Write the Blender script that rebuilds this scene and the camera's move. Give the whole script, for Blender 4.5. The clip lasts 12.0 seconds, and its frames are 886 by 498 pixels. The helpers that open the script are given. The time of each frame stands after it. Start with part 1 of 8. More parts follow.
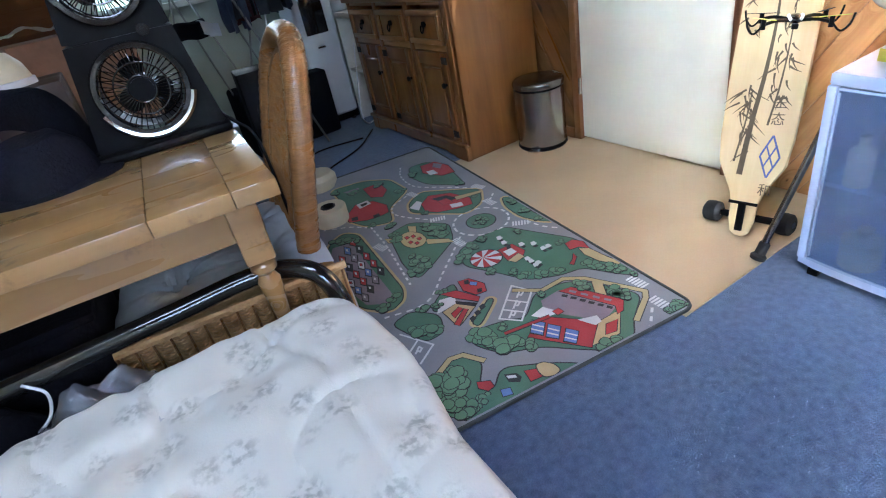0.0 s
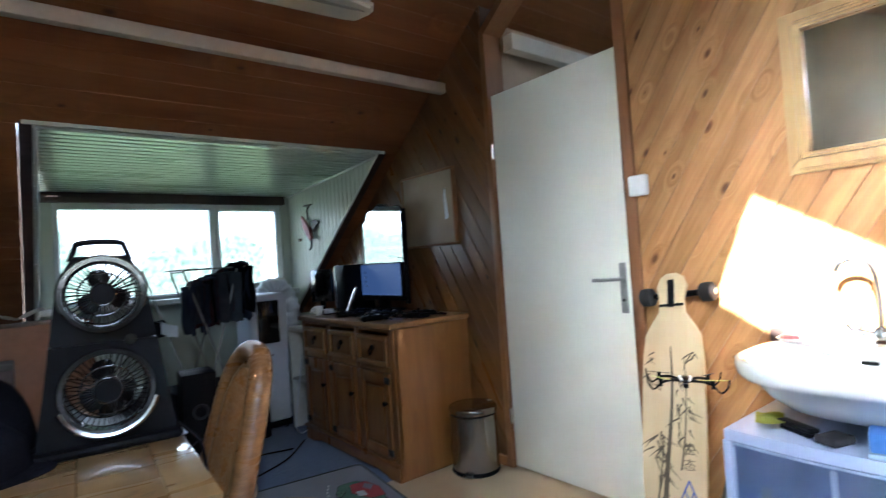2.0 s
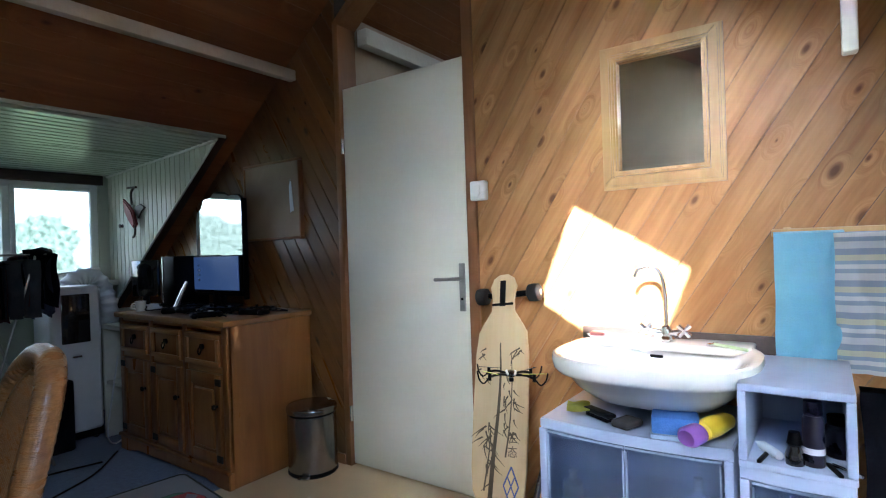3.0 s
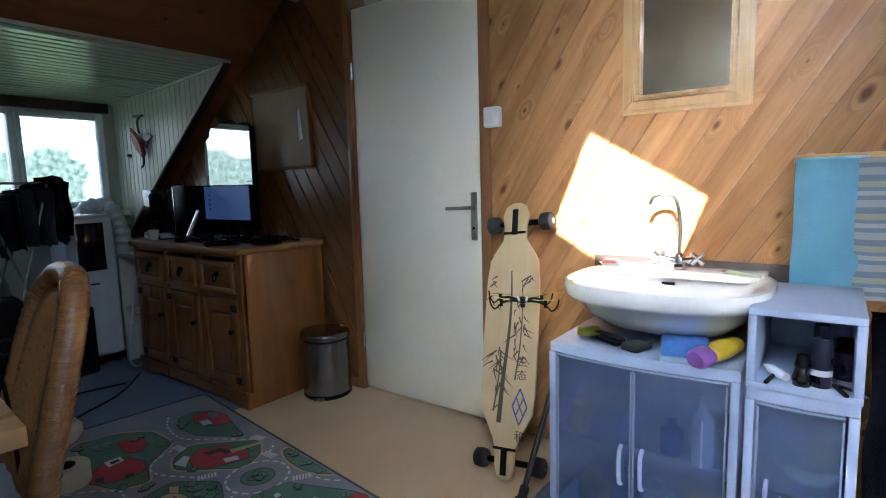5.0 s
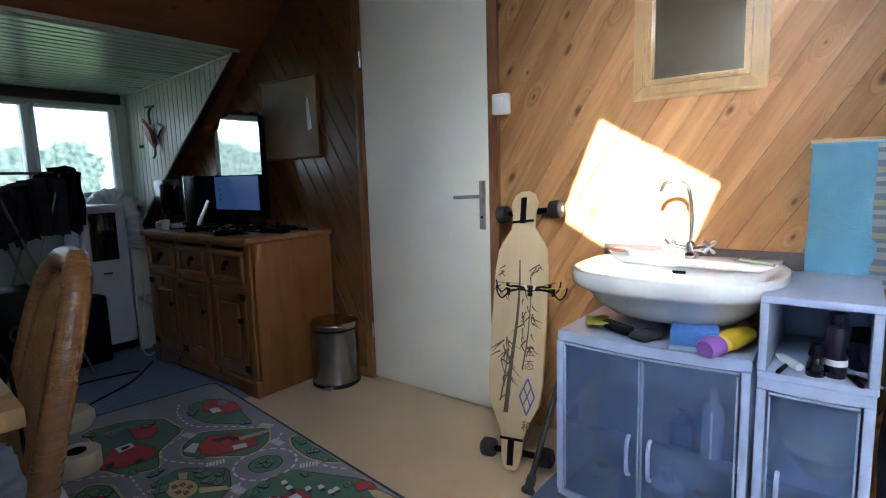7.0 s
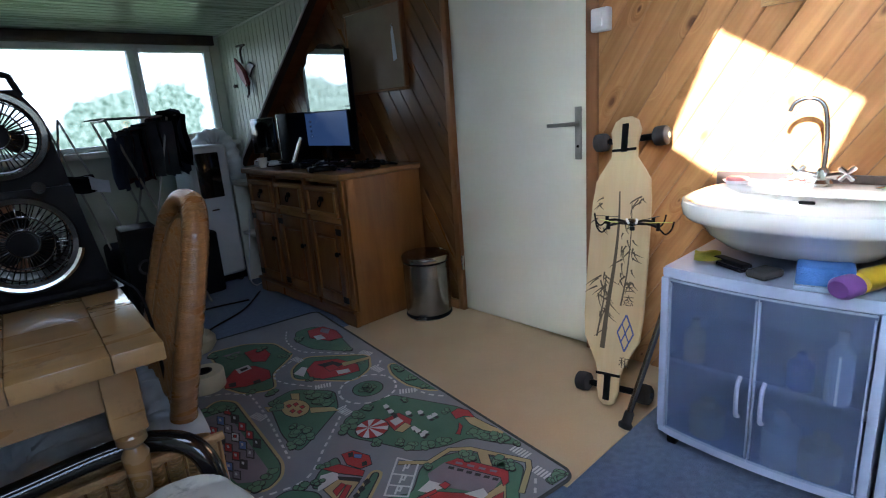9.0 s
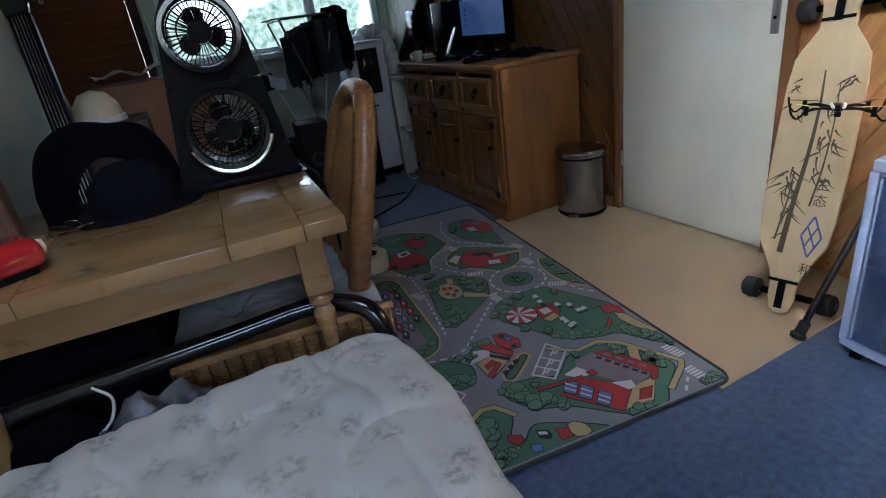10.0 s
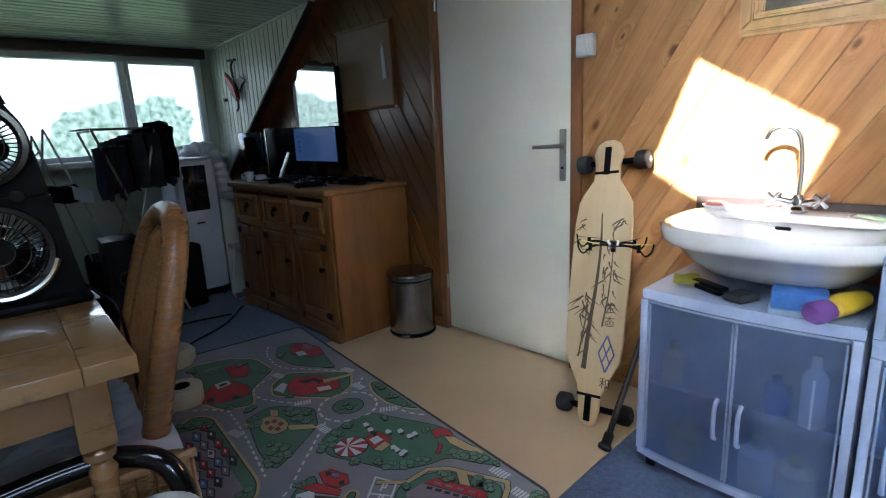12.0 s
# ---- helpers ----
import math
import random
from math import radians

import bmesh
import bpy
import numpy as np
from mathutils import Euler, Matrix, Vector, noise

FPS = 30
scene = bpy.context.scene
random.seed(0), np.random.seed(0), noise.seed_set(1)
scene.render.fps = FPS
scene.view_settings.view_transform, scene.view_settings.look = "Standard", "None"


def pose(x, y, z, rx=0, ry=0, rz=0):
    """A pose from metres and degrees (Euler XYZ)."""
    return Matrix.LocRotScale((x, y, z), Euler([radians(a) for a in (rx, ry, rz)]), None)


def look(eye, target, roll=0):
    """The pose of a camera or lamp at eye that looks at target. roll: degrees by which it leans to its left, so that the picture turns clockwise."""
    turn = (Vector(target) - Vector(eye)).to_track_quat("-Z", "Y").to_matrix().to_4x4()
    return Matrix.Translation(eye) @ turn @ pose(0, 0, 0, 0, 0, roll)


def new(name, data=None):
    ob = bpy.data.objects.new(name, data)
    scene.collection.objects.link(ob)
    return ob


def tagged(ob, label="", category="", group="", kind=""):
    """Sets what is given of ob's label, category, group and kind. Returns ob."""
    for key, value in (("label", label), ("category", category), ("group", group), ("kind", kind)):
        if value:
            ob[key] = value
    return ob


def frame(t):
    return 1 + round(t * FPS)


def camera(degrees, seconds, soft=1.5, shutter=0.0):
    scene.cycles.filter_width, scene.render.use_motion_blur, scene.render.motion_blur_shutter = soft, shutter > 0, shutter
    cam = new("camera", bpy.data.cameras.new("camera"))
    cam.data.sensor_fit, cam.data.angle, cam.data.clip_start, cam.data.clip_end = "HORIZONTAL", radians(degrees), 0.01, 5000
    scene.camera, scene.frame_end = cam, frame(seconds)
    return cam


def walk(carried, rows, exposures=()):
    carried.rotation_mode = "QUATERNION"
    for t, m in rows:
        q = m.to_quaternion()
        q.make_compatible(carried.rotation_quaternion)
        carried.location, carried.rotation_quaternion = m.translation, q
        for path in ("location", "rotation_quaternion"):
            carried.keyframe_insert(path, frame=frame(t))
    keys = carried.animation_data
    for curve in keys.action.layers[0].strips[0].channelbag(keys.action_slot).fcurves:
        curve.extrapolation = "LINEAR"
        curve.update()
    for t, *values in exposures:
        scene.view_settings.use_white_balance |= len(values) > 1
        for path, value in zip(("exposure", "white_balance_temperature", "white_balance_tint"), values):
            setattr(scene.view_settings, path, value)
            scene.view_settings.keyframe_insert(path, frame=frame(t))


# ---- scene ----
cam = camera(79.4, 12.0, soft=1.1, shutter=0.15)
PATH = [
    (0, (0.078, 0.056, 1.055), (0.859, 1.595, 0.044), -12.1),
    (0.5, (0.059, 0.073, 1.065), (0.882, 1.607, 0.081), -11.0),
    (1, (0.048, 0.073, 1.06), (0.814, 1.613, 0.038), -11.3),
    (1.5, (0.037, 0.001, 1.082), (0.8, 1.767, 0.533), -11.4),
    (1.8, (0.017, -0.08, 1.134), (0.997, 1.656, 0.978), -6.8),
    (2, (-0.013, -0.024, 1.122), (1.238, 1.536, 1.164), -3.9),
    (2.5, (-0.008, -0.042, 1.164), (1.581, 1.171, 1.22), -2.1),
    (3, (0.014, -0.044, 1.131), (1.641, 1.12, 1.127), -1.9),
    (3.2, (0.008, -0.03, 1.133), (1.651, 1.11, 1.109), -1.7),
    (5, (0.009, -0.024, 1.096), (1.603, 1.16, 0.857), -1.6),
    (5.5, (0.028, -0.036, 1.085), (1.616, 1.158, 0.86), -1.3),
    (6, (0.033, -0.026, 1.096), (1.614, 1.176, 0.859), -1.6),
    (6.5, (0.033, -0.031, 1.073), (1.591, 1.199, 0.836), -1.5),
    (8.3, (0.039, -0.028, 1.091), (1.615, 1.141, 0.704), -1.8),
    (8.5, (0.033, -0.009, 1.089), (1.525, 1.258, 0.682), -2.9),
    (9, (0.038, 0.022, 1.088), (1.348, 1.447, 0.583), -4.2),
    (9.5, (0.037, -0.007, 1.097), (1.177, 1.542, 0.546), -5.3),
    (10, (0.008, 0.022, 1.065), (0.781, 1.685, 0.266), -8.3),
    (10.5, (0.037, 0.017, 1.078), (1.282, 1.441, 0.428), -2.9),
    (11, (0.032, 0.004, 1.085), (1.436, 1.341, 0.596), -2.2),
    (11.5, (0.033, 0.004, 1.086), (1.469, 1.317, 0.622), -2.1),
    (12, (0.045, 0.006, 1.089), (1.4, 1.408, 0.646), -2.7),
]
T = 9
EXPOSURE = [(t, s + 0.43, 5200 if t < 1.4 else 5250, T) for t, s in ((0.0, 4.44), (1.2, 4.4), (1.6, 4.13), (2.0, 3.85), (2.6, 3.55), (3.2, 3.25), (4.8, 3.02), (8.5, 2.98), (9.5, 2.98), (10.2, 3.05), (12.0, 3.0))]
walk(cam, [(t, look(eye, target, roll)) for t, eye, target, roll in PATH], EXPOSURE)

# ---------------------------------------------------------------- light
SUN_WAY = Vector((1.0, 0.233, -0.583))
world = bpy.data.worlds.new("sky")
scene.world = world
world.use_nodes = True
wn = world.node_tree.nodes
sky = wn.new("ShaderNodeTexSky")
sky.sky_type = "NISHITA"
sky.sun_disc = False
sky.sun_elevation = math.atan2(0.583, math.hypot(1.0, 0.233))
sky.sun_rotation = math.atan2(-1.0, -0.233)
wn["Background"].inputs["Strength"].default_value = 0.075
world.node_tree.links.new(sky.outputs[0], wn["Background"].inputs["Color"])
sun = new("sun", bpy.data.lights.new("sun", "SUN"))
sun.data.energy, sun.data.angle, sun.data.color = 5.0, radians(0.6), (1.0, 0.95, 0.88)
sun.matrix_world = look((-4, -2, 6), Vector((-4, -2, 6)) + SUN_WAY)

# fill lamps added as bright sky daylight in two unseen roof-window openings over the bed
for name, mid, wide, high, power, cone in (("fill_daylight", (-0.045, 0.16, 2.126), 0.8, 0.5, 0.165, 120), ("fill_daylight", (-0.055, -1.175, 1.325), 0.78, 0.85, 0.2, 140)):
    opening = new(name, bpy.data.lights.new(name, "AREA"))
    opening.data.shape, opening.data.size, opening.data.size_y = "RECTANGLE", wide, high
    opening.data.energy, opening.data.spread, opening.data.color = power, radians(cone), (1.0, 0.98, 0.96)
    opening.matrix_world = look(mid, Vector(mid) + Vector((0, 0.515, -0.857)))


# ---------------------------------------------------------------- materials
def nodes_of(name):
    m = bpy.data.materials.new(name)
    m.use_nodes = True
    n, l = m.node_tree.nodes, m.node_tree.links
    return m, n, l, n["Principled BSDF"]


def surf(name, c1, c2=None, scale=8.0, rough=0.6, bump=0.15, metal=0.0, stretch=(1, 1, 1), fine=8.0, spread=0.15, coat=0.0, trans=0.0, sheen=0.0, spec=0.5):
    """A surface of two tones, mottled at two scales, with relief and uneven gloss."""
    c2 = c2 or tuple(v * 0.8 for v in c1)
    m, n, l, b = nodes_of(name)
    tc, mp = n.new("ShaderNodeTexCoord"), n.new("ShaderNodeMapping")
    mp.inputs["Scale"].default_value = stretch
    l.new(tc.outputs["Object"], mp.inputs["Vector"])
    big, small = n.new("ShaderNodeTexNoise"), n.new("ShaderNodeTexNoise")
    big.inputs["Scale"].default_value, big.inputs["Detail"].default_value = scale, 4
    small.inputs["Scale"].default_value, small.inputs["Detail"].default_value = scale * fine, 3
    mix, ramp, col = n.new("ShaderNodeMath"), n.new("ShaderNodeMapRange"), n.new("ShaderNodeMix")
    mix.operation = "MULTIPLY_ADD"
    mix.inputs[1].default_value = 0.5
    l.new(mp.outputs[0], big.inputs["Vector"]), l.new(mp.outputs[0], small.inputs["Vector"])
    l.new(small.outputs["Fac"], mix.inputs[0]), l.new(big.outputs["Fac"], mix.inputs[2])
    ramp.inputs["From Min"].default_value, ramp.inputs["From Max"].default_value = 0.5, 1.0
    l.new(mix.outputs[0], ramp.inputs["Value"])
    col.data_type = "RGBA"
    col.inputs["A"].default_value, col.inputs["B"].default_value = (*c1, 1), (*c2, 1)
    l.new(ramp.outputs[0], col.inputs["Factor"])
    l.new(col.outputs["Result"], b.inputs["Base Color"])
    rr = n.new("ShaderNodeMapRange")
    rr.inputs["To Min"].default_value, rr.inputs["To Max"].default_value = max(rough - spread, 0.02), min(rough + spread, 1)
    l.new(big.outputs["Fac"], rr.inputs["Value"]), l.new(rr.outputs[0], b.inputs["Roughness"])
    b.inputs["Metallic"].default_value = metal
    b.inputs["Specular IOR Level"].default_value = spec
    b.inputs["Coat Weight"].default_value = coat
    b.inputs["Transmission Weight"].default_value = trans
    b.inputs["Sheen Weight"].default_value = sheen
    if bump:
        bp = n.new("ShaderNodeBump")
        bp.inputs["Strength"].default_value, bp.inputs["Distance"].default_value = bump, 0.004
        l.new(small.outputs["Fac"], bp.inputs["Height"]), l.new(bp.outputs[0], b.inputs["Normal"])
    return m


def wood(name, light, dark, knot, rough=0.4, grain=14.0, along=0, knots=3.2, coat=0.1, vary=0.25, limit=0.085, flat=False, wear=0.0, spec=0.5):
    """Boards with long grain, knots and a tone of their own for each piece."""
    m, n, l, b = nodes_of(name)
    tc, info, off = n.new("ShaderNodeTexCoord"), n.new("ShaderNodeObjectInfo"), n.new("ShaderNodeVectorMath")
    far = n.new("ShaderNodeMath")
    far.operation = "MULTIPLY"
    far.inputs[1].default_value = 37.0
    l.new(info.outputs["Random"], far.inputs[0])
    l.new(tc.outputs["Object"], off.inputs[0]), l.new(far.outputs[0], off.inputs[1])
    st = [1.0, 1.0, 1.0]
    st[along] = 0.09
    mp, kp = n.new("ShaderNodeMapping"), n.new("ShaderNodeMapping")
    mp.inputs["Scale"].default_value = st
    st2 = [1.0, 1.0, 1.0]
    st2[along] = 0.5
    kp.inputs["Scale"].default_value = st2
    l.new(off.outputs[0], mp.inputs["Vector"]), l.new(off.outputs[0], kp.inputs["Vector"])
    vor = n.new("ShaderNodeTexVoronoi")
    vor.voronoi_dimensions = "2D" if flat else "3D"
    vor.inputs["Scale"].default_value = knots
    l.new(kp.outputs[0], vor.inputs["Vector"])
    warp, bend = n.new("ShaderNodeMapRange"), n.new("ShaderNodeVectorMath")
    warp.inputs["From Max"].default_value, warp.inputs["To Min"].default_value, warp.inputs["To Max"].default_value = 0.25, 0.12, 0.0
    l.new(vor.outputs["Distance"], warp.inputs["Value"])
    l.new(mp.outputs[0], bend.inputs[0]), l.new(warp.outputs[0], bend.inputs[1])
    g, fine = n.new("ShaderNodeTexNoise"), n.new("ShaderNodeTexNoise")
    g.inputs["Scale"].default_value, g.inputs["Detail"].default_value, g.inputs["Distortion"].default_value = grain, 5, 0.6
    fine.inputs["Scale"].default_value, fine.inputs["Detail"].default_value = grain * 7, 3
    l.new(bend.outputs[0], g.inputs["Vector"]), l.new(bend.outputs[0], fine.inputs["Vector"])
    add = n.new("ShaderNodeMath")
    add.operation = "MULTIPLY_ADD"
    add.inputs[1].default_value = 0.35
    l.new(fine.outputs["Fac"], add.inputs[0]), l.new(g.outputs["Fac"], add.inputs[2])
    tone = n.new("ShaderNodeMapRange")
    tone.inputs["From Min"].default_value, tone.inputs["From Max"].default_value = 0.45, 0.95
    l.new(add.outputs[0], tone.inputs["Value"])
    col = n.new("ShaderNodeMix")
    col.data_type = "RGBA"
    col.inputs["A"].default_value, col.inputs["B"].default_value = (*light, 1), (*dark, 1)
    l.new(tone.outputs[0], col.inputs["Factor"])
    k = n.new("ShaderNodeMapRange")
    k.inputs["From Min"].default_value, k.inputs["From Max"].default_value = limit * 0.45, limit
    k.inputs["To Min"].default_value, k.inputs["To Max"].default_value = 0.9, 0.0
    cell, dv = n.new("ShaderNodeSeparateColor"), n.new("ShaderNodeMath")
    l.new(vor.outputs["Color"], cell.inputs[0])
    dv.operation = "DIVIDE"
    wob = n.new("ShaderNodeMath")
    wob.operation = "MULTIPLY_ADD"
    wob.inputs[1].default_value = 0.03
    l.new(fine.outputs["Fac"], wob.inputs[0]), l.new(vor.outputs["Distance"], wob.inputs[2])
    l.new(wob.outputs[0], dv.inputs[0]), l.new(cell.outputs[0], dv.inputs[1])
    l.new(dv.outputs[0], k.inputs["Value"])
    kc = n.new("ShaderNodeMix")
    kc.data_type = "RGBA"
    kc.inputs["B"].default_value = (*knot, 1)
    l.new(k.outputs[0], kc.inputs["Factor"]), l.new(col.outputs["Result"], kc.inputs["A"])
    hs, val = n.new("ShaderNodeHueSaturation"), n.new("ShaderNodeMapRange")
    val.inputs["To Min"].default_value, val.inputs["To Max"].default_value = 1 - vary, 1 + vary * 0.6
    l.new(info.outputs["Random"], val.inputs["Value"]), l.new(val.outputs[0], hs.inputs["Value"])
    last = kc.outputs["Result"]
    if wear:
        wn1, wr, wc = n.new("ShaderNodeTexNoise"), n.new("ShaderNodeMapRange"), n.new("ShaderNodeMix")
        wn1.inputs["Scale"].default_value, wn1.inputs["Detail"].default_value, wn1.inputs["Roughness"].default_value = 9.0, 9, 0.7
        l.new(tc.outputs["Object"], wn1.inputs["Vector"])
        wr.inputs["From Min"].default_value, wr.inputs["From Max"].default_value, wr.inputs["To Max"].default_value = 0.56, 0.7, wear
        l.new(wn1.outputs["Fac"], wr.inputs["Value"])
        wc.data_type = "RGBA"
        wc.inputs["B"].default_value = (0.06, 0.035, 0.018, 1)
        l.new(last, wc.inputs["A"]), l.new(wr.outputs[0], wc.inputs["Factor"])
        last = wc.outputs["Result"]
    l.new(last, hs.inputs["Color"]), l.new(hs.outputs[0], b.inputs["Base Color"])
    rr = n.new("ShaderNodeMapRange")
    rr.inputs["To Min"].default_value, rr.inputs["To Max"].default_value = rough - 0.12, rough + 0.15
    l.new(g.outputs["Fac"], rr.inputs["Value"]), l.new(rr.outputs[0], b.inputs["Roughness"])
    b.inputs["Coat Weight"].default_value, b.inputs["Specular IOR Level"].default_value = coat, spec
    bp = n.new("ShaderNodeBump")
    bp.inputs["Strength"].default_value, bp.inputs["Distance"].default_value = 0.12, 0.003
    l.new(add.outputs[0], bp.inputs["Height"]), l.new(bp.outputs[0], b.inputs["Normal"])
    return m


def glow(name, colour, strength):
    m, n, l, b = nodes_of(name)
    b.inputs["Base Color"].default_value = (0, 0, 0, 1)
    b.inputs["Emission Color"].default_value, b.inputs["Emission Strength"].default_value = (*colour, 1), strength
    return m


def clear(name, colour=(1, 1, 1), rough=0.0):
    m, n, l, b = nodes_of(name)
    b.inputs["Base Color"].default_value = (*colour, 1)
    b.inputs["Roughness"].default_value, b.inputs["Transmission Weight"].default_value, b.inputs["IOR"].default_value = rough, 1.0, 1.45
    return m


M = {}
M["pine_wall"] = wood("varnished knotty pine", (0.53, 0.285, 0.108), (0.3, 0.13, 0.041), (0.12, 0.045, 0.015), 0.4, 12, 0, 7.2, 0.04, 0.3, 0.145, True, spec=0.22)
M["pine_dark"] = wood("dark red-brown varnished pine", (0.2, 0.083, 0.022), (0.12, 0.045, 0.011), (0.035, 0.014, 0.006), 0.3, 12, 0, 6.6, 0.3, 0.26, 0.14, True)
M["pine_roof"] = wood("varnished roof boards", (0.21, 0.083, 0.028), (0.14, 0.05, 0.016), (0.06, 0.022, 0.01), 0.42, 10, 0, 3.0, 0.05, 0.1, 0.07, True, spec=0.25)
M["pine_trim"] = wood("pine trim", (0.28, 0.125, 0.044), (0.2, 0.08, 0.027), (0.1, 0.04, 0.02), 0.4, 14, 2, 2.0, 0.2, 0.1, 0.05)
M["dresser"] = wood("honey pine furniture", (0.3, 0.125, 0.034), (0.18, 0.066, 0.017), (0.1, 0.04, 0.015), 0.3, 9, 2, 2.6, 0.5, 0.12, 0.07)
M["dresser_x"] = wood("honey pine top", (0.40, 0.2, 0.07), (0.28, 0.12, 0.04), (0.1, 0.04, 0.015), 0.34, 9, 1, 2.6, 0.2, 0.12, 0.07)
M["table"] = wood("worn lacquered pine", (0.31, 0.19, 0.076), (0.22, 0.127, 0.048), (0.1, 0.05, 0.02), 0.27, 8, 0, 7.0, 0.7, 0.06, 0.14, wear=0.75)
M["frame_pine"] = wood("pale lacquered pine frame", (0.54, 0.35, 0.14), (0.4, 0.235, 0.085), (0.17, 0.08, 0.03), 0.32, 14, 2, 1.8, 0.3, 0.08, 0.03)
M["white_wood"] = surf("white painted wood", (0.72, 0.70, 0.64), (0.62, 0.6, 0.54), 5, 0.45, 0.08)
M["beige_paint"] = surf("yellowed beige paint", (0.5, 0.42, 0.33), (0.43, 0.35, 0.27), 5, 0.5, 0.08)
M["door"] = surf("cream painted door", (0.8, 0.79, 0.7), (0.76, 0.75, 0.65), 2.5, 0.38, 0.04, fine=20)
M["plaster"] = surf("pale green white plaster", (0.52, 0.54, 0.46), (0.45, 0.48, 0.4), 3, 0.8, 0.2, fine=25)
M["carpet"] = surf("blue short pile carpet", (0.105, 0.155, 0.285), (0.052, 0.083, 0.168), 45, 0.95, 0.9, fine=5, sheen=0.2)
M["beige"] = surf("beige vinyl floor", (0.56, 0.43, 0.27), (0.5, 0.375, 0.225), 3, 0.5, 0.15, fine=60)
M["slat_white"] = surf("white varnished boards", (0.62, 0.62, 0.52), (0.52, 0.52, 0.42), 5, 0.4, 0.1, stretch=(1, 1, 0.2))
M["slat_ceiling"] = surf("grey green lacquered boards", (0.47, 0.5, 0.42), (0.38, 0.41, 0.34), 5, 0.3, 0.08, stretch=(0.2, 1, 1))
M["dark_wood"] = surf("dark stained wood", (0.06, 0.035, 0.025), (0.035, 0.02, 0.015), 9, 0.5, 0.2, stretch=(0.2, 1, 1))
M["upvc"] = surf("white window frame", (0.78, 0.8, 0.8), (0.7, 0.72, 0.72), 4, 0.35, 0.03)
M["white_plastic"] = surf("white plastic", (0.7, 0.71, 0.74), (0.64, 0.65, 0.69), 4, 0.38, 0.03)
M["cabinet_plastic"] = surf("pale lavender white plastic", (0.4, 0.465, 0.655), (0.36, 0.425, 0.605), 4, 0.38, 0.03)
M["ceramic"] = surf("white glazed ceramic", (0.84, 0.84, 0.83), (0.8, 0.8, 0.79), 2, 0.12, 0.01, coat=0.6)
M["chrome"] = surf("chrome", (0.8, 0.8, 0.8), (0.72, 0.72, 0.72), 4, 0.14, 0.0, 1.0)
M["steel"] = surf("brushed steel", (0.36, 0.35, 0.35), (0.29, 0.283, 0.283), 14, 0.25, 0.05, 1.0, (1, 1, 0.05), spread=0.06)
M["satin"] = surf("satin grey metal", (0.34, 0.33, 0.31), (0.28, 0.27, 0.255), 14, 0.42, 0.05, 0.5)
M["black"] = surf("black plastic", (0.006, 0.006, 0.007), (0.004, 0.004, 0.005), 9, 0.45, 0.08, spec=0.09)
M["black_gloss"] = surf("glossy black enamel", (0.012, 0.012, 0.013), (0.008, 0.008, 0.008), 5, 0.12, 0.0, coat=0.7)
M["rubber"] = surf("black rubber", (0.02, 0.02, 0.02), (0.03, 0.03, 0.03), 12, 0.8, 0.3)
M["dark_cloth"] = surf("dark navy cloth", (0.008, 0.009, 0.014), (0.005, 0.005, 0.008), 12, 0.95, 0.6, fine=12, spec=0.1)
M["maroon_cloth"] = surf("dark maroon cloth", (0.12, 0.045, 0.055), (0.08, 0.028, 0.035), 12, 0.95, 0.6)
M["glass"] = clear("window glass")
M["mirror"] = surf("mirror glass", (0.62, 0.64, 0.64), (0.6, 0.62, 0.62), 2, 0.02, 0.0, 1.0, spread=0.0)
M["old_mirror"] = surf("hazy mirror glass", (0.88, 0.8, 0.71), (0.82, 0.74, 0.66), 3, 0.05, 0.0, 1.0, spread=0.02)
M["frosted"] = surf("frosted blue acrylic", (0.46, 0.57, 0.84), (0.42, 0.53, 0.8), 3.5, 0.2, 0.0, spread=0.0, trans=0.84)
M["frosted_rim"] = surf("pale acrylic edge", (0.3, 0.37, 0.55), (0.27, 0.34, 0.51), 3.5, 0.4, 0.0)
M["rattan"] = surf("varnished rattan cane", (0.3, 0.15, 0.052), (0.17, 0.078, 0.024), 16, 0.3, 0.4, stretch=(1, 1, 5), coat=0.35)
M["wicker"] = surf("brown wicker weave", (0.6, 0.4, 0.19), (0.42, 0.25, 0.11), 22, 0.55, 0.5)
M["cushion"] = surf("grey blue cotton cushion", (0.74, 0.77, 0.82), (0.64, 0.68, 0.75), 7, 0.9, 0.4, sheen=0.3)
M["maple"] = wood("pale maple veneer", (0.64, 0.5, 0.3), (0.56, 0.41, 0.22), (0.4, 0.25, 0.1), 0.4, 10, 2, 1.0, 0.2, 0.05, 0.02)
M["ink"] = surf("dark brown print", (0.07, 0.05, 0.03), (0.11, 0.08, 0.045), 30, 0.6, 0.0)
M["blue_ink"] = surf("blue print", (0.05, 0.08, 0.3), (0.1, 0.12, 0.35), 30, 0.6, 0.0)
M["cream"] = surf("cream plastic", (0.62, 0.57, 0.42), (0.55, 0.5, 0.36), 6, 0.5, 0.06)


# ---------------------------------------------------------------- mesh helpers
def finish(bm, name, material, smooth=True):
    bmesh.ops.recalc_face_normals(bm, faces=bm.faces)
    me = bpy.data.meshes.new(name)
    bm.to_mesh(me)
    bm.free()
    if smooth:
        me.shade_smooth()
        me.set_sharp_from_angle(angle=radians(38))
    me.materials.append(M[material] if isinstance(material, str) else material)
    return me


def part(name, bm, material, parent, label="", kind="", smooth=True):
    ob = new(name, finish(bm, name, material, smooth))
    ob.parent = parent
    return tagged(ob, label, kind=kind)


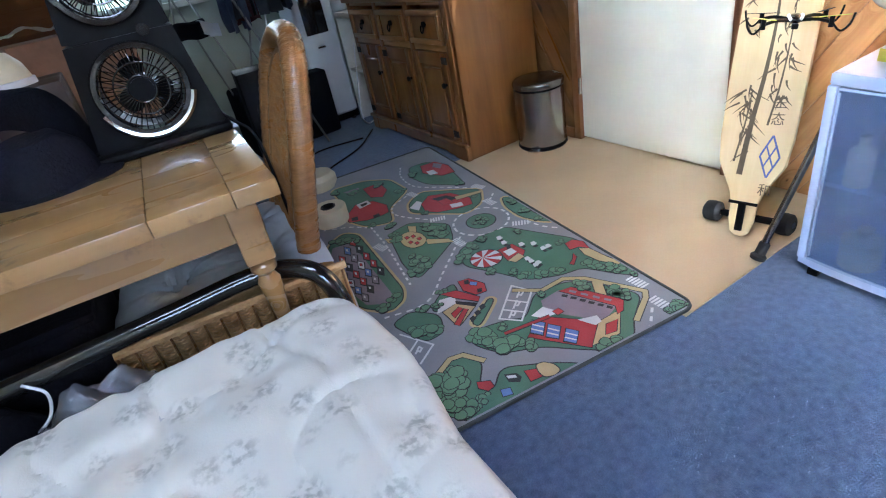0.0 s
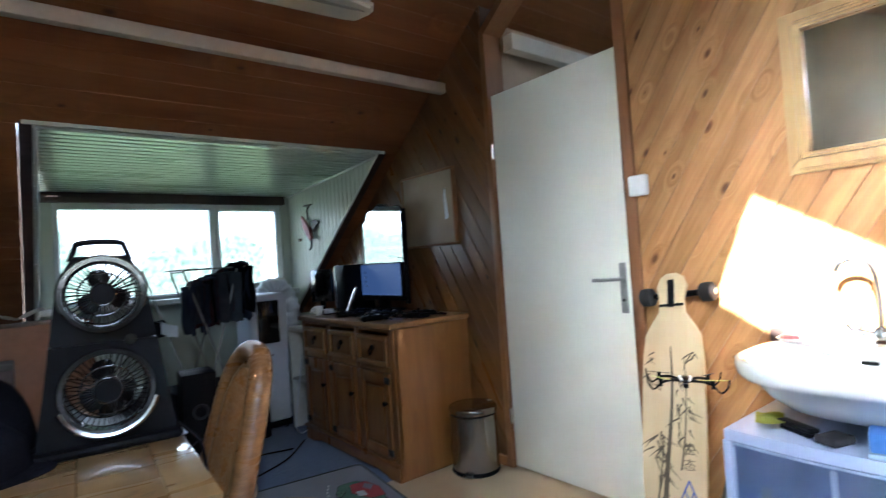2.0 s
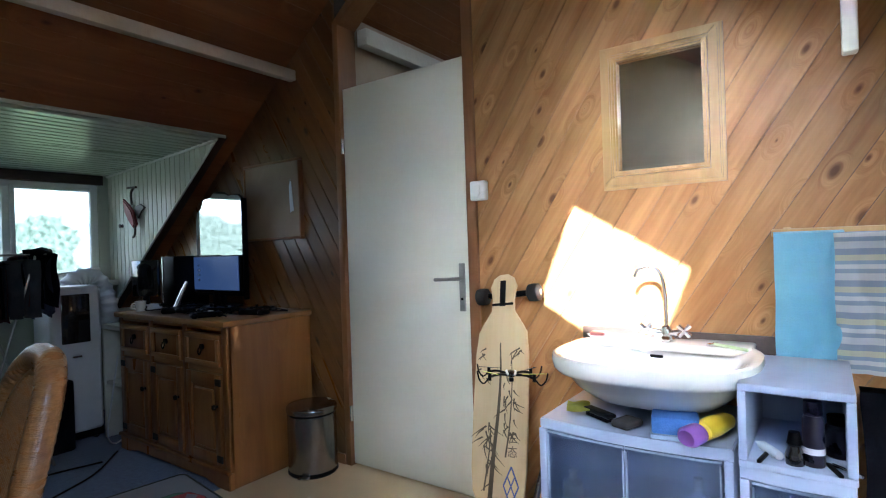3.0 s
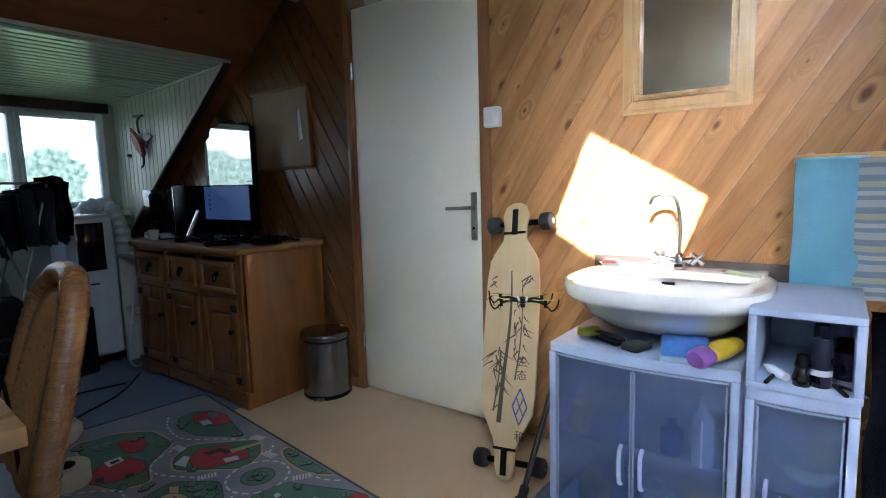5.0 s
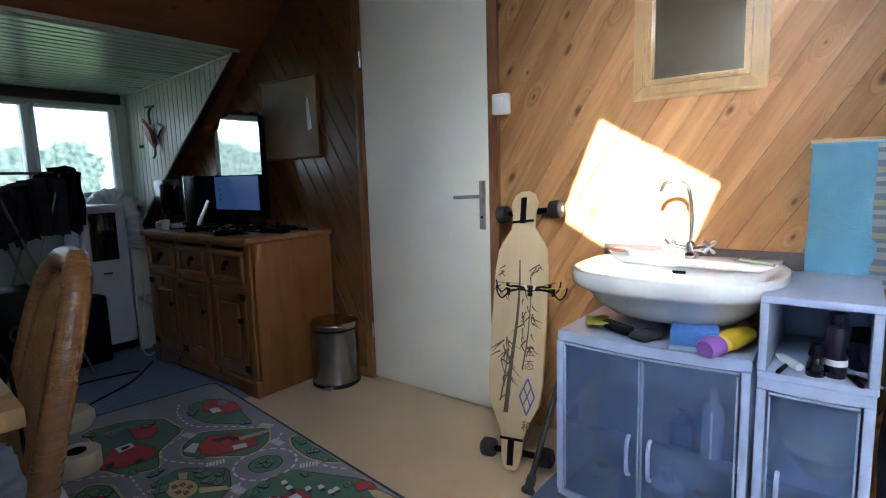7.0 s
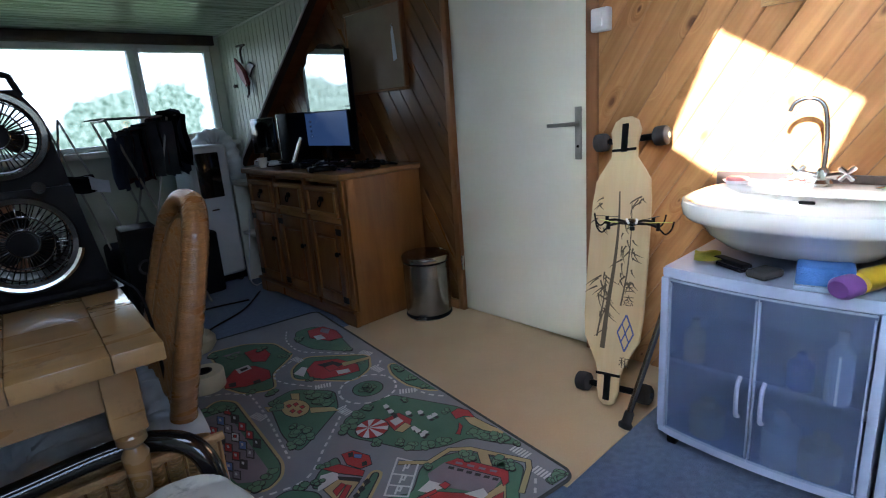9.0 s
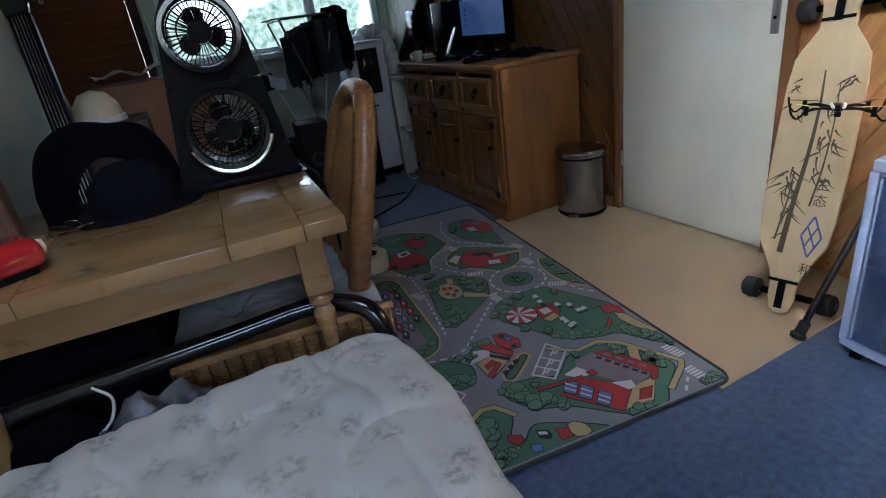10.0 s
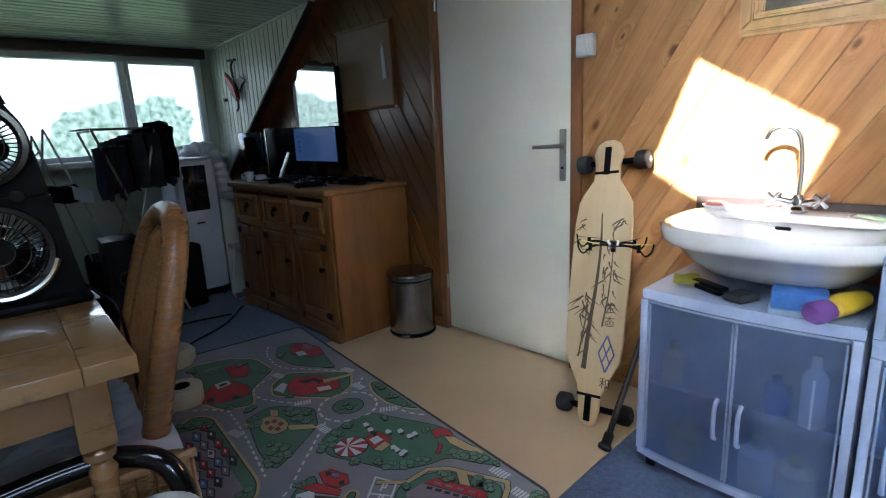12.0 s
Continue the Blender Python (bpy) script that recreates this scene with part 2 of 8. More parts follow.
def solid(name, bm, material, label, category="", kind="", at=None, group="", smooth=True):
    ob = new(name, finish(bm, name, material, smooth))
    if at is not None:
        ob.matrix_basis = at if isinstance(at, Matrix) else Matrix.Translation(at)
    return tagged(ob, label, category, group, kind)


def thing(name, at, label, category, group="", kind=""):
    ob = new(name)
    ob.empty_display_size = 0.05
    ob.matrix_basis = at if isinstance(at, Matrix) else Matrix.Translation(at)
    return tagged(ob, label, category, group, kind)


def box(lo, hi, bevel=0.0, bm=None, seg=2, m=None):
    own = bmesh.new()
    lo, hi = Vector(lo), Vector(hi)
    bmesh.ops.create_cube(own, size=1.0)
    for v in own.verts:
        v.co = Vector([(lo[i] + hi[i]) / 2 + v.co[i] * (hi[i] - lo[i]) for i in range(3)])
    if bevel:
        bmesh.ops.bevel(own, geom=own.edges[:], offset=bevel, segments=seg, affect="EDGES", profile=0.5)
    return put(own, bm, m)


def put(own, bm, m=None):
    """Moves a small bmesh by m and joins it into bm."""
    if m is not None:
        bmesh.ops.transform(own, matrix=m, verts=own.verts)
    if bm is None:
        return own
    me = bpy.data.meshes.new("join")
    own.to_mesh(me)
    own.free()
    bm.from_mesh(me)
    bpy.data.meshes.remove(me)
    return bm


def rod(a, b, r, r2=None, seg=16, bm=None, bevel=0.0):
    a, b = Vector(a), Vector(b)
    own = bmesh.new()
    bmesh.ops.create_cone(own, cap_ends=True, segments=seg, radius1=r, radius2=r if r2 is None else r2, depth=(b - a).length)
    if bevel:
        rim = [e for e in own.edges if abs(e.verts[0].co.z - e.verts[1].co.z) < 1e-6]
        bmesh.ops.bevel(own, geom=rim, offset=bevel, segments=2, affect="EDGES")
    return put(own, bm, Matrix.Translation((a + b) / 2) @ (b - a).to_track_quat("Z", "Y").to_matrix().to_4x4())


def lathe(profile, seg=28, bm=None, m=None):
    """Turns (radius, height) pairs about z."""
    own = bmesh.new()
    rings = []
    for r, z in profile:
        if r < 1e-5:
            rings.append([own.verts.new((0, 0, z))])
        else:
            rings.append([own.verts.new((r * math.cos(2 * math.pi * i / seg), r * math.sin(2 * math.pi * i / seg), z)) for i in range(seg)])
    for a, b in zip(rings, rings[1:]):
        for i in range(seg):
            j = (i + 1) % seg
            if len(a) == 1 and len(b) == 1:
                continue
            if len(a) == 1:
                own.faces.new((a[0], b[i], b[j]))
            elif len(b) == 1:
                own.faces.new((a[i], a[j], b[0]))
            else:
                own.faces.new((a[i], a[j], b[j], b[i]))
    return put(own, bm, m)


def spline(points, steps=8):
    pts = [Vector(p) for p in points]
    pts = [2 * pts[0] - pts[1]] + pts + [2 * pts[-1] - pts[-2]]
    out = []
    for k in range(1, len(pts) - 2):
        p0, p1, p2, p3 = pts[k - 1 : k + 3]
        for i in range(steps):
            t = i / steps
            out.append(0.5 * (2 * p1 + (p2 - p0) * t + (2 * p0 - 5 * p1 + 4 * p2 - p3) * t * t + (3 * p1 - p0 - 3 * p2 + p3) * t**3))
    return out + [pts[-2]]


def tube(points, r, seg=10, steps=8, bm=None, closed=False, radii=None):
    """A round bar along a smooth line."""
    line = spline(points, steps) if steps > 1 else [Vector(p) for p in points]
    own, rings = bmesh.new(), []
    up = Vector((0.123, 0.31, 0.94))
    for k, p in enumerate(line):
        way = (line[min(k + 1, len(line) - 1)] - line[max(k - 1, 0)]).normalized()
        side = way.cross(up)
        side = side.normalized() if side.length > 1e-4 else way.orthogonal().normalized()
        up = side.cross(way).normalized()
        rad = r if radii is None else radii[k % len(radii)]
        rings.append([own.verts.new(p + rad * (math.cos(2 * math.pi * i / seg) * side + math.sin(2 * math.pi * i / seg) * up)) for i in range(seg)])
    for a, b in zip(rings, rings[1:]):
        for i in range(seg):
            own.faces.new((a[i], a[(i + 1) % seg], b[(i + 1) % seg], b[i]))
    own.faces.new(rings[0][::-1]), own.faces.new(rings[-1])
    return put(own, bm)


def prism(poly, thick, bm=None, m=None, bevel=0.0):
    """A flat outline in x and y, thick along z from 0."""
    own = bmesh.new()
    low = [own.verts.new((x, y, 0)) for x, y in poly]
    high = [own.verts.new((x, y, thick)) for x, y in poly]
    own.faces.new(low[::-1]), own.faces.new(high)
    for i in range(len(poly)):
        j = (i + 1) % len(poly)
        own.faces.new((low[i], low[j], high[j], high[i]))
    if bevel:
        rim = [e for e in own.edges if abs(e.verts[0].co.z - e.verts[1].co.z) < 1e-7]
        bmesh.ops.bevel(own, geom=rim, offset=bevel, segments=2, affect="EDGES")
    return put(own, bm, m)


def rounded(w, h, r, seg=5, cx=0.0, cy=0.0):
    out = []
    for sx, sy, a0 in ((1, 1, 0), (-1, 1, 90), (-1, -1, 180), (1, -1, 270)):
        for i in range(seg + 1):
            a = radians(a0 + 90 * i / seg)
            out.append((cx + sx * (w / 2 - r) + r * math.cos(a), cy + sy * (h / 2 - r) + r * math.sin(a)))
    return out


def clip(poly, nx, ny, d):
    """Keeps the part of an outline where nx*x + ny*y <= d."""
    out = []
    for i, p in enumerate(poly):
        q = poly[(i + 1) % len(poly)]
        a, b = nx * p[0] + ny * p[1] - d, nx * q[0] + ny * q[1] - d
        if a <= 0:
            out.append(p)
        if a * b < 0:
            t = a / (a - b)
            out.append((p[0] + (q[0] - p[0]) * t, p[1] + (q[1] - p[1]) * t))
    return out


def drape(size, m, fn, nx=24, ny=24, thick=0.006):
    """A cloth: a grid over x and y of the given size, bent by fn(x, y) -> (x, y, z)."""
    own = bmesh.new()
    grid = [[own.verts.new(fn((i / nx - 0.5) * size[0], (j / ny - 0.5) * size[1])) for j in range(ny + 1)] for i in range(nx + 1)]
    for i in range(nx):
        for j in range(ny):
            own.faces.new((grid[i][j], grid[i + 1][j], grid[i + 1][j + 1], grid[i][j + 1]))
    bmesh.ops.solidify(own, geom=own.faces[:], thickness=thick)
    return put(own, None, m)


# ---------------------------------------------------------------- the shell of the attic
WALL = 2.0
LEFT = -0.48
BACK = -2.2
FRONT = 4.4
RIDGE = 1.474


def roof_z(y):
    return 2.2 - 0.74 * (y - 2.44) if y > RIDGE else 1.88 + 0.6 * (y + 0.25)


solid("floor", box((LEFT - 0.1, BACK - 0.1, -0.12), (3.5, FRONT + 0.1, 0)), "carpet", "blue short-pile carpet covering the attic floor", "floor", "structure", smooth=False)
solid("floor_beige", box((1.16, 0.785, 0.0), (3.45, 2.36, 0.004)), "beige", "beige sheet floor in front of the door", "floor", "structure", smooth=False)
# gable wall on both sides of the door, its boards follow at the end of the file
OPEN_R, OPEN_L = 1.185, 2.045
wall_r = [(BACK, 0), (OPEN_R, 0), (OPEN_R, roof_z(OPEN_R)), (BACK, roof_z(BACK))]
wall_l = [(OPEN_L, 0), (FRONT + 0.1, 0), (FRONT + 0.1, roof_z(FRONT + 0.1)), (OPEN_L, roof_z(OPEN_L))]
YZ = Matrix(((0, 0, 1, 0), (1, 0, 0, 0), (0, 1, 0, 0), (0, 0, 0, 1)))
bm = prism(wall_r, 0.1, m=Matrix.Translation((WALL + 0.012, 0, 0)) @ YZ)
prism(wall_l, 0.1, bm, Matrix.Translation((WALL + 0.012, 0, 0)) @ YZ)
wall_east = solid("wall_east", bm, "dark_wood", "gable wall clad in diagonal varnished knotty pine boards", "wall", "structure", smooth=False)
left_outline = [(BACK, 0), (FRONT + 0.1, 0), (FRONT + 0.1, roof_z(FRONT)), (RIDGE, roof_z(RIDGE) + 0.05), (BACK, roof_z(BACK))]
solid("wall_west", prism(left_outline, 0.1, m=Matrix.Translation((LEFT - 0.1, 0, 0)) @ YZ), "plaster", "plain pale plastered side wall", "wall", "structure", smooth=False)
solid("wall_south", box((LEFT - 0.1, BACK - 0.1, 0), (3.5, BACK, 0.8)), "plaster", "low plastered knee wall behind the bed", "wall", "structure", smooth=False)
bm = box((LEFT - 0.1, FRONT, 0), (3.5, FRONT + 0.12, 0.98))
box((LEFT - 0.1, FRONT, 0.98), (0.19, FRONT + 0.12, 2.0), bm=bm)
box((1.78, FRONT, 0.98), (2.1, FRONT + 0.12, 2.0), bm=bm)
box((0.19, FRONT, 1.69), (1.78, FRONT + 0.12, 2.0), bm=bm)
solid("wall_north", bm, "plaster", "white low wall under the dormer window", "wall", "structure", smooth=False)


def roof_strips(y0, y1, x0, x1, bm, pitch, holes=()):
    """Tongue-and-groove boards along x under one slope, with chamfered joints."""
    up = 1 if pitch > 0 else -1
    ang = math.atan(abs(pitch))
    width = 0.105
    count = max(1, int(round((y1 - y0) / math.cos(ang) / width)))
    step = (y1 - y0) / count
    for k in range(count):
        a, b = y0 + k * step, y0 + (k + 1) * step
        spans = [(x0, x1)]
        for hx0, hx1, hy0, hy1 in holes:
            if b > hy0 + 1e-4 and a < hy1 - 1e-4:
                spans = [(x0, hx0), (hx1, x1)]
        for s0, s1 in spans:
            va, vb = Vector((0, a, roof_z(a + 1e-6))), Vector((0, b, roof_z(b - 1e-6)))
            way = (vb - va).normalized()
            out = Vector((0, -way.z, way.y))
            ring = [va + way * 0.0015, vb - way * 0.0015, vb + out * 0.002, vb + out * 0.06, va + out * 0.06, va + out * 0.002]
            ends = [[bm.verts.new((x, p.y, p.z)) for p in ring] for x in (s0, s1)]
            bm.faces.new(ends[0]), bm.faces.new(ends[1][::-1])
            for i in range(6):
                j = (i + 1) % 6
                bm.faces.new((ends[0][i], ends[1][i], ends[1][j], ends[0][j]))
    return bm


DORMER_Y, CHEEK_L, CHEEK_R = 2.92, 0.08, 1.85
SKYLIGHT = (-0.46, 0.37, -0.07, 0.39)
FILL_HOLE_BACK = (-0.46, 0.35, -1.55, -0.8)
FILL_HOLE_LANDING = (2.6, 3.0, 0.75, 1.05)
bm = bmesh.new()
roof_strips(RIDGE, DORMER_Y, LEFT, 3.5, bm, -0.74)
roof_strips(DORMER_Y, FRONT + 0.12, LEFT, CHEEK_L - 0.064, bm, -0.74)
roof_strips(DORMER_Y, FRONT + 0.12, CHEEK_R + 0.064, 3.5, bm, -0.74)
solid("ceiling_front", bm, "pine_roof", "sloping ceiling of dark varnished pine boards", "ceiling", "structure", smooth=False)
bm = bmesh.new()
roof_strips(BACK, FILL_HOLE_BACK[2], LEFT, 3.5, bm, 0.6)
roof_strips(FILL_HOLE_BACK[2], FILL_HOLE_BACK[3], LEFT, 3.5, bm, 0.6, [FILL_HOLE_BACK])
roof_strips(FILL_HOLE_BACK[3], SKYLIGHT[2], LEFT, 3.5, bm, 0.6)
roof_strips(SKYLIGHT[2], SKYLIGHT[3], LEFT, 3.5, bm, 0.6, [SKYLIGHT])
roof_strips(SKYLIGHT[3], FILL_HOLE_LANDING[2], LEFT, 3.5, bm, 0.6)
roof_strips(FILL_HOLE_LANDING[2], FILL_HOLE_LANDING[3], LEFT, 3.5, bm, 0.6, [FILL_HOLE_LANDING])
roof_strips(FILL_HOLE_LANDING[3], RIDGE, LEFT, 3.5, bm, 0.6)
box((LEFT, RIDGE - 0.09, roof_z(RIDGE) + 0.012), (3.5, RIDGE + 0.09, roof_z(RIDGE) + 0.14), bm=bm)
solid("ceiling_back", bm, "pine_roof", "sloping ceiling of varnished pine boards with a roof window", "ceiling", "structure", smooth=False)

# dormer: slatted ceiling, slatted cheeks, window
bm = bmesh.new()
count = 22
for k in range(count):
    a, b = DORMER_Y + (FRONT - DORMER_Y) * k / count, DORMER_Y + (FRONT - DORMER_Y) * (k + 1) / count
    za, zb = 1.83 - 0.07 * k / count, 1.83 - 0.07 * (k + 1) / count
    box((CHEEK_L, a + 0.003, zb), (CHEEK_R, b - 0.003, za + 0.012), 0.003, bm, 1)
box((CHEEK_L - 0.05, DORMER_Y - 0.02, 1.842), (CHEEK_R + 0.05, FRONT + 0.1, 1.95), bm=bm)
solid("ceiling_dormer", bm, "slat_ceiling", "lacquered grey-green slatted ceiling of the dormer", "ceiling", "structure", smooth=False)


def cheek(name, x, side):
    outline = [(DORMER_Y - 0.02, 1.85), (FRONT, 1.77), (FRONT, roof_z(FRONT) - 0.003)]
    ob = solid(name, prism(outline, 0.05, m=Matrix.Translation((x + (0.012 if side > 0 else -0.062), 0, 0)) @ YZ), "dark_wood", "triangular dormer cheek clad in white vertical boards", "wall", "structure", smooth=False)
    n = 24
    for k in range(n):
        a, b = DORMER_Y + (FRONT - DORMER_Y) * k / n + 0.004, DORMER_Y + (FRONT - DORMER_Y) * (k + 1) / n - 0.004
        top = lambda y: 1.83 - 0.07 * (y - DORMER_Y) / (FRONT - DORMER_Y)
        poly = [(a, max(roof_z(a), 0.5)), (b, roof_z(b)), (b, top(b)), (a, top(a))]
        part("slat", prism(poly, 0.012, m=Matrix.Translation((x, 0, 0)) @ YZ if side > 0 else Matrix.Translation((x - 0.012, 0, 0)) @ YZ), "slat_white", ob, smooth=False)
    return ob


cheek("wall_dormer_right", CHEEK_R, 1)
cheek("wall_dormer_left", CHEEK_L, -1)
for x, s in ((CHEEK_R, -1), (CHEEK_L, 1)):
    bm = tube([(x + s * 0.004, DORMER_Y, 1.826), (x + s * 0.004, FRONT, 1.756)], 0.009, 6, 1)
    tube([(x + s * 0.004, DORMER_Y, 1.826), (x + s * 0.004, FRONT, roof_z(FRONT))], 0.008, 6, 1, bm)
    solid("trim", bm, "white_wood", "slim pale edging strip along the dormer cheek", "trim", "structure")
solid("trim", box((0.1, FRONT - 0.05, 1.685), (1.80, FRONT - 0.002, 1.755), 0.004), "dark_wood", "dark wooden header above the dormer window", "trim", "structure")

win = thing("window_1", (0.1, FRONT, 0.98), "wide white-framed dormer window with two panes", "window", kind="structure")
bm = box((0.09, 0.01, 0.0), (1.68, 0.08, 0.03), 0.006)
box((0.09, 0.01, 0.665), (1.68, 0.08, 0.71), 0.006, bm)
box((0.09, 0.01, 0.03), (0.125, 0.08, 0.665), 0.006, bm)
box((1.645, 0.01, 0.03), (1.68, 0.08, 0.665), 0.006, bm)
box((1.095, 0.0, 0.03), (1.14, 0.085, 0.665), 0.006, bm)
part("window_frame", bm, "upvc", win)
bm = box((1.14, -0.012, 0.02), (1.168, 0.03, 0.68), 0.005)
box((1.622, -0.012, 0.02), (1.65, 0.03, 0.68), 0.005, bm)
box((1.168, -0.012, 0.02), (1.622, 0.03, 0.048), 0.005, bm)
box((1.168, -0.012, 0.652), (1.622, 0.03, 0.68), 0.005, bm)
part("casement", bm, "upvc", win, "white opening casement")
for a, b in ((0.125, 1.095), (1.168, 1.622)):
    pane = part("pane", box((a, 0.04, 0.03), (b, 0.046, 0.665)), "glass", win, smooth=False)
    pane.visible_shadow = False
part("window_sill", box((-0.01, -0.16, -0.045), (1.74, 0.005, -0.005), 0.006), "white_wood", win, "white painted window board")

# roof window over the bed
def roof_window(name, hole, label):
    sk = thing(name, (0, 0, 0), label, "window", kind="structure")
    sx0, sx1, sy0, sy1 = hole
    bm = bmesh.new()
    sl, w = (sy1 - sy0) / math.cos(math.atan(0.6)), sx1 - sx0
    for lo, hi in (((0, 0, -0.01), (w, 0.02, 0.09)), ((0, sl - 0.02, -0.01), (w, sl, 0.09)), ((0, 0.02, -0.01), (0.02, sl - 0.02, 0.09)), ((w - 0.02, 0.02, -0.01), (w, sl - 0.02, 0.09))):
        box(lo, hi, 0.003, bm)
    tilt = Matrix.Translation((sx0, sy0, roof_z(sy0))) @ pose(0, 0, 0, math.degrees(math.atan(0.6)), 0, 0)
    bmesh.ops.transform(bm, matrix=tilt, verts=bm.verts)
    part("window_frame", bm, "white_wood", sk)
    pane = part("pane", box((0.02, 0.02, 0.06), (w - 0.02, sl - 0.02, 0.064), m=tilt), "glass", sk, smooth=False)
    pane.visible_shadow = False


roof_window("window_2", SKYLIGHT, "small roof window in the sloping ceiling")
# second opening is unseen, added behind the camera for more light on the bed
roof_window("added_window_3", FILL_HOLE_BACK, "large unseen roof window added for fill light low in the back slope")
# unseen opening, added so that sun brightens the landing
roof_window("added_window_4", FILL_HOLE_LANDING, "unseen roof window added to light the landing behind the door")

# what lies outside the dormer: self-glowing backdrop, bright sky over pale tree tops
m, n, l, b = nodes_of("glowing distance")
tc, nz, nz2, sep = n.new("ShaderNodeTexCoord"), n.new("ShaderNodeTexNoise"), n.new("ShaderNodeTexNoise"), n.new("ShaderNodeSeparateXYZ")
nz.inputs["Scale"].default_value, nz.inputs["Detail"].default_value = 0.16, 6
nz2.inputs["Scale"].default_value, nz2.inputs["Detail"].default_value = 2.4, 8
l.new(tc.outputs["Object"], nz.inputs["Vector"]), l.new(tc.outputs["Object"], nz2.inputs["Vector"]), l.new(tc.outputs["Object"], sep.inputs[0])
ma, mr, leaf, mx = n.new("ShaderNodeMath"), n.new("ShaderNodeMapRange"), n.new("ShaderNodeMix"), n.new("ShaderNodeMix")
ma.operation = "MULTIPLY_ADD"
ma.inputs[1].default_value = 22.0
l.new(nz.outputs["Fac"], ma.inputs[0]), l.new(sep.outputs["Z"], ma.inputs[2])
mr.inputs["From Min"].default_value, mr.inputs["From Max"].default_value = 16.6, 14.8
l.new(ma.outputs[0], mr.inputs["Value"])
leaf.data_type = mx.data_type = "RGBA"
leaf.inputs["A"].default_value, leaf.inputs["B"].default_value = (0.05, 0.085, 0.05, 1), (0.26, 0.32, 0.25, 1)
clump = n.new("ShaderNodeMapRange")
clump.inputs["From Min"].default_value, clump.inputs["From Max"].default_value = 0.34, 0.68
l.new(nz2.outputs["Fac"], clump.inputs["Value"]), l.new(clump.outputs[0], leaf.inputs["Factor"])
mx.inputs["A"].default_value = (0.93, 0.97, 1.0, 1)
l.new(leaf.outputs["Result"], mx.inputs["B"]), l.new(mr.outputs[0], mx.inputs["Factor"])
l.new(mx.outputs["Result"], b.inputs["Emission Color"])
# daylight on sky and leaves is put in as emission
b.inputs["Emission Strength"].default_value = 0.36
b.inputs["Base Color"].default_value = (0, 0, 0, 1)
M["distance"] = m
solid("backdrop", box((-40, 45, -14), (45, 45.2, 30)), "distance", "self-glowing backdrop of bright sky above distant pale green tree tops", "backdrop", "structure", smooth=False)
solid("ground", box((-80, -60, -6.2), (80, 90, -6.0)), surf("garden ground", (0.06, 0.1, 0.03), (0.04, 0.07, 0.02), 0.5, 0.9, 0.2), "green garden ground far below the house", "ground", "structure", smooth=False)

# white purlin under the front slope and the white brace on the other side
solid("trim", box((LEFT, 2.35, 2.098), (WALL - 0.005, 2.40, 2.158), 0.006), "beige_paint", "beige painted purlin under the sloping ceiling", "trim", "structure")
solid("trim", box((1.5, -0.116, 1.535), (1.54, -0.086, roof_z(-0.1)), 0.005), "white_wood", "white painted hanging brace under the back slope", "trim", "structure")

# door with frame, open light above and hall behind it
hall = thing("door_frame", (WALL, 0, 0), "varnished pine door frame with an open light above the door", "door frame", kind="structure")
for y0, y1, top in ((1.185, 1.235, roof_z(1.2)), (2.005, 2.045, 2.33)):
    part("jamb", box((-0.012, y0, 0.0), (0.12, y1, top), 0.004), "pine_trim", hall)
bm = prism([(2.045, 2.29), (2.045, 2.34), (1.236, 2.34 + 0.74 * 0.81), (1.236, 2.29 + 0.74 * 0.81)], 0.13, m=Matrix.Translation((-0.01, 0, 0)) @ YZ)
part("sloping_head", bm, "pine_trim", hall)
part("hinge_jamb_gap", box((0.03, 2.0, 0.0), (0.11, 2.005, 1.985)), "black", hall)
door = thing("door_1", (WALL, 0, 0), "closed flush cream-painted interior door", "door", kind="structure")
part("leaf", box((0.006, 1.24, 0.016), (0.046, 1.998, 1.98), 0.003), "door", door)
bm = box((-0.004, 1.262, 0.845), (0.006, 1.292, 1.06), 0.003)
handle = part("door_handle", bm, "satin", door, "brushed metal lever handle on a long plate")
tubebm = tube([(0.0, 1.277, 0.99), (-0.035, 1.277, 0.992), (-0.05, 1.29, 0.992), (-0.05, 1.33, 0.99), (-0.048, 1.395, 0.988)], 0.008, 10, 6)
part("lever", tubebm, "satin", handle)
part("keyhole", rod((-0.006, 1.277, 0.9), (0.0, 1.277, 0.9), 0.006), "black", handle)
for z in (0.28, 1.68):
    part("hinge", rod((-0.006, 2.0, z - 0.04), (-0.006, 2.0, z + 0.04), 0.008, seg=12), "chrome", door)
solid("wall_hall", box((3.4, BACK, 0), (3.5, FRONT, 3.0)), "plaster", "plain wall of the landing behind the door", "wall", "structure", smooth=False)
solid("wall_landing", box((2.13, 2.05, 0), (3.4, 2.12, 2.42)), surf("tan plaster", (0.5, 0.4, 0.3), (0.45, 0.35, 0.26), 4, 0.8, 0.1), "tan side wall of the landing", "wall", "structure", smooth=False)
solid("trim", box((2.13, 1.93, 2.24), (3.4, 2.0, 2.33), 0.005), "white_wood", "white painted beam in the landing above the door", "trim", "structure")
bm = box((WALL - 0.016, 2.046, 0.0), (WALL - 0.001, 2.29, 0.055), 0.003)
solid("baseboard", bm, "pine_trim", "short pine skirting beside the door", "baseboard", "structure")

# ---------------------------------------------------------------- bed
bed = thing("bed", (0, 0, 0), "single bed with white floral quilt and black tube frame", "bed")


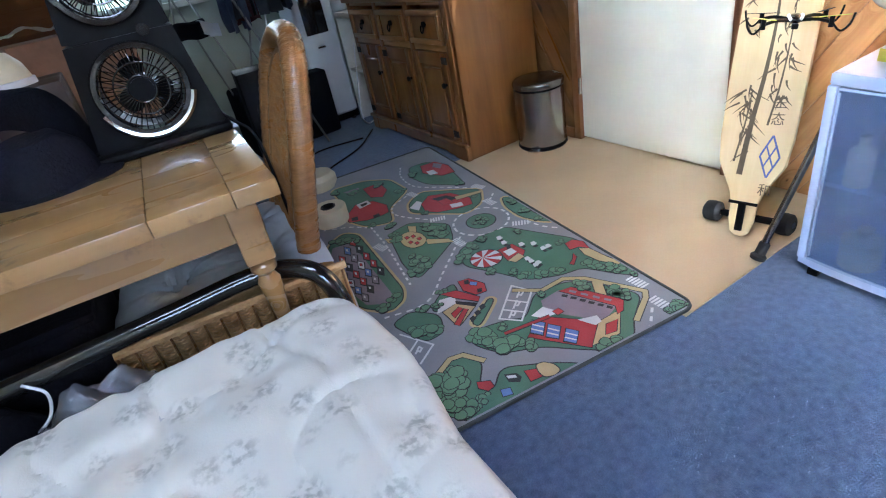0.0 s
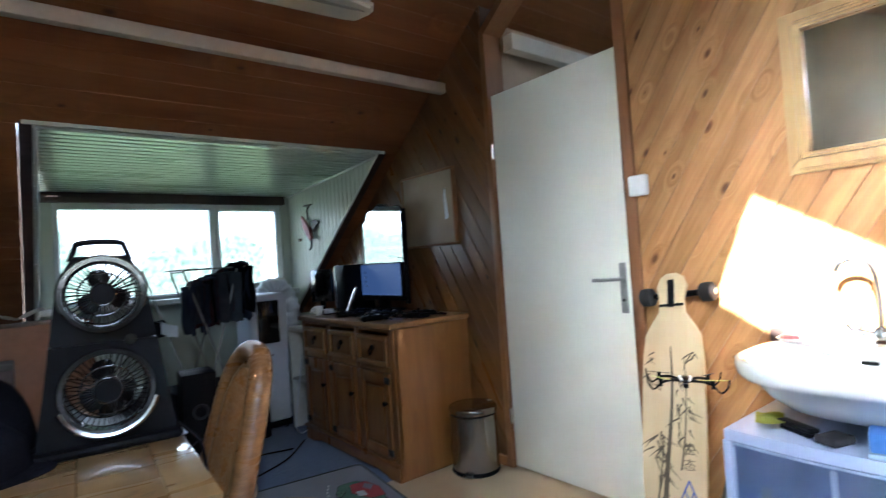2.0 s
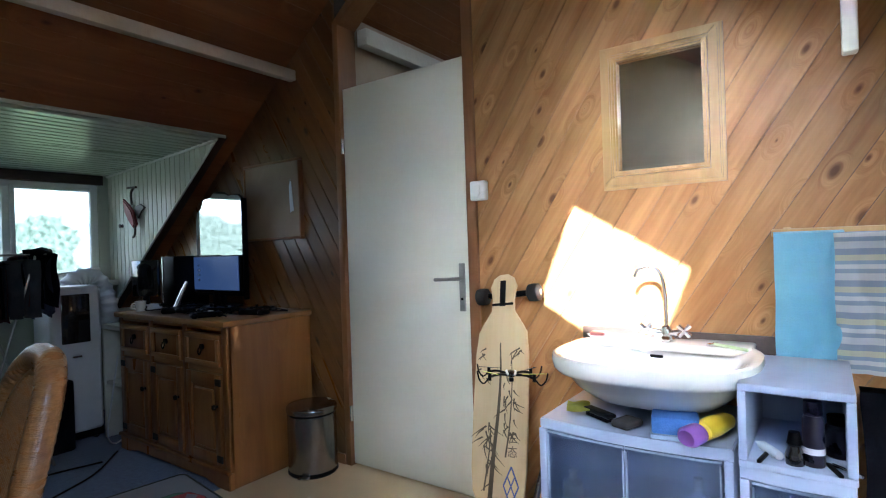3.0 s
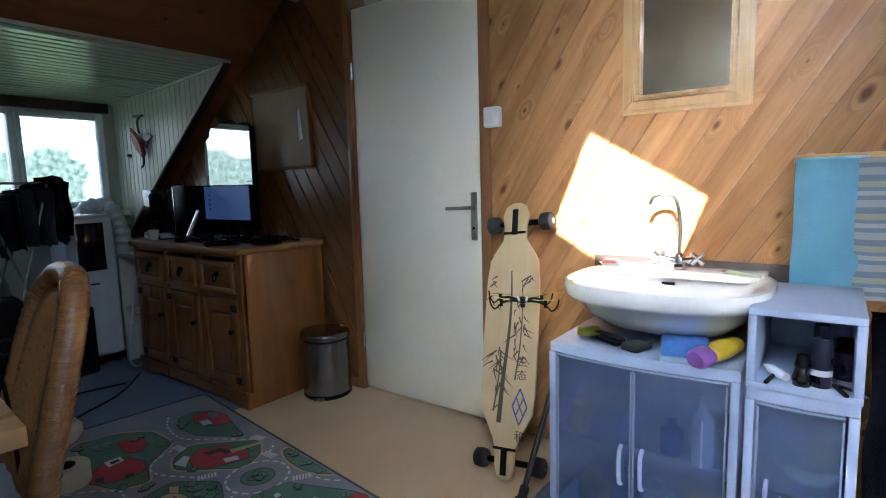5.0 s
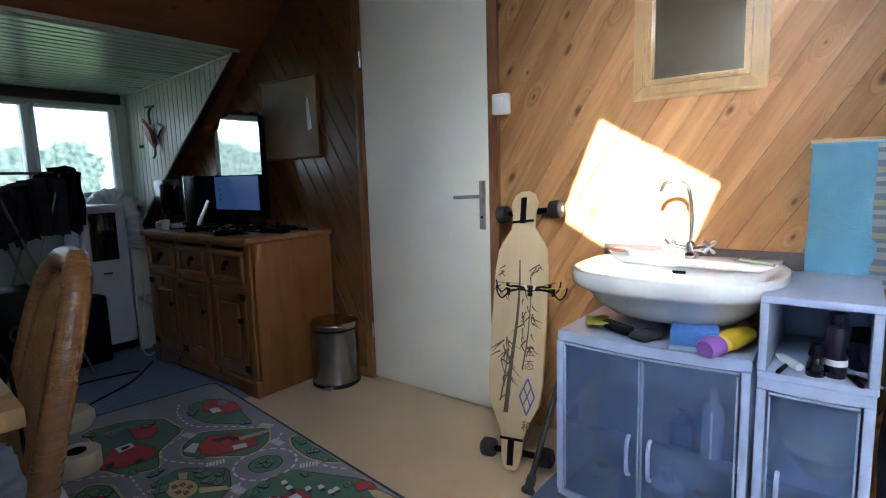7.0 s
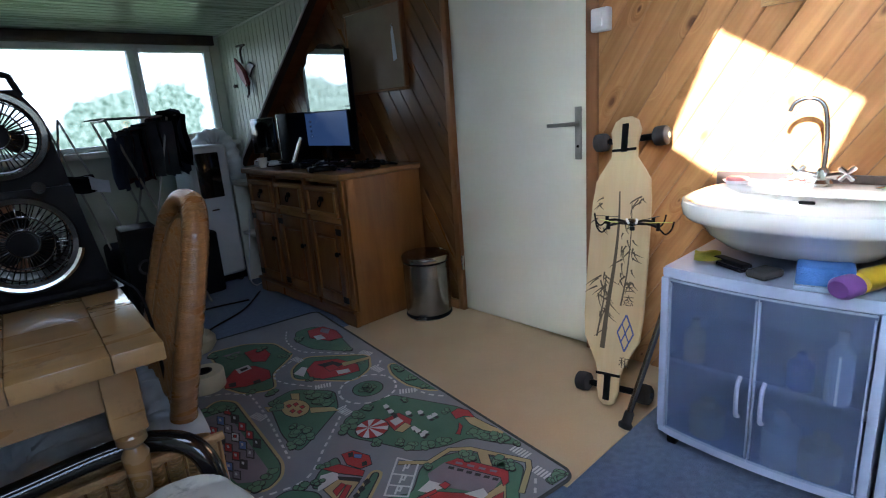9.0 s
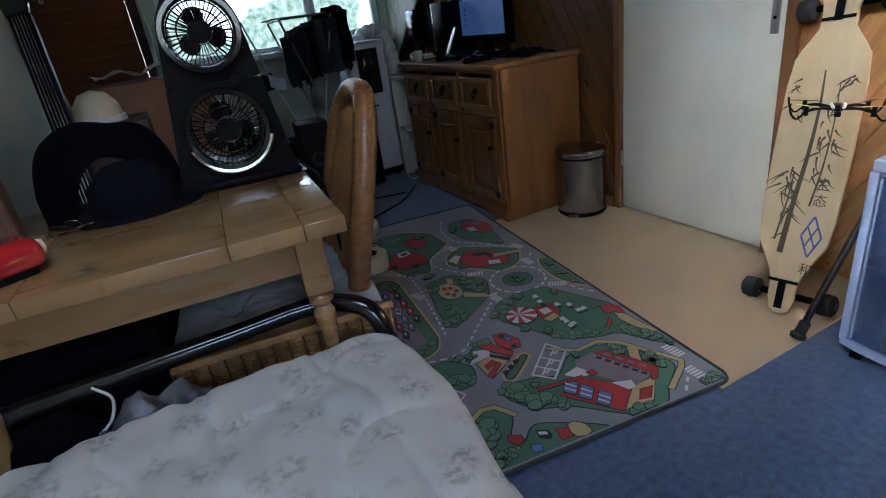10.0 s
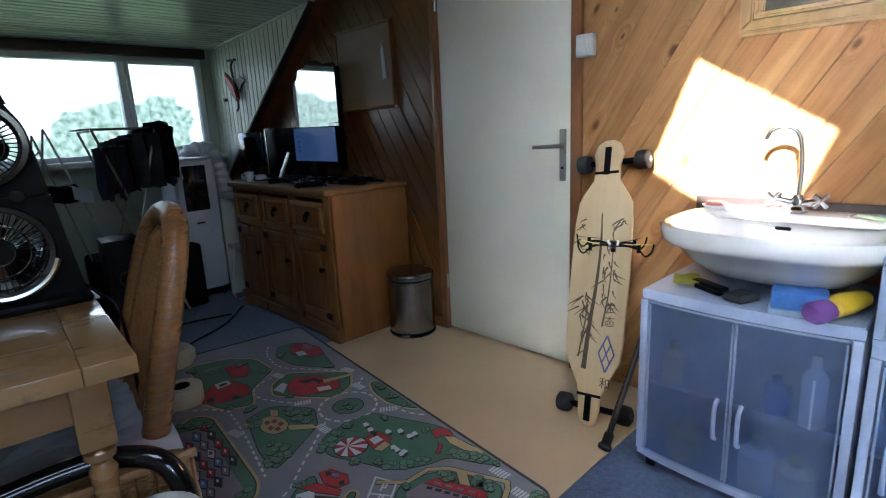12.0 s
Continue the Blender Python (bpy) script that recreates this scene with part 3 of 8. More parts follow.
def quilt(x, y):
    """The quilted top with soft edges that fall over the mattress."""
    cx, cy, hx, hy = -0.07, -0.1, 0.344, 1.065
    px, py = max(-1, min(1, x / 0.45)), max(-1, min(1, y / 1.14))
    ex, ey = max(0, abs(px) - 0.82) / 0.18, max(0, abs(py) - 0.94) / 0.06
    edge = min(1.0, math.hypot(ex, ey))
    wx = math.copysign(min(abs(px) / 0.82, 1) * hx * 0.93 + math.sin(min(ex, 1) * math.pi / 2) * hx * 0.07, px)
    wy = math.copysign(min(abs(py) / 0.94, 1) * hy * 0.97 + math.sin(min(ey, 1) * math.pi / 2) * hy * 0.03, py)
    # rounded foot corners
    rx, ryy = abs(wx) - (hx - 0.13), wy - (hy - 0.13)
    if rx > 0 and ryy > 0:
        d = math.hypot(rx, ryy)
        if d > 0.13:
            wx = math.copysign(hx - 0.13 + rx * 0.13 / d, wx)
            wy = hy - 0.13 + ryy * 0.13 / d
    z = 0.505 + 0.014 * noise.noise(Vector((x * 6, y * 6, 1.0))) + 0.009 * noise.noise(Vector((x * 15, y * 15, 4.0)))
    z -= 0.007 * max(0.0, 1 - abs(noise.noise(Vector((x * 5, y * 5, 9.0)))) / 0.07)
    z -= 0.004 * math.exp(-((math.sin(x * 15.0 + 0.6) / 0.3) ** 2)) + 0.004 * math.exp(-((math.sin(y * 13.0 + 0.4) / 0.3) ** 2))
    for seam in (-0.28, -0.02, 0.24):
        z -= 0.006 * math.exp(-(((x - seam - 0.025 * math.sin(y * 8 + seam * 9) - 0.01 * math.sin(y * 23)) / 0.009) ** 2))
    for seam in (-0.55, 0.05, 0.6):
        z -= 0.005 * math.exp(-(((y - seam - 0.02 * math.sin(x * 11 + seam * 5)) / 0.009) ** 2))
    z -= 0.24 * (1 - math.sqrt(max(0.0, 1 - edge**2)))
    bulge = 0.045 * math.exp(-(((wy - 0.84) / 0.2) ** 2)) * max(0.0, wx / hx)
    return (cx + wx + bulge, cy + wy, z)


m, n, l, b = nodes_of("white quilt with faint grey flowers")
tc, vo, nz, nz2 = n.new("ShaderNodeTexCoord"), n.new("ShaderNodeTexVoronoi"), n.new("ShaderNodeTexNoise"), n.new("ShaderNodeTexNoise")
vo.inputs["Scale"].default_value, vo.inputs["Randomness"].default_value = 15.0, 0.8
nz.inputs["Scale"].default_value, nz.inputs["Detail"].default_value = 85.0, 4
nz2.inputs["Scale"].default_value = 400.0
for node in (vo, nz, nz2):
    l.new(tc.outputs["Object"], node.inputs["Vector"])
m1, m2, mu, cm = n.new("ShaderNodeMapRange"), n.new("ShaderNodeMapRange"), n.new("ShaderNodeMath"), n.new("ShaderNodeMix")
m1.inputs["From Min"].default_value, m1.inputs["From Max"].default_value = 0.5, 0.22
m2.inputs["From Min"].default_value, m2.inputs["From Max"].default_value = 0.44, 0.62
l.new(vo.outputs["Distance"], m1.inputs["Value"]), l.new(nz.outputs["Fac"], m2.inputs["Value"])
mu.operation = "MULTIPLY"
l.new(m1.outputs[0], mu.inputs[0]), l.new(m2.outputs[0], mu.inputs[1])
cm.data_type = "RGBA"
cm.inputs["A"].default_value, cm.inputs["B"].default_value = (0.91, 0.91, 0.885, 1), (0.6, 0.61, 0.59, 1)
l.new(mu.outputs[0], cm.inputs["Factor"]), l.new(cm.outputs["Result"], b.inputs["Base Color"])
b.inputs["Roughness"].default_value, b.inputs["Sheen Weight"].default_value = 0.9, 0.2
bp = n.new("ShaderNodeBump")
bp.inputs["Strength"].default_value, bp.inputs["Distance"].default_value = 0.3, 0.002
l.new(nz2.outputs["Fac"], bp.inputs["Height"]), l.new(bp.outputs[0], b.inputs["Normal"])
M["quilt"] = m
part("quilt", drape((0.9, 2.28), Matrix(), quilt, 120, 220, 0.02), "quilt", bed, "white quilt with faint grey floral print")
part("mattress", box((-0.42, -1.14, 0.26), (0.285, 0.93, 0.49), 0.05, seg=3), "white_plastic", bed)
part("bed_base", box((-0.41, -1.15, 0.2), (0.27, 0.92, 0.26), 0.01), "black", bed)
rail = tube([(-0.44, 1.06, 0.53), (-0.2, 1.06, 0.533), (0.0, 1.055, 0.538), (0.14, 1.05, 0.544), (0.22, 1.03, 0.54), (0.275, 0.985, 0.51), (0.292, 0.955, 0.40), (0.292, 0.95, 0.2)], 0.02, 14, 8)
part("foot_rail", rail, "black_gloss", bed, "glossy black bent tube at the foot end")
for x, y in ((0.285, 0.94), (-0.43, 0.94), (0.26, -1.13), (-0.4, -1.13)):
    part("leg", rod((x, y, 0), (x, y, 0.22), 0.02), "black_gloss", bed)

# ---------------------------------------------------------------- table
table = thing("table", pose(0.243, 0.925, 0, 0, 0, -4.5), "worn lacquered pine table with turned legs", "table")
TW, TD = 0.72, 0.60
cuts = [-TW, -0.52, -0.205, -0.075, 0.0]
for a, b2 in zip(cuts, cuts[1:]):
    part("plank", box((a + 0.0002, 0.0, 0.728), (b2 - 0.0002, TD, 0.76), 0.0025), "table", table)
part("apron", box((-TW + 0.04, 0.04, 0.655), (-0.05, 0.062, 0.728), 0.003), "table", table)
part("apron", box((-0.062, 0.06, 0.655), (-0.04, TD - 0.05, 0.728), 0.003), "table", table)
part("apron", box((-TW + 0.04, TD - 0.062, 0.655), (-0.05, TD - 0.04, 0.728), 0.003), "table", table)
turned = [(0.0, 0.0), (0.02, 0.0), (0.026, 0.03), (0.02, 0.06), (0.03, 0.1), (0.036, 0.2), (0.034, 0.3), (0.028, 0.36), (0.036, 0.4), (0.022, 0.43), (0.035, 0.442), (0.035, 0.452), (0.022, 0.464), (0.026, 0.5), (0.033, 0.54), (0.034, 0.556), (0.022, 0.572), (0.038, 0.582), (0.038, 0.594), (0.027, 0.602), (0.027, 0.61), (0, 0.61)]
for x, y in ((-0.07, 0.06), (-0.07, TD - 0.06), (-TW + 0.07, 0.06), (-TW + 0.07, TD - 0.06)):
    bm = lathe([(r * 0.64, z) for r, z in turned], 20, m=Matrix.Translation((x, y, 0)))
    box((x - 0.027, y - 0.027, 0.605), (x + 0.027, y + 0.027, 0.728), 0.004, bm)
    part("leg", bm, "table", table, "turned pine leg")

# ---------------------------------------------------------------- rattan chair
chair = thing("rattan_chair", pose(0.134, 1.375, 0, 0, 0, -6.5), "high-backed rattan chair with tufted grey-blue cushion pushed under the table", "chair")
half = [(0.175, 0.185, 0.40), (0.206, 0.185, 0.55), (0.25, 0.18, 0.72), (0.288, 0.15, 0.85), (0.312, 0.08, 0.912)]
arch = [(x, -y, z) for x, y, z in half] + [(0.318, 0.0, 0.924)] + half[::-1]
part("back_frame", tube(arch, 0.027, 14, 26, radii=[0.0275, 0.0275, 0.0275, 0.0262]), "rattan", chair, "thick bent cane arch wrapped in rattan")
inner = [(p[0] - 0.004, p[1] * 0.78, 0.4 + (p[2] - 0.4) * 0.93) for p in arch]
part("inner_hoop", tube(inner, 0.016, 10, 10), "rattan", chair)
bm = bmesh.new()
for k in range(-11, 12):
    y = k * 0.0136
    top = 0.885 - 4.0 * y * y
    tube([(0.172, y, 0.42), (0.215, y, 0.6), (0.172 + 0.275 * (top - 0.42), y, top)], 0.0082, 7, 5, bm)
part("back_weave", bm, "rattan", chair, "back panel of tight upright canes")
for s in (-1, 1):
    part("white_wrap", rod((0.171, s * 0.185, 0.375), (0.181, s * 0.185, 0.44), 0.031, bevel=0.004), "white_plastic", chair, "white tape round the foot of the back post")


def pad(x, y):
    z = 0.497 - 0.6 * (abs(x / 0.24) ** 8 + abs(y / 0.235) ** 8) * 0.035
    for bx in (-0.1, 0.1):
        for by in (-0.09, 0.09):
            d = math.hypot(x - bx, y - by)
            z -= 0.034 * math.exp(-((d / 0.032) ** 2)) + 0.011 * math.exp(-d / 0.07) * math.cos(8 * math.atan2(y - by, x - bx))
    return (x, y, z + 0.006 * noise.noise(Vector((x * 9, y * 9, 2))))


part("cushion", drape((0.46, 0.45), Matrix.Translation((0, -0.02, 0)), pad, 44, 40, 0.03), "cushion", chair, "tufted grey-blue seat cushion")
part("white_skirt", tube([(0.19, -0.19, 0.42), (0.222, -0.192, 0.4), (0.24, -0.194, 0.35), (0.245, -0.194, 0.27)], 0.014, 10, 6), "white_plastic", chair, "white curved strip beside the back post")
part("seat", box((-0.225, -0.24, 0.425), (0.235, 0.188, 0.445), 0.008), "wicker", chair)
bm = bmesh.new()
FACE = (-0.252, 0.2)
for side, y0 in zip((-1, 1), FACE):
    for k in range(37):
        z = 0.19 + k * 0.0072
        pts = [(-0.238 + j * 0.0085, y0 + side * ((-0.006, 0.006, 0.01, 0.006)[j % 4] + 0.002 * ((j // 4 + k) % 2)), z) for j in range(57)]
        tube(pts, 0.0036, 5, 1, bm)
    for j in range(0, 31, 2):
        rod((-0.238 + j * 0.0159, y0, 0.185), (-0.238 + j * 0.0159, y0, 0.455), 0.0065, seg=6, bm=bm)
    box((-0.235, y0 - side * 0.012 - 0.003, 0.19), (0.235, y0 - side * 0.012 + 0.003, 0.45), bm=bm)
for k in range(25):
    tube([(-0.238 + (0.005 if (j + k) % 2 else -0.005), -0.25 + j * 0.0225, 0.19 + k * 0.0105) for j in range(21)], 0.0054, 5, 2, bm)
part("wicker_skirt", bm, "wicker", chair, "brown woven wicker skirt under the seat")
for j in range(15):
    part("stake", rod((-0.238 + j * 0.034, -0.2575, 0.185), (-0.238 + j * 0.034, -0.2575, 0.455), 0.0026, seg=6), "rattan", chair)
part("rim", tube([(-0.24, -0.257, 0.458), (0.25, -0.257, 0.458)], 0.0095, 8, 1), "wicker", chair)
for x, y in ((-0.22, -0.19), (-0.22, 0.19), (0.23, -0.19), (0.23, 0.19)):
    part("leg", rod((x, y, 0), (x, y, 0.4), 0.018, bevel=0.003), "rattan", chair)

# ---------------------------------------------------------------- tower fan on the table
fan = thing("twin_fan", pose(0.138, 1.41, 0.76, 0, 0, -5) @ Matrix.Scale(0.94, 4), "black twin-grille table fan with a carrying handle", "fan")
body = [(-0.145, 0.0), (0.145, 0.0), (0.14, 0.03), (0.12, 0.16), (0.097, 0.33), (0.085, 0.40), (0.055, 0.45), (-0.055, 0.45), (-0.085, 0.40), (-0.097, 0.33), (-0.12, 0.16), (-0.14, 0.03)]


XZ = Matrix(((1, 0, 0, 0), (0, 0, -1, 0), (0, 1, 0, 0), (0, 0, 0, 1)))


def sector_plate(outline, c, r, thick, zlo, zhi):
    """A plate between a round hole and an outline, cut at two heights."""
    poly = [p for p in outline]
    poly = clip(poly, 0, -1, -zlo)
    poly = clip(poly, 0, 1, zhi)
    own = bmesh.new()
    n = 48
    inner, outer = [], []
    for i in range(n):
        a = 2 * math.pi * i / n
        d = (math.cos(a), math.sin(a))
        best = 9.0
        for k, p in enumerate(poly):
            q = poly[(k + 1) % len(poly)]
            ex, ey = q[0] - p[0], q[1] - p[1]
            den = d[0] * ey - d[1] * ex
            if abs(den) > 1e-9:
                s = ((p[0] - c[0]) * ey - (p[1] - c[1]) * ex) / den
                u = ((p[0] - c[0]) * d[1] - (p[1] - c[1]) * d[0]) / den
                if s > 0 and -1e-6 <= u <= 1 + 1e-6:
                    best = min(best, s)
        best = max(best, r + 0.002)
        inner.append((c[0] + r * d[0], c[1] + r * d[1]))
        outer.append((c[0] + best * d[0], c[1] + best * d[1]))
    vs = [[own.verts.new((x, y, z)) for x, y in ring] for ring in (inner, outer) for z in (0, thick)]
    i0, i1, o0, o1 = vs
    for k in range(n):
        j = (k + 1) % n
        own.faces.new((i0[k], i0[j], o0[j], o0[k])), own.faces.new((i1[k], o1[k], o1[j], i1[j]))
        own.faces.new((i0[k], i1[k], i1[j], i0[j])), own.faces.new((o0[k], o0[j], o1[j], o1[k]))
    return own


CL, CU = (0.0, 0.138), (0.0, 0.36)
bm = put(sector_plate(body, CL, 0.087, 0.11, 0.0, 0.2475), None, XZ @ Matrix.Translation((0, 0, -0.055)))
put(sector_plate(body, CU, 0.078, 0.09, 0.2475, 0.46), bm, XZ @ Matrix.Translation((0, 0, -0.045)))
housing = part("housing", bm, "black", fan, "black tapering plastic housing")
part("foot", box((-0.15, -0.08, 0.0), (0.15, 0.08, 0.022), 0.01), "black", fan)
part("control_knob", rod((0.05, -0.05, 0.25), (0.05, -0.07, 0.25), 0.013, bevel=0.002), "black_gloss", fan)
part("carrying_handle", tube([(-0.062, 0, 0.44), (-0.052, 0, 0.468), (-0.044, 0, 0.482), (0.0, 0, 0.486), (0.044, 0, 0.482), (0.052, 0, 0.468), (0.062, 0, 0.44)], 0.0065, 10, 6), "black", fan)


def grille(name, c, r, depth):
    bm = bmesh.new()
    for y, rr in ((-depth, r), (-depth - 0.012, r * 0.66), (-depth - 0.016, r * 0.34), (depth, r)):
        tube([(c[0] + rr * math.cos(2 * math.pi * i / 40), y, c[1] + rr * math.sin(2 * math.pi * i / 40)) for i in range(41)], 0.0022, 6, 1, bm)
    for i in range(44):
        a = 2 * math.pi * i / 44
        ca, sa = math.cos(a), math.sin(a)
        tube([(c[0] + r * ca, -depth, c[1] + r * sa), (c[0] + r * 0.66 * ca, -depth - 0.012, c[1] + r * 0.66 * sa), (c[0] + r * 0.3 * ca, -depth - 0.016, c[1] + r * 0.3 * sa)], 0.0013, 5, 2, bm)
        if i % 2 == 0:
            tube([(c[0] + r * ca, depth, c[1] + r * sa), (c[0] + r * 0.3 * ca, depth + 0.005, c[1] + r * 0.3 * sa)], 0.0013, 5, 1, bm)
    ob = part(name, bm, "black_gloss", fan, "round wire grille")
    part("hub", rod((c[0], -depth - 0.02, c[1]), (c[0], -depth - 0.008, c[1]), r * 0.33, bevel=0.003), "black", ob)
    return ob


grille("lower_grille", CL, 0.084, 0.05)
grille("upper_grille", CU, 0.075, 0.042)
for c, r in ((CL, 0.075), (CU, 0.068)):
    hubp = part("rotor_hub", rod((c[0], -0.03, c[1]), (c[0], 0.03, c[1]), 0.026), "black", fan)
    for k in range(3):
        a = radians(100 + 120 * k)
        blade = rounded(r * 0.62, r * 0.74, r * 0.3, 5, r * 0.55, 0.0)
        bm = prism(blade, 0.003, None, Matrix.Translation((c[0], 0, c[1])) @ XZ @ pose(0, 0, 0, 0, 0, math.degrees(a)) @ pose(0, 0, 0, 24, 0, 0))
        part("blade", bm, "black", hubp)
ringp = [(0.084, -0.004), (0.096, -0.006), (0.1, 0.004), (0.096, 0.012), (0.086, 0.012), (0.084, -0.004)]
part("bezel", lathe(ringp, 48, m=Matrix.Translation((CL[0], -0.062, CL[1])) @ pose(0, 0, 0, 90, 0, 0)), "black_gloss", fan)
part("bezel", lathe([(r - 0.008, z) for r, z in ringp], 48, m=Matrix.Translation((CU[0], -0.052, CU[1])) @ pose(0, 0, 0, 90, 0, 0)), "black_gloss", fan)
arc = [(CL[0] + 0.101 * math.cos(radians(a)), -0.066, CL[1] + 0.101 * math.sin(radians(a))) for a in range(200, 345, 8)]
part("chrome_trim", tube(arc, 0.0085, 8, 2), "chrome", fan, "polished chrome crescent")

# ---------------------------------------------------------------- dresser
dresser = thing("dresser", (1.465, 2.29, 0), "honey pine dresser with three drawers above panelled doors", "dresser")
L, D, Hh = 1.11, 0.52, 0.815
part("side_panel", box((0.02, 0.0, 0.0), (D, 0.022, Hh - 0.03), 0.003), "dresser", dresser)
part("side_panel", box((0.02, L - 0.022, 0.0), (D, L, Hh - 0.03), 0.003), "dresser", dresser)
part("back_panel", box((D - 0.012, 0.022, 0.05), (D, L - 0.022, Hh - 0.03)), "dresser", dresser)
part("worktop", box((-0.015, -0.015, Hh - 0.03), (D + 0.005, L + 0.015, Hh), 0.008), "dresser_x", dresser, "pine top with rounded edge")
scallop = [(-0.004, 0.0), (0.1, 0.0), (0.13, 0.018), (0.16, 0.012), (0.2, 0.03), (L - 0.2, 0.03), (L - 0.16, 0.012), (L - 0.13, 0.018), (L - 0.1, 0.0), (L + 0.004, 0.0), (L + 0.004, 0.085), (-0.004, 0.085)]
part("plinth", prism(scallop, 0.03, m=YZ, bevel=0.004), "dresser", dresser, "pine plinth with a cut-out lower edge")
part("plinth_moulding", box((-0.012, -0.008, 0.08), (0.012, L + 0.008, 0.1), 0.006), "dresser", dresser)
for k in range(4):
    y = 0.0 + k * (L - 0.045) / 3
    part("stile", box((0.01, y, 0.085), (0.035, y + 0.045, Hh - 0.03), 0.003), "dresser", dresser)
for z0, z1 in ((0.085, 0.11), (0.555, 0.585), (Hh - 0.05, Hh - 0.03)):
    for k in range(3):
        y = 0.045 + k * (L - 0.045) / 3
        part("rail", box((0.012, y, z0), (0.035, y + (L - 0.045) / 3 - 0.045, z1), 0.002), "dresser_x", dresser)
wide = (L - 0.045) / 3 - 0.045
for k in range(3):
    y = 0.045 + k * (L - 0.045) / 3
    dr = part("drawer", box((0.006, y + 0.004, 0.589), (0.03, y + wide - 0.004, 0.746), 0.003), "dresser", dresser)
    bm = box((-0.008, y + 0.004, 0.589), (0.006, y + wide - 0.004, 0.614), 0.004)
    box((-0.008, y + 0.004, 0.721), (0.006, y + wide - 0.004, 0.746), 0.004, bm)
    box((-0.008, y + 0.004, 0.614), (0.006, y + 0.03, 0.721), 0.004, bm)
    box((-0.008, y + wide - 0.03, 0.614), (0.006, y + wide - 0.004, 0.721), 0.004, bm)
    part("drawer_frame", bm, "dresser_x", dr)
    bm = rod((0.006, y + wide / 2, 0.68), (-0.006, y + wide / 2, 0.68), 0.014, seg=14)
    tube([(-0.008, y + wide / 2 - 0.014, 0.676), (-0.014, y + wide / 2 - 0.012, 0.655), (-0.014, y + wide / 2, 0.642), (-0.014, y + wide / 2 + 0.012, 0.655), (-0.008, y + wide / 2 + 0.014, 0.676)], 0.0035, 8, 5, bm)
    part("drop_pull", bm, "black", dr, "dark iron drop pull")
    dd = part("door", box((0.008, y + 0.004, 0.113), (0.03, y + wide - 0.004, 0.552), 0.003), "dresser", dresser)
    bm = box((-0.004, y + 0.004, 0.113), (0.008, y + 0.05, 0.552), 0.003)
    box((-0.004, y + wide - 0.05, 0.113), (0.008, y + wide - 0.004, 0.552), 0.003, bm)
    box((-0.004, y + 0.05, 0.113), (0.008, y + wide - 0.05, 0.165), 0.003, bm)
    box((-0.004, y + 0.05, 0.49), (0.008, y + wide - 0.05, 0.552), 0.003, bm)
    part("door_frame", bm, "dresser", dd)
    part("raised_panel", box((-0.002, y + 0.066, 0.18), (0.01, y + wide - 0.066, 0.475), 0.008, seg=1), "dresser", dd)
    hinge_y = y + 0.004 if k == 0 else y + wide - 0.034
    for z in (0.13, 0.5):
        part("iron_strap", box((-0.009, hinge_y - 0.014, z), (-0.0035, hinge_y + 0.034, z + 0.034), 0.002), "rubber", dd, "black iron corner strap")
    part("knob", lathe([(0, 0), (0.008, 0), (0.006, 0.008), (0.014, 0.016), (0.012, 0.024), (0, 0.026)], 14, m=Matrix.Translation((-0.004, y + 0.028, 0.4)) @ pose(0, 0, 0, 0, -90, 0)), "black", dd)

# ---------------------------------------------------------------- sink with tap
sink = thing("wash_basin", (1.735, 0.397, 0.60), "white ceramic wall basin with chrome tap", "basin")


def basin_ring(z, s, seg=64, shift=0.0, e=2.7):
    out = []
    for i in range(seg):
        a = 2 * math.pi * i / seg
        c, d = math.cos(a), math.sin(a)
        x = math.copysign(abs(c) ** (2 / e), c) * 0.275 * s + shift
        y = math.copysign(abs(d) ** (2 / e), d) * 0.296 * s
        out.append((min(x, 0.262), y, z))
    return out


own, rings = bmesh.new(), []
for z, s, sh in ((0.0, 0.3, 0.12), (0.015, 0.46, 0.08), (0.05, 0.66, 0.035), (0.09, 0.79, 0.015), (0.128, 0.87, 0.005), (0.137, 0.95, 0.0), (0.15, 0.985, 0.0), (0.175, 1.0, 0.0), (0.188, 0.99, 0.0), (0.192, 0.96, 0.0), (0.188, 0.9, -0.01), (0.17, 0.82, -0.025), (0.13, 0.72, -0.03), (0.09, 0.5, -0.03), (0.08, 0.2, -0.03)):
    rings.append([own.verts.new(p) for p in basin_ring(z, s, shift=sh)])
for a, b2 in zip(rings, rings[1:]):
    for i in range(64):
        own.faces.new((a[i], a[(i + 1) % 64], b2[(i + 1) % 64], b2[i]))
own.faces.new(rings[0][::-1]), own.faces.new(rings[-1])
part("bowl", own, "ceramic", sink)
part("tap_ledge", box((0.12, -0.255, 0.165), (0.262, 0.255, 0.193), 0.01, seg=3), "ceramic", sink)
part("overflow", box((0.112, 0.0, 0.145), (0.122, 0.042, 0.155), 0.003), "black", sink)
tap = part("tap", lathe([(0, 0), (0.028, 0), (0.028, 0.01), (0.02, 0.02), (0.02, 0.045), (0.014, 0.055), (0, 0.056)], 20, m=Matrix.Translation((0.17, 0.0, 0.192))), "chrome", sink, "chrome mixer with tall swan neck")
part("spout", tube([(0.17, 0.0, 0.24), (0.17, 0.0, 0.34), (0.165, 0.012, 0.42), (0.155, 0.045, 0.445), (0.148, 0.08, 0.435), (0.145, 0.092, 0.41)], 0.007, 10, 8), "chrome", tap)
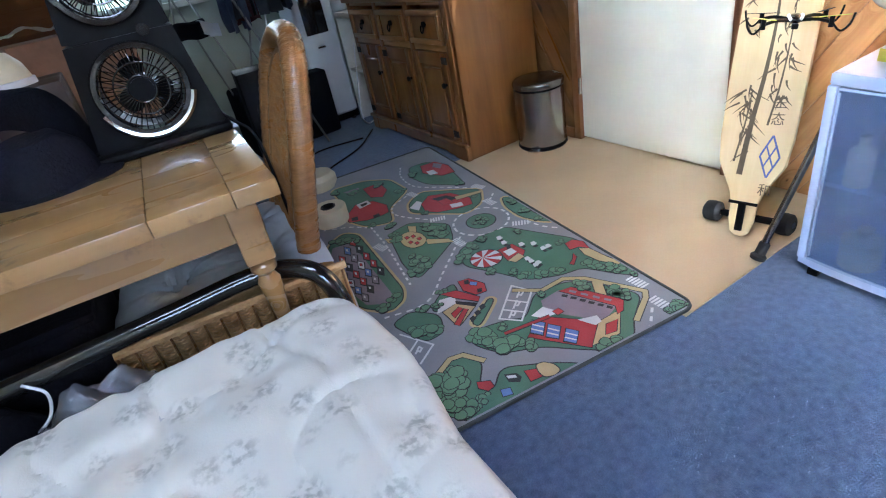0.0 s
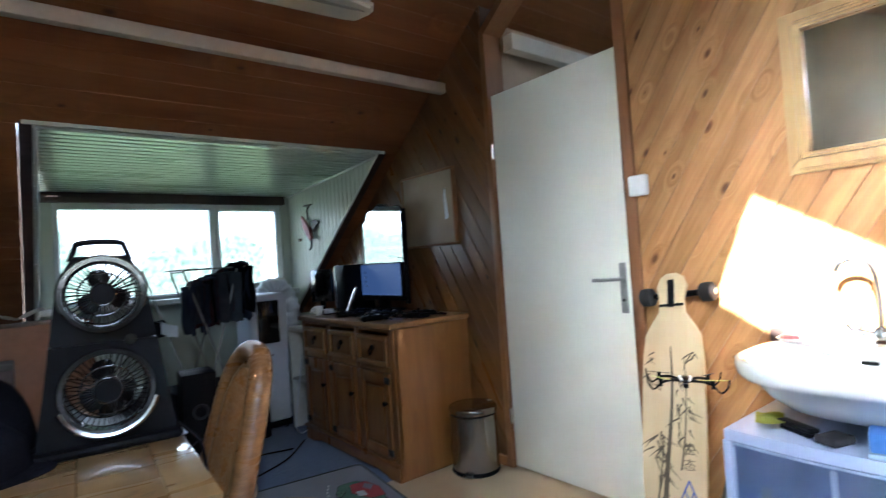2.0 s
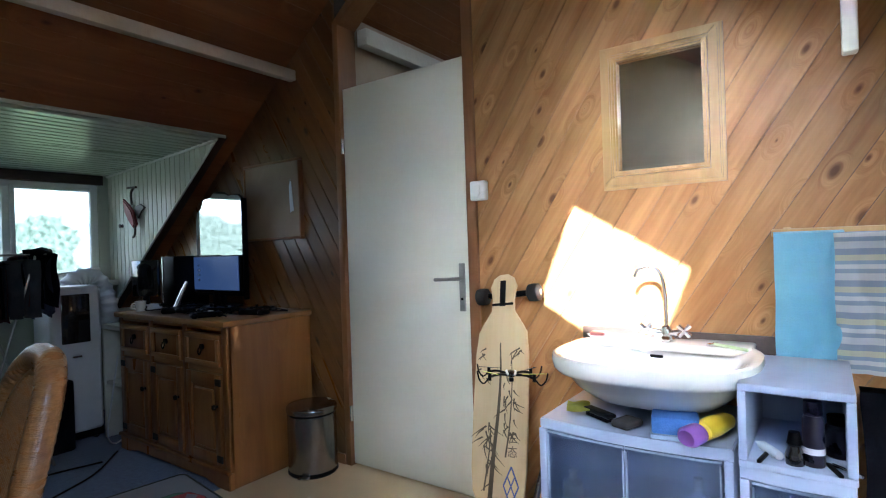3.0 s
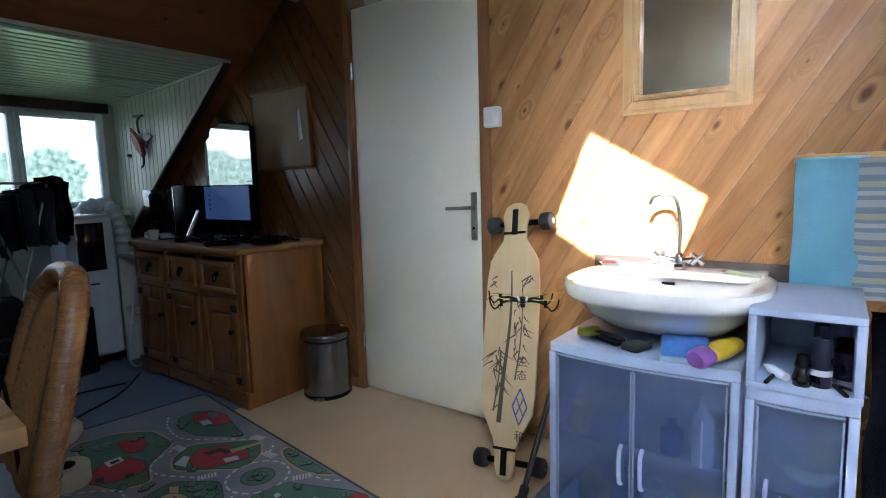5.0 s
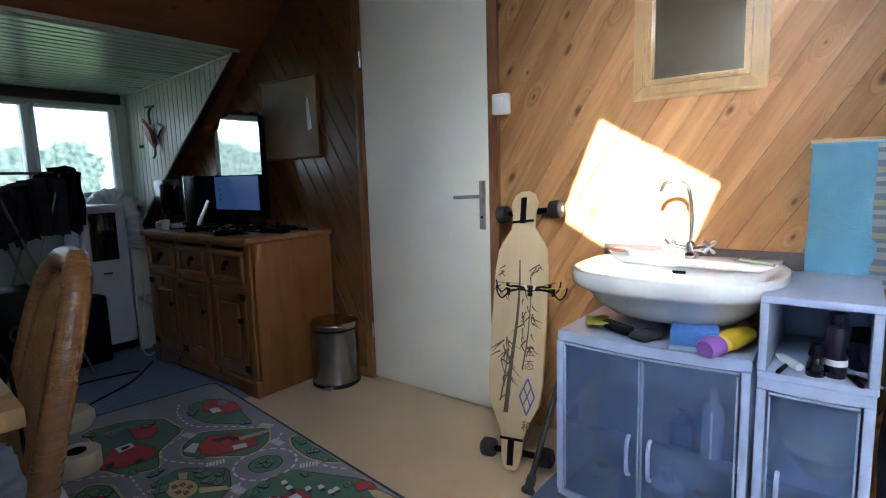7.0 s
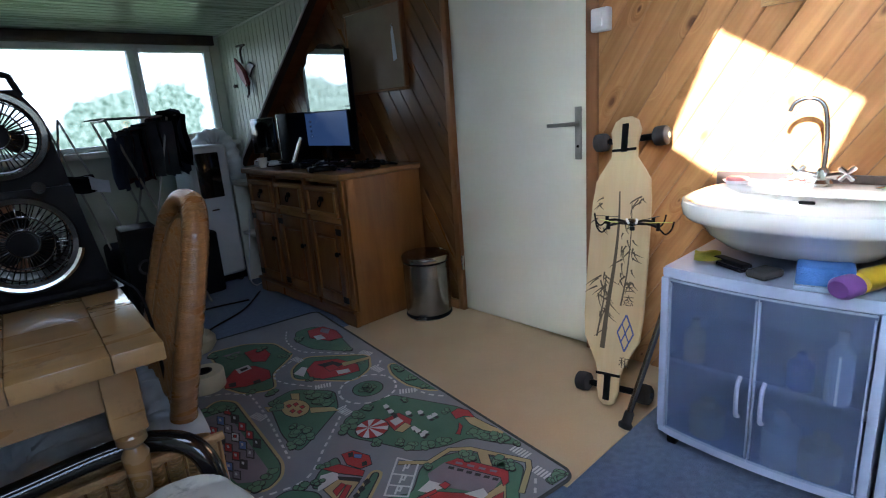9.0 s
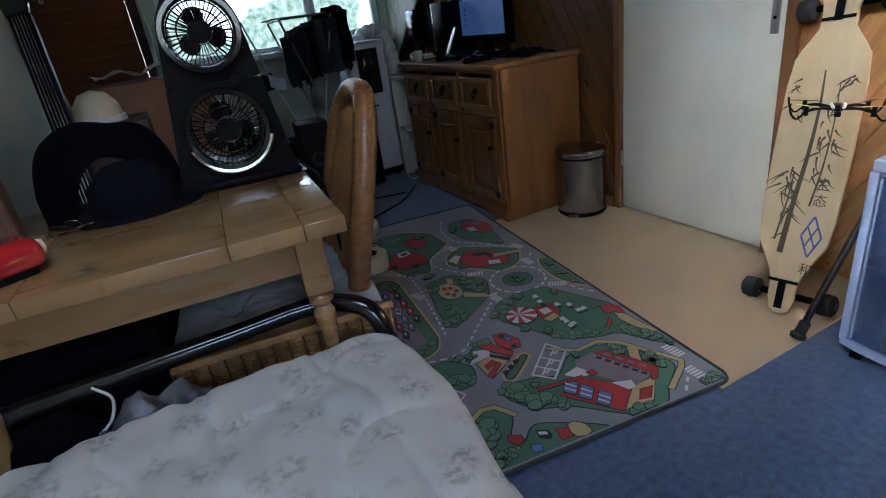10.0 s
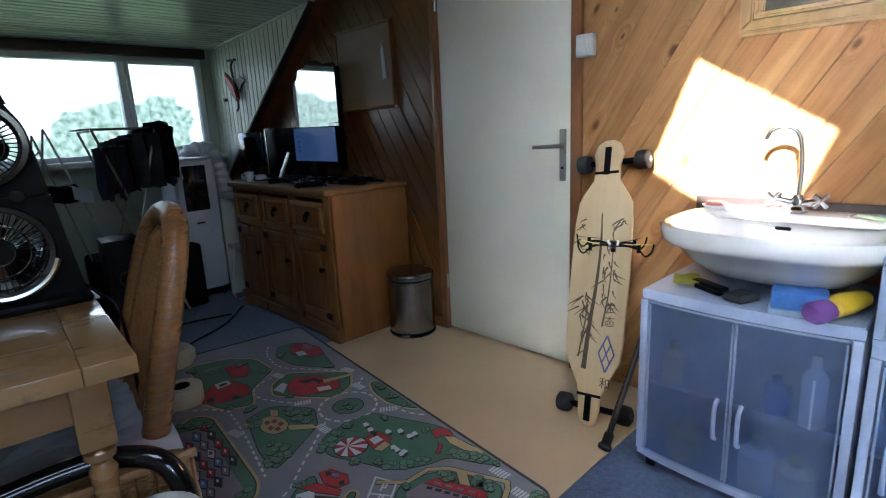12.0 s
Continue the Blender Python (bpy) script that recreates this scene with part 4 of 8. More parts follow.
for s in (-1, 1):
    bm = rod((0.165, s * 0.012, 0.222), (0.15, s * 0.055, 0.232), 0.012)
    for k in range(4):
        a = radians(45 + 90 * k)
        rod((0.148, s * 0.06, 0.234), (0.148 - 0.01 * math.cos(a) + 0.0, s * 0.06 + 0.024 * math.cos(a), 0.234 + 0.026 * math.sin(a)), 0.007, 0.009, 10, bm, 0.002)
    part("cross_handle", bm, "chrome", tap)
part("waste_pipe", tube([(0.1, 0, 0.01), (0.1, 0, -0.06), (0.14, 0.0, -0.1), (0.2, 0.0, -0.08), (0.262, 0, -0.06)], 0.018, 12, 5), "white_plastic", sink)
solid("splash_board", box((WALL - 0.014, -0.06, 0.735), (WALL - 0.002, 0.72, 0.815), 0.003), "dark_wood", "dark stained wooden board behind the basin", "board")

# ---------------------------------------------------------------- white cabinets with frosted doors
def cabinet(name, at, w, d, h, doors, label, bow=0.025):
    cab = thing(name, at, label, "cabinet")
    t = 0.02
    for y in (0, w - t):
        part("side", box((0.03, y, 0.045), (d, y + t, h - 0.02), 0.004), "cabinet_plastic", cab)
    part("back", box((d - 0.01, t, 0.045), (d, w - t, h - 0.02)), "cabinet_plastic", cab)

    def bowed(z0, z1, inset=0.0):
        pts = [(d, w), (d, 0)] + [(0.03 + inset - bow * (1 - (2 * i / 12 - 1) ** 2), w * i / 12) for i in range(13)]
        return prism(pts, z1 - z0, m=Matrix.Translation((0, 0, z0)), bevel=0.004)

    part("top", bowed(h - 0.03, h), "cabinet_plastic", cab)
    part("bottom", bowed(0.045, 0.07), "cabinet_plastic", cab)
    part("shelf", box((0.036, t, h * 0.5), (d - 0.01, w - t, h * 0.5 + 0.012)), "cabinet_plastic", cab)
    for y in (0.02, w - 0.05):
        part("foot", box((0.05, y, 0), (0.09, y + 0.03, 0.045), 0.004), "black", cab)
        part("foot", box((d - 0.06, y, 0), (d - 0.02, y + 0.03, 0.045), 0.004), "black", cab)
    part("front_post", box((0.018, 0.0, 0.07), (0.034, 0.022, h - 0.03), 0.003), "cabinet_plastic", cab)
    part("front_post", box((0.018, w - 0.022, 0.07), (0.034, w, h - 0.03), 0.003), "cabinet_plastic", cab)
    dw = (w - 0.05) / doors
    for k in range(doors):
        y0 = 0.025 + k * dw
        curve = lambda y: 0.026 - bow * (1 - (2 * y / w - 1) ** 2)
        ys = [y0 + 0.002 + (dw - 0.004) * i / 8 for i in range(9)]
        pts = [(curve(y), y) for y in ys] + [(curve(y) + 0.005, y) for y in ys[::-1]]
        dob = part("door", prism(pts, h - 0.104, m=Matrix.Translation((0, 0, 0.072))), "frosted", cab, "frosted translucent door")
        bm = bmesh.new()
        for za, zb in ((0.072, 0.078), (h - 0.038, h - 0.032)):
            prism([(curve(y) - 0.003, y) for y in ys] + [(curve(y) + 0.006, y) for y in ys[::-1]], zb - za, bm, Matrix.Translation((0, 0, za)))
        for ya in (ys[0], ys[-1] - 0.005):
            box((curve(ya) - 0.004, ya, 0.084), (curve(ya) + 0.006, ya + 0.005, h - 0.044), 0.001, bm)
        part("door_rim", bm, "frosted_rim", dob)
        hy = y0 + (0.03 if (doors == 2 and k == 1) else dw - 0.03)
        x = curve(hy)
        part("handle", tube([(x, hy, 0.205), (x - 0.02, hy, 0.22), (x - 0.024, hy, 0.265), (x - 0.02, hy, 0.31), (x, hy, 0.325)], 0.006, 8, 5), "cabinet_plastic", dob, "white bow handle")
    return cab


cab_a = cabinet("basin_cabinet", (1.5, 0.157, 0), 0.533, 0.44, 0.595, 2, "white plastic cabinet with two frosted bowed doors under the basin")
cab_b = cabinet("narrow_cabinet", (1.5, -0.09, 0), 0.235, 0.42, 0.56, 1, "narrow white plastic cabinet with one frosted door", 0.012)
cube = thing("open_cube", (1.515, -0.093, 0.561), "open white plastic cube unit on the narrow cabinet", "shelf")
for lo, hi in (((0, 0, 0), (0.4, 0.238, 0.018)), ((0, 0, 0.19), (0.4, 0.238, 0.21)), ((0, 0, 0.018), (0.4, 0.02, 0.19)), ((0, 0.218, 0.018), (0.4, 0.238, 0.19))):
    part("panel", box(lo, hi, 0.004), "cabinet_plastic", cube)
part("back", box((0.39, 0.02, 0.018), (0.4, 0.218, 0.19)), "cabinet_plastic", cube)

# ---------------------------------------------------------------- longboard
LB0, LB1 = Vector((1.612, 0.915, 0.012)), Vector((1.95, 1.03, 1.01))
zaxis = (LB1 - LB0).normalized()
yaxis = Vector((0, 1, 0))
xaxis = yaxis.cross(zaxis).normalized()
yaxis = zaxis.cross(xaxis)
lbm = Matrix.Translation(LB0) @ Matrix((xaxis, yaxis, zaxis)).transposed().to_4x4()
board = thing("longboard", lbm, "maple longboard with bamboo print leaning on the wall", "longboard")
LEN = (LB1 - LB0).length
prof = [(0.0, 0.016), (0.012, 0.034), (0.05, 0.046), (0.1, 0.047), (0.135, 0.054), (0.2, 0.1), (0.225, 0.118), (0.3, 0.126), (0.5, 0.129), (0.7, 0.126), (0.775, 0.118), (0.8, 0.1), (0.855, 0.052), (0.9, 0.05), (0.95, 0.066), (0.985, 0.05), (1.0, 0.022)]
outl = [(w * 0.9, s * LEN) for s, w in prof] + [(-w * 0.9, s * LEN) for s, w in prof[::-1]]
DECK = Matrix(((0, 0, -1, 0), (1, 0, 0, 0), (0, 1, 0, 0), (0, 0, 0, 1)))
part("deck", prism(outl, 0.012, m=DECK, bevel=0.003), "maple", board)
for s, sgn in ((0.075, -1), (0.91, 1)):
    z = s * LEN
    bm = box((-0.02, -0.012, z - 0.05 + 0.012 * sgn), (-0.012, 0.012, z + 0.05 + 0.018 * sgn), 0.002)
    box((-0.017, -0.047, z - 0.03 * sgn - 0.005), (-0.012, 0.047, z - 0.03 * sgn + 0.005), 0.001, bm)
    tr = part("truck", bm, "black", board, "black truck and hanger")
    part("hanger", rod((0.03, -0.085, z + 0.02 * sgn), (0.03, 0.085, z + 0.02 * sgn), 0.012), "black", tr)
    part("baseplate", box((0.0, -0.03, z - 0.04), (0.03, 0.03, z + 0.05), 0.006), "black", tr)
    for y in (-0.118, 0.118):
        wh = part("wheel", lathe([(0, -0.026), (0.026, -0.026), (0.034, -0.02), (0.036, 0.0), (0.034, 0.02), (0.026, 0.026), (0, 0.026)], 24, m=Matrix.Translation((0.03, y, z + 0.02 * sgn)) @ pose(0, 0, 0, 90, 0, 0)), "rubber", tr, "black rubber wheel")
        part("bearing", rod((0.03, y - 0.028, z + 0.02 * sgn), (0.03, y + 0.028, z + 0.02 * sgn), 0.011), "chrome", tr)
# bamboo print on the deck
PR = -0.0135
bm = bmesh.new()


def stroke(bm, pts, w0, w1):
    line = spline([(y, z, 0) for y, z in pts], 6)
    ring = []
    for k, p in enumerate(line):
        way = (line[min(k + 1, len(line) - 1)] - line[max(k - 1, 0)]).normalized()
        nrm = Vector((-way.y, way.x, 0))
        w = (w0 + (w1 - w0) * k / (len(line) - 1)) / 2
        ring.append((p + nrm * w, p - nrm * w))
    vs = [[bm.verts.new((PR, q.x, q.y)) for q in pair] for pair in ring]
    for a, b2 in zip(vs, vs[1:]):
        bm.faces.new((a[0], a[1], b2[1], b2[0]))


stroke(bm, [(0.03, 0.2), (0.02, 0.36), (0.005, 0.52), (0.0, 0.66), (0.005, 0.78)], 0.02, 0.005)
stroke(bm, [(0.055, 0.24), (0.04, 0.36), (0.035, 0.46)], 0.007, 0.004)
stroke(bm, [(-0.03, 0.36), (-0.045, 0.48), (-0.05, 0.62), (-0.045, 0.74)], 0.007, 0.003)
rnd = random.Random(4)
for cy, cz, nleaf, size in ((0.05, 0.42, 16, 0.085), (-0.045, 0.5, 14, 0.06), (0.065, 0.7, 9, 0.045), (-0.06, 0.7, 9, 0.045), (0.03, 0.3, 9, 0.07), (-0.04, 0.6, 8, 0.05)):
    for k in range(nleaf):
        a = radians(rnd.uniform(200, 340))
        y0, z0 = cy + rnd.uniform(-0.025, 0.025), cz + rnd.uniform(-0.06, 0.06)
        ln = size * rnd.uniform(0.5, 1.0)
        mid = (y0 + math.cos(a) * ln * 0.5 + 0.004, z0 + math.sin(a) * ln * 0.5)
        stroke(bm, [(y0, z0), mid, (y0 + math.cos(a) * ln, z0 + math.sin(a) * ln)], 0.007, 0.0012)
part("bamboo_print", bm, "ink", board, "brown bamboo drawing", smooth=False)
bm = bmesh.new()
dia = [(-0.055, 0.33), (-0.085, 0.265), (-0.055, 0.2), (-0.025, 0.265)]
for k in range(4):
    stroke(bm, [dia[k], dia[(k + 1) % 4]], 0.006, 0.006)
stroke(bm, [(-0.04, 0.298), (-0.07, 0.232)], 0.005, 0.005)
stroke(bm, [(-0.07, 0.298), (-0.04, 0.232)], 0.005, 0.005)
part("emblem", bm, "blue_ink", board, "blue diamond emblem", smooth=False)

for k, (char, z) in enumerate((("\u751f", 0.415), ("\u6001", 0.365), ("\u548c", 0.145))):
    txt = bpy.data.curves.new("character", "FONT")
    txt.body, txt.size, txt.extrude, txt.align_x = char, 0.042, 0.0003, "CENTER"
    txt.materials.append(M["ink"])
    ob = new("character", txt)
    ob.parent = board
    ob.matrix_basis = Matrix(((0, 0, -1, -0.0138), (-1, 0, 0, -0.058), (0, 1, 0, z), (0, 0, 0, 1)))

# ---------------------------------------------------------------- steel bin
trash = thing("pedal_bin", (1.85, 2.14, 0.004), "brushed steel pedal bin with black base", "bin")
part("body", lathe([(0, 0.012), (0.118, 0.012), (0.1235, 0.018), (0.124, 0.022), (0.124, 0.026), (0.124, 0.292), (0.124, 0.297), (0.1235, 0.301), (0.119, 0.305), (0, 0.305)], 40), "steel", trash)
part("base", lathe([(0, 0), (0.122, 0), (0.128, 0.008), (0.126, 0.022), (0, 0.022)], 40), "black", trash)
part("collar", lathe([(0.112, 0.298), (0.122, 0.3), (0.122, 0.314), (0.112, 0.314), (0.112, 0.298)], 40), "black", trash, "black collar under the lid")
part("lid", lathe([(0.12, 0.313), (0.127, 0.312), (0.129, 0.33), (0.127, 0.338), (0.119, 0.345), (0.07, 0.352), (0.0, 0.355)], 40), "steel", trash, "low steel lid")
part("pedal", box((-0.16, -0.03, 0.008), (-0.11, 0.03, 0.02), 0.005, m=pose(0, 0, 0, 0, 0, 30)), "chrome", trash)

# ---------------------------------------------------------------- things on the gable wall
mir = thing("wall_mirror", (WALL - 0.002, 0.415, 1.585), "square mirror in a stepped pale pine frame", "mirror")
hw, hh = 0.205, 0.262


def mitred(name, out, into, x0, x1, bevel):
    """Four rails with mitred corners, between two insets from the outer edge."""
    corners = lambda e: [(-hw + e, -hh + e), (hw - e, -hh + e), (hw - e, hh - e), (-hw + e, hh - e)]
    o, i = corners(out), corners(into)
    for k in range(4):
        j = (k + 1) % 4
        part(name, prism([o[k], o[j], i[j], i[k]], x1 - x0, m=Matrix.Translation((x0, 0, 0)) @ YZ, bevel=bevel), "frame_pine", mir)


mitred("frame_rail", 0.0, 0.062, -0.016, 0.0, 0.003)
mitred("moulding", 0.009, 0.042, -0.032, -0.0155, 0.006)
mitred("inner_moulding", 0.046, 0.064, -0.04, -0.006, 0.007)
part("glass", box((-0.012, -hw + 0.06, -hh + 0.06), (-0.008, hw - 0.06, hh - 0.06)), "old_mirror", mir, smooth=False)

sw = thing("light_switch", (WALL - 0.001, 1.165, 1.372), "white surface-mounted light switch beside the door", "switch")
part("housing", box((-0.035, -0.04, -0.042), (0, 0.035, 0.042), 0.008, seg=3), "white_plastic", sw)
part("rocker", box((-0.042, -0.018, -0.026), (-0.034, 0.026, 0.026), 0.004), "white_plastic", sw)

pic = thing("pin_board", (WALL - 0.002, 2.585, 1.437), "plain grey-brown framed pin board hung on the pine wall", "pin board")
part("board", box((-0.02, -0.25, -0.215), (-0.004, 0.25, 0.215)), surf("grey brown cork", (0.3, 0.21, 0.13), (0.24, 0.165, 0.1), 8, 0.5, 0.2, fine=30), pic, smooth=False)
for lo, hi in (((-0.028, -0.262, -0.228), (0, 0.262, -0.213)), ((-0.028, -0.262, 0.213), (0, 0.262, 0.228)), ((-0.028, -0.262, -0.213), (0, -0.248, 0.213)), ((-0.028, 0.248, -0.213), (0, 0.262, 0.213))):
    part("frame_rail", box(lo, hi, 0.003), "pine_trim", pic)

# ---------------------------------------------------------------- rug
rug = thing("play_rug", pose(1.21, 0.79, 0.006, 0, 0, 90 - 7.3), "grey play rug printed with streets, red buildings and green islands", "rug")
RW, RL = 1.15, 1.9
M["rug_road"] = surf("grey blue printed pile", (0.27, 0.285, 0.325), (0.21, 0.225, 0.265), 6, 0.95, 0.5, fine=60, sheen=0.1)
part("woven_base", prism(rounded(RL, RW, 0.04, 5, RL / 2, RW / 2), 0.007, bevel=0.002), "rug_road", rug)

# printed streets of the rug: v runs along the rug, u across it
for key, c1 in (("rug_green", (0.085, 0.205, 0.135)), ("rug_kerb", (0.56, 0.45, 0.23)), ("rug_red", (0.46, 0.04, 0.045)), ("rug_white", (0.75, 0.77, 0.8)), ("rug_blue", (0.14, 0.24, 0.58)), ("rug_dark", (0.025, 0.03, 0.035)), ("rug_bush", (0.14, 0.275, 0.17)), ("rug_grey", (0.26, 0.23, 0.28))):
    M[key] = surf(key.replace("rug_", "") + " print on pile", c1, tuple(v * 0.75 for v in c1), 9, 0.95, 0.5, fine=45, sheen=0.1)
INK = {}


def ink(key):
    if key not in INK:
        INK[key] = bmesh.new()
    return INK[key]


def patch(key, pts, level, soft=True, grow=0.0):
    if key in ("rug_red", "rug_kerb", "rug_blue") and not grow:
        patch("rug_dark", pts, level - 0.04, soft, 0.003)
    if soft:
        n, loop = len(pts), []
        for i in range(n):
            a, p, q = pts[i - 1], pts[i], pts[(i + 1) % n]
            cut = min(0.35, 0.035 / max(0.01, math.hypot(p[0] - a[0], p[1] - a[1]))), min(0.35, 0.035 / max(0.01, math.hypot(p[0] - q[0], p[1] - q[1])))
            s0 = (p[0] + (a[0] - p[0]) * cut[0], p[1] + (a[1] - p[1]) * cut[0])
            s1 = (p[0] + (q[0] - p[0]) * cut[1], p[1] + (q[1] - p[1]) * cut[1])
            for k in range(5):
                t = k / 4
                loop.append(tuple((1 - t) ** 2 * s0[d] + 2 * t * (1 - t) * p[d] + t * t * s1[d] for d in range(2)))
        pts = loop
    if grow:
        n = len(pts)
        area = sum(pts[i][0] * pts[(i + 1) % n][1] - pts[(i + 1) % n][0] * pts[i][1] for i in range(n))
        out = []
        for i in range(n):
            a, b2 = pts[i - 1], pts[(i + 1) % n]
            dx, dy = b2[0] - a[0], b2[1] - a[1]
            ln = math.hypot(dx, dy) or 1
            s = grow if area > 0 else -grow
            out.append((pts[i][0] + dy / ln * s, pts[i][1] - dx / ln * s))
        pts = out
    for side in ((1, 0, RW - 0.012), (-1, 0, -0.012), (0, 1, RL - 0.012), (0, -1, -0.012)):
        pts = clip(pts, *side)
    if len(pts) > 2:
        prism([(v, u) for u, v in pts], level * 0.0004, ink(key), Matrix.Translation((0, 0, 0.0066)))


def bush(u, v, r, rnd):
    base = 3 + 2 * rnd.randrange(5)
    for k in range(6):
        a, d = rnd.uniform(0, 6.28), r * rnd.uniform(0.2, 0.75)
        rr = r * rnd.uniform(0.35, 0.55)
        cu, cv = u + d * math.cos(a), v + d * math.sin(a)
        ring = [(cu + rr * math.cos(i * 0.7) * rnd.uniform(0.85, 1.1), cv + rr * math.sin(i * 0.7) * rnd.uniform(0.85, 1.1)) for i in range(9)]
        patch("rug_dark", ring, base + 0.3 * k, False, 0.0025)
        patch("rug_bush", ring, base + 0.15 + 0.3 * k, False)


def dashes(pts, w=0.008, on=0.022, off=0.018):
    line = spline([(p[0], p[1], 0) for p in pts], 12)
    walkd, k = 0.0, 0
    for a, b2 in zip(line, line[1:]):
        seg = (b2 - a).length
        way = (b2 - a).normalized()
        nrm = Vector((-way.y, way.x, 0)) * w / 2
        pos = 0.0
        while pos < seg:
            phase = walkd % (on + off)
            step = min(seg - pos, (on - phase) if phase < on else (on + off - phase)) + 1e-5
            if phase < on:
                p, q = a + way * pos, a + way * min(pos + step, seg)
                patch("rug_white", [(v.x, v.y) for v in (p - nrm, q - nrm, q + nrm, p + nrm)], 1.6, False)
            pos += step
            walkd += step


def zebra(u, v, angle, bars=6, w=0.07, ln=0.035):
    ca, sa = math.cos(radians(angle)), math.sin(radians(angle))
    for k in range(bars):
        s = (k - (bars - 1) / 2) * w / bars
        quad = [(s - w / bars * 0.3, -ln / 2), (s + w / bars * 0.3, -ln / 2), (s + w / bars * 0.3, ln / 2), (s - w / bars * 0.3, ln / 2)]
        patch("rug_white", [(u + x * ca - y * sa, v + x * sa + y * ca) for x, y in quad], 1.7, False)


rnd = random.Random(11)


def island(pts, kerb=""):
    """A green block between the streets, outlined, with a yellow kerb where it has one."""
    if kerb:
        patch(kerb, pts, 1.3, True, 0.014)
    patch("rug_dark", pts, 1.6, True, 0.004)
    patch("rug_green", pts, 2, True, -0.0005)


def band(pts, w):
    """A yellow path with dark edges along a bent line."""
    for key, wide, level in (("rug_dark", w + 0.006, 2.3), ("rug_kerb", w, 2.9)):
        for a, b2 in zip(pts, pts[1:]):
            way = (Vector(b2) - Vector(a)).normalized()
            nrm = Vector((-way.y, way.x)) * wide / 2
            p, q = Vector(a) - way * wide * 0.2, Vector(b2) + way * wide * 0.2
            patch(key, [tuple(v) for v in (p - nrm, q - nrm, q + nrm, p + nrm)], level, False, 1e-6)


def line(a, b2, w=0.006):
    way = (Vector(b2) - Vector(a)).normalized()
    nrm = Vector((-way.y, way.x)) * w / 2
    p, q = Vector(a) - way * w * 0.4, Vector(b2) + way * w * 0.4
    patch("rug_white", [tuple(v) for v in (p - nrm, q - nrm, q + nrm, p + nrm)], 2.6, False)


def tent(u, v, r):
    """The round tent in red and white wedges."""
    patch("rug_dark", [(u + (r + 0.004) * math.cos(i * 0.314), v + (r + 0.004) * math.sin(i * 0.314)) for i in range(20)], 4.4, False)
    for k in range(14):
        a0, a1 = k * math.pi / 7, (k + 1) * math.pi / 7
        patch("rug_red" if k % 2 else "rug_white", [(u + 0.008, v + 0.012), (u + r * math.cos(a0), v + r * math.sin(a0)), (u + r * math.cos(a1), v + r * math.sin(a1))], 5, False, 1e-6)


def roundabout(u, v, r):
    ring = [(u + r * math.cos(i * 0.314), v + r * math.sin(i * 0.314)) for i in range(20)]
    dashes(ring + ring[:1], 0.009, 0.026, 0.016)
    for key, k, level in (("rug_dark", 0.56, 1.5), ("rug_green", 0.52, 2)):
        patch(key, [(u + r * k * math.cos(i * 0.314), v + r * k * math.sin(i * 0.314)) for i in range(20)], level, False)
    for k in range(4):
        bush(u + 0.02 * math.cos(k * 1.6), v + 0.022 * math.sin(k * 1.6), 0.018, rnd)


# the side of the rug under the chair
island([(1.08, 0.5), (0.95, 0.55), (0.9, 0.3), (0.85, 0.1), (1.08, 0.06)], "rug_kerb")
island([(1.08, 1.1), (0.98, 1.1), (0.97, 0.75), (1.08, 0.7)])
island([(1.05, 1.75), (0.8, 1.78), (0.78, 1.6), (1.05, 1.45)], "rug_kerb")
# far end: fire station, boat yard and car park
island([(0.210, 1.694), (0.252, 1.556), (0.226, 1.423), (0.091, 1.253), (0.051, 1.557), (0.105, 1.692)], "")
island([(0.627, 1.751), (0.460, 1.725), (0.351, 1.628), (0.329, 1.436), (0.469, 1.312), (0.506, 1.171), (0.610, 1.217), (0.662, 1.337), (0.627, 1.521)], "rug_kerb")
island([(0.288, 1.356), (0.064, 1.169), (0.125, 1.048), (0.222, 0.999), (0.408, 1.189), (0.379, 1.284)], "rug_kerb")
patch("rug_red", [(0.155, 1.659), (0.074, 1.654), (0.044, 1.548), (0.058, 1.443), (0.125, 1.452), (0.183, 1.560)], 4, False)
patch("rug_white", [(0.163, 1.565), (0.125, 1.557), (0.127, 1.495), (0.167, 1.507)], 4.4, False)
patch("rug_grey", [(0.087, 1.639), (0.058, 1.589), (0.093, 1.541), (0.114, 1.595)], 4.5, False)
patch("rug_red", [(0.657, 1.381), (0.583, 1.475), (0.502, 1.446), (0.465, 1.352), (0.484, 1.276), (0.516, 1.269), (0.591, 1.275), (0.663, 1.317)], 4, False)
patch("rug_white", [(0.580, 1.472), (0.521, 1.478), (0.518, 1.429), (0.579, 1.415)], 4.5, False)
patch("rug_dark", [(0.566, 1.457), (0.532, 1.460), (0.532, 1.437), (0.564, 1.428)], 4.8, False)
patch("rug_dark", [(0.642, 1.351), (0.613, 1.346), (0.622, 1.306), (0.649, 1.318)], 4.7, False)
patch("rug_dark", [(0.554, 1.297), (0.524, 1.298), (0.527, 1.270), (0.559, 1.267)], 4.7, False)
patch("rug_red", [(0.493, 1.628), (0.404, 1.633), (0.403, 1.517), (0.447, 1.457), (0.494, 1.496)], 4, False)
patch("rug_grey", [(0.587, 1.669), (0.502, 1.664), (0.545, 1.597)], 4, False)
patch("rug_red", [(0.338, 1.230), (0.277, 1.286), (0.188, 1.236), (0.143, 1.119), (0.164, 1.058), (0.233, 1.069), (0.314, 1.102), (0.351, 1.150)], 4, False)
patch("rug_white", [(0.395, 1.236), (0.342, 1.277), (0.326, 1.249), (0.371, 1.182)], 4.2, False)
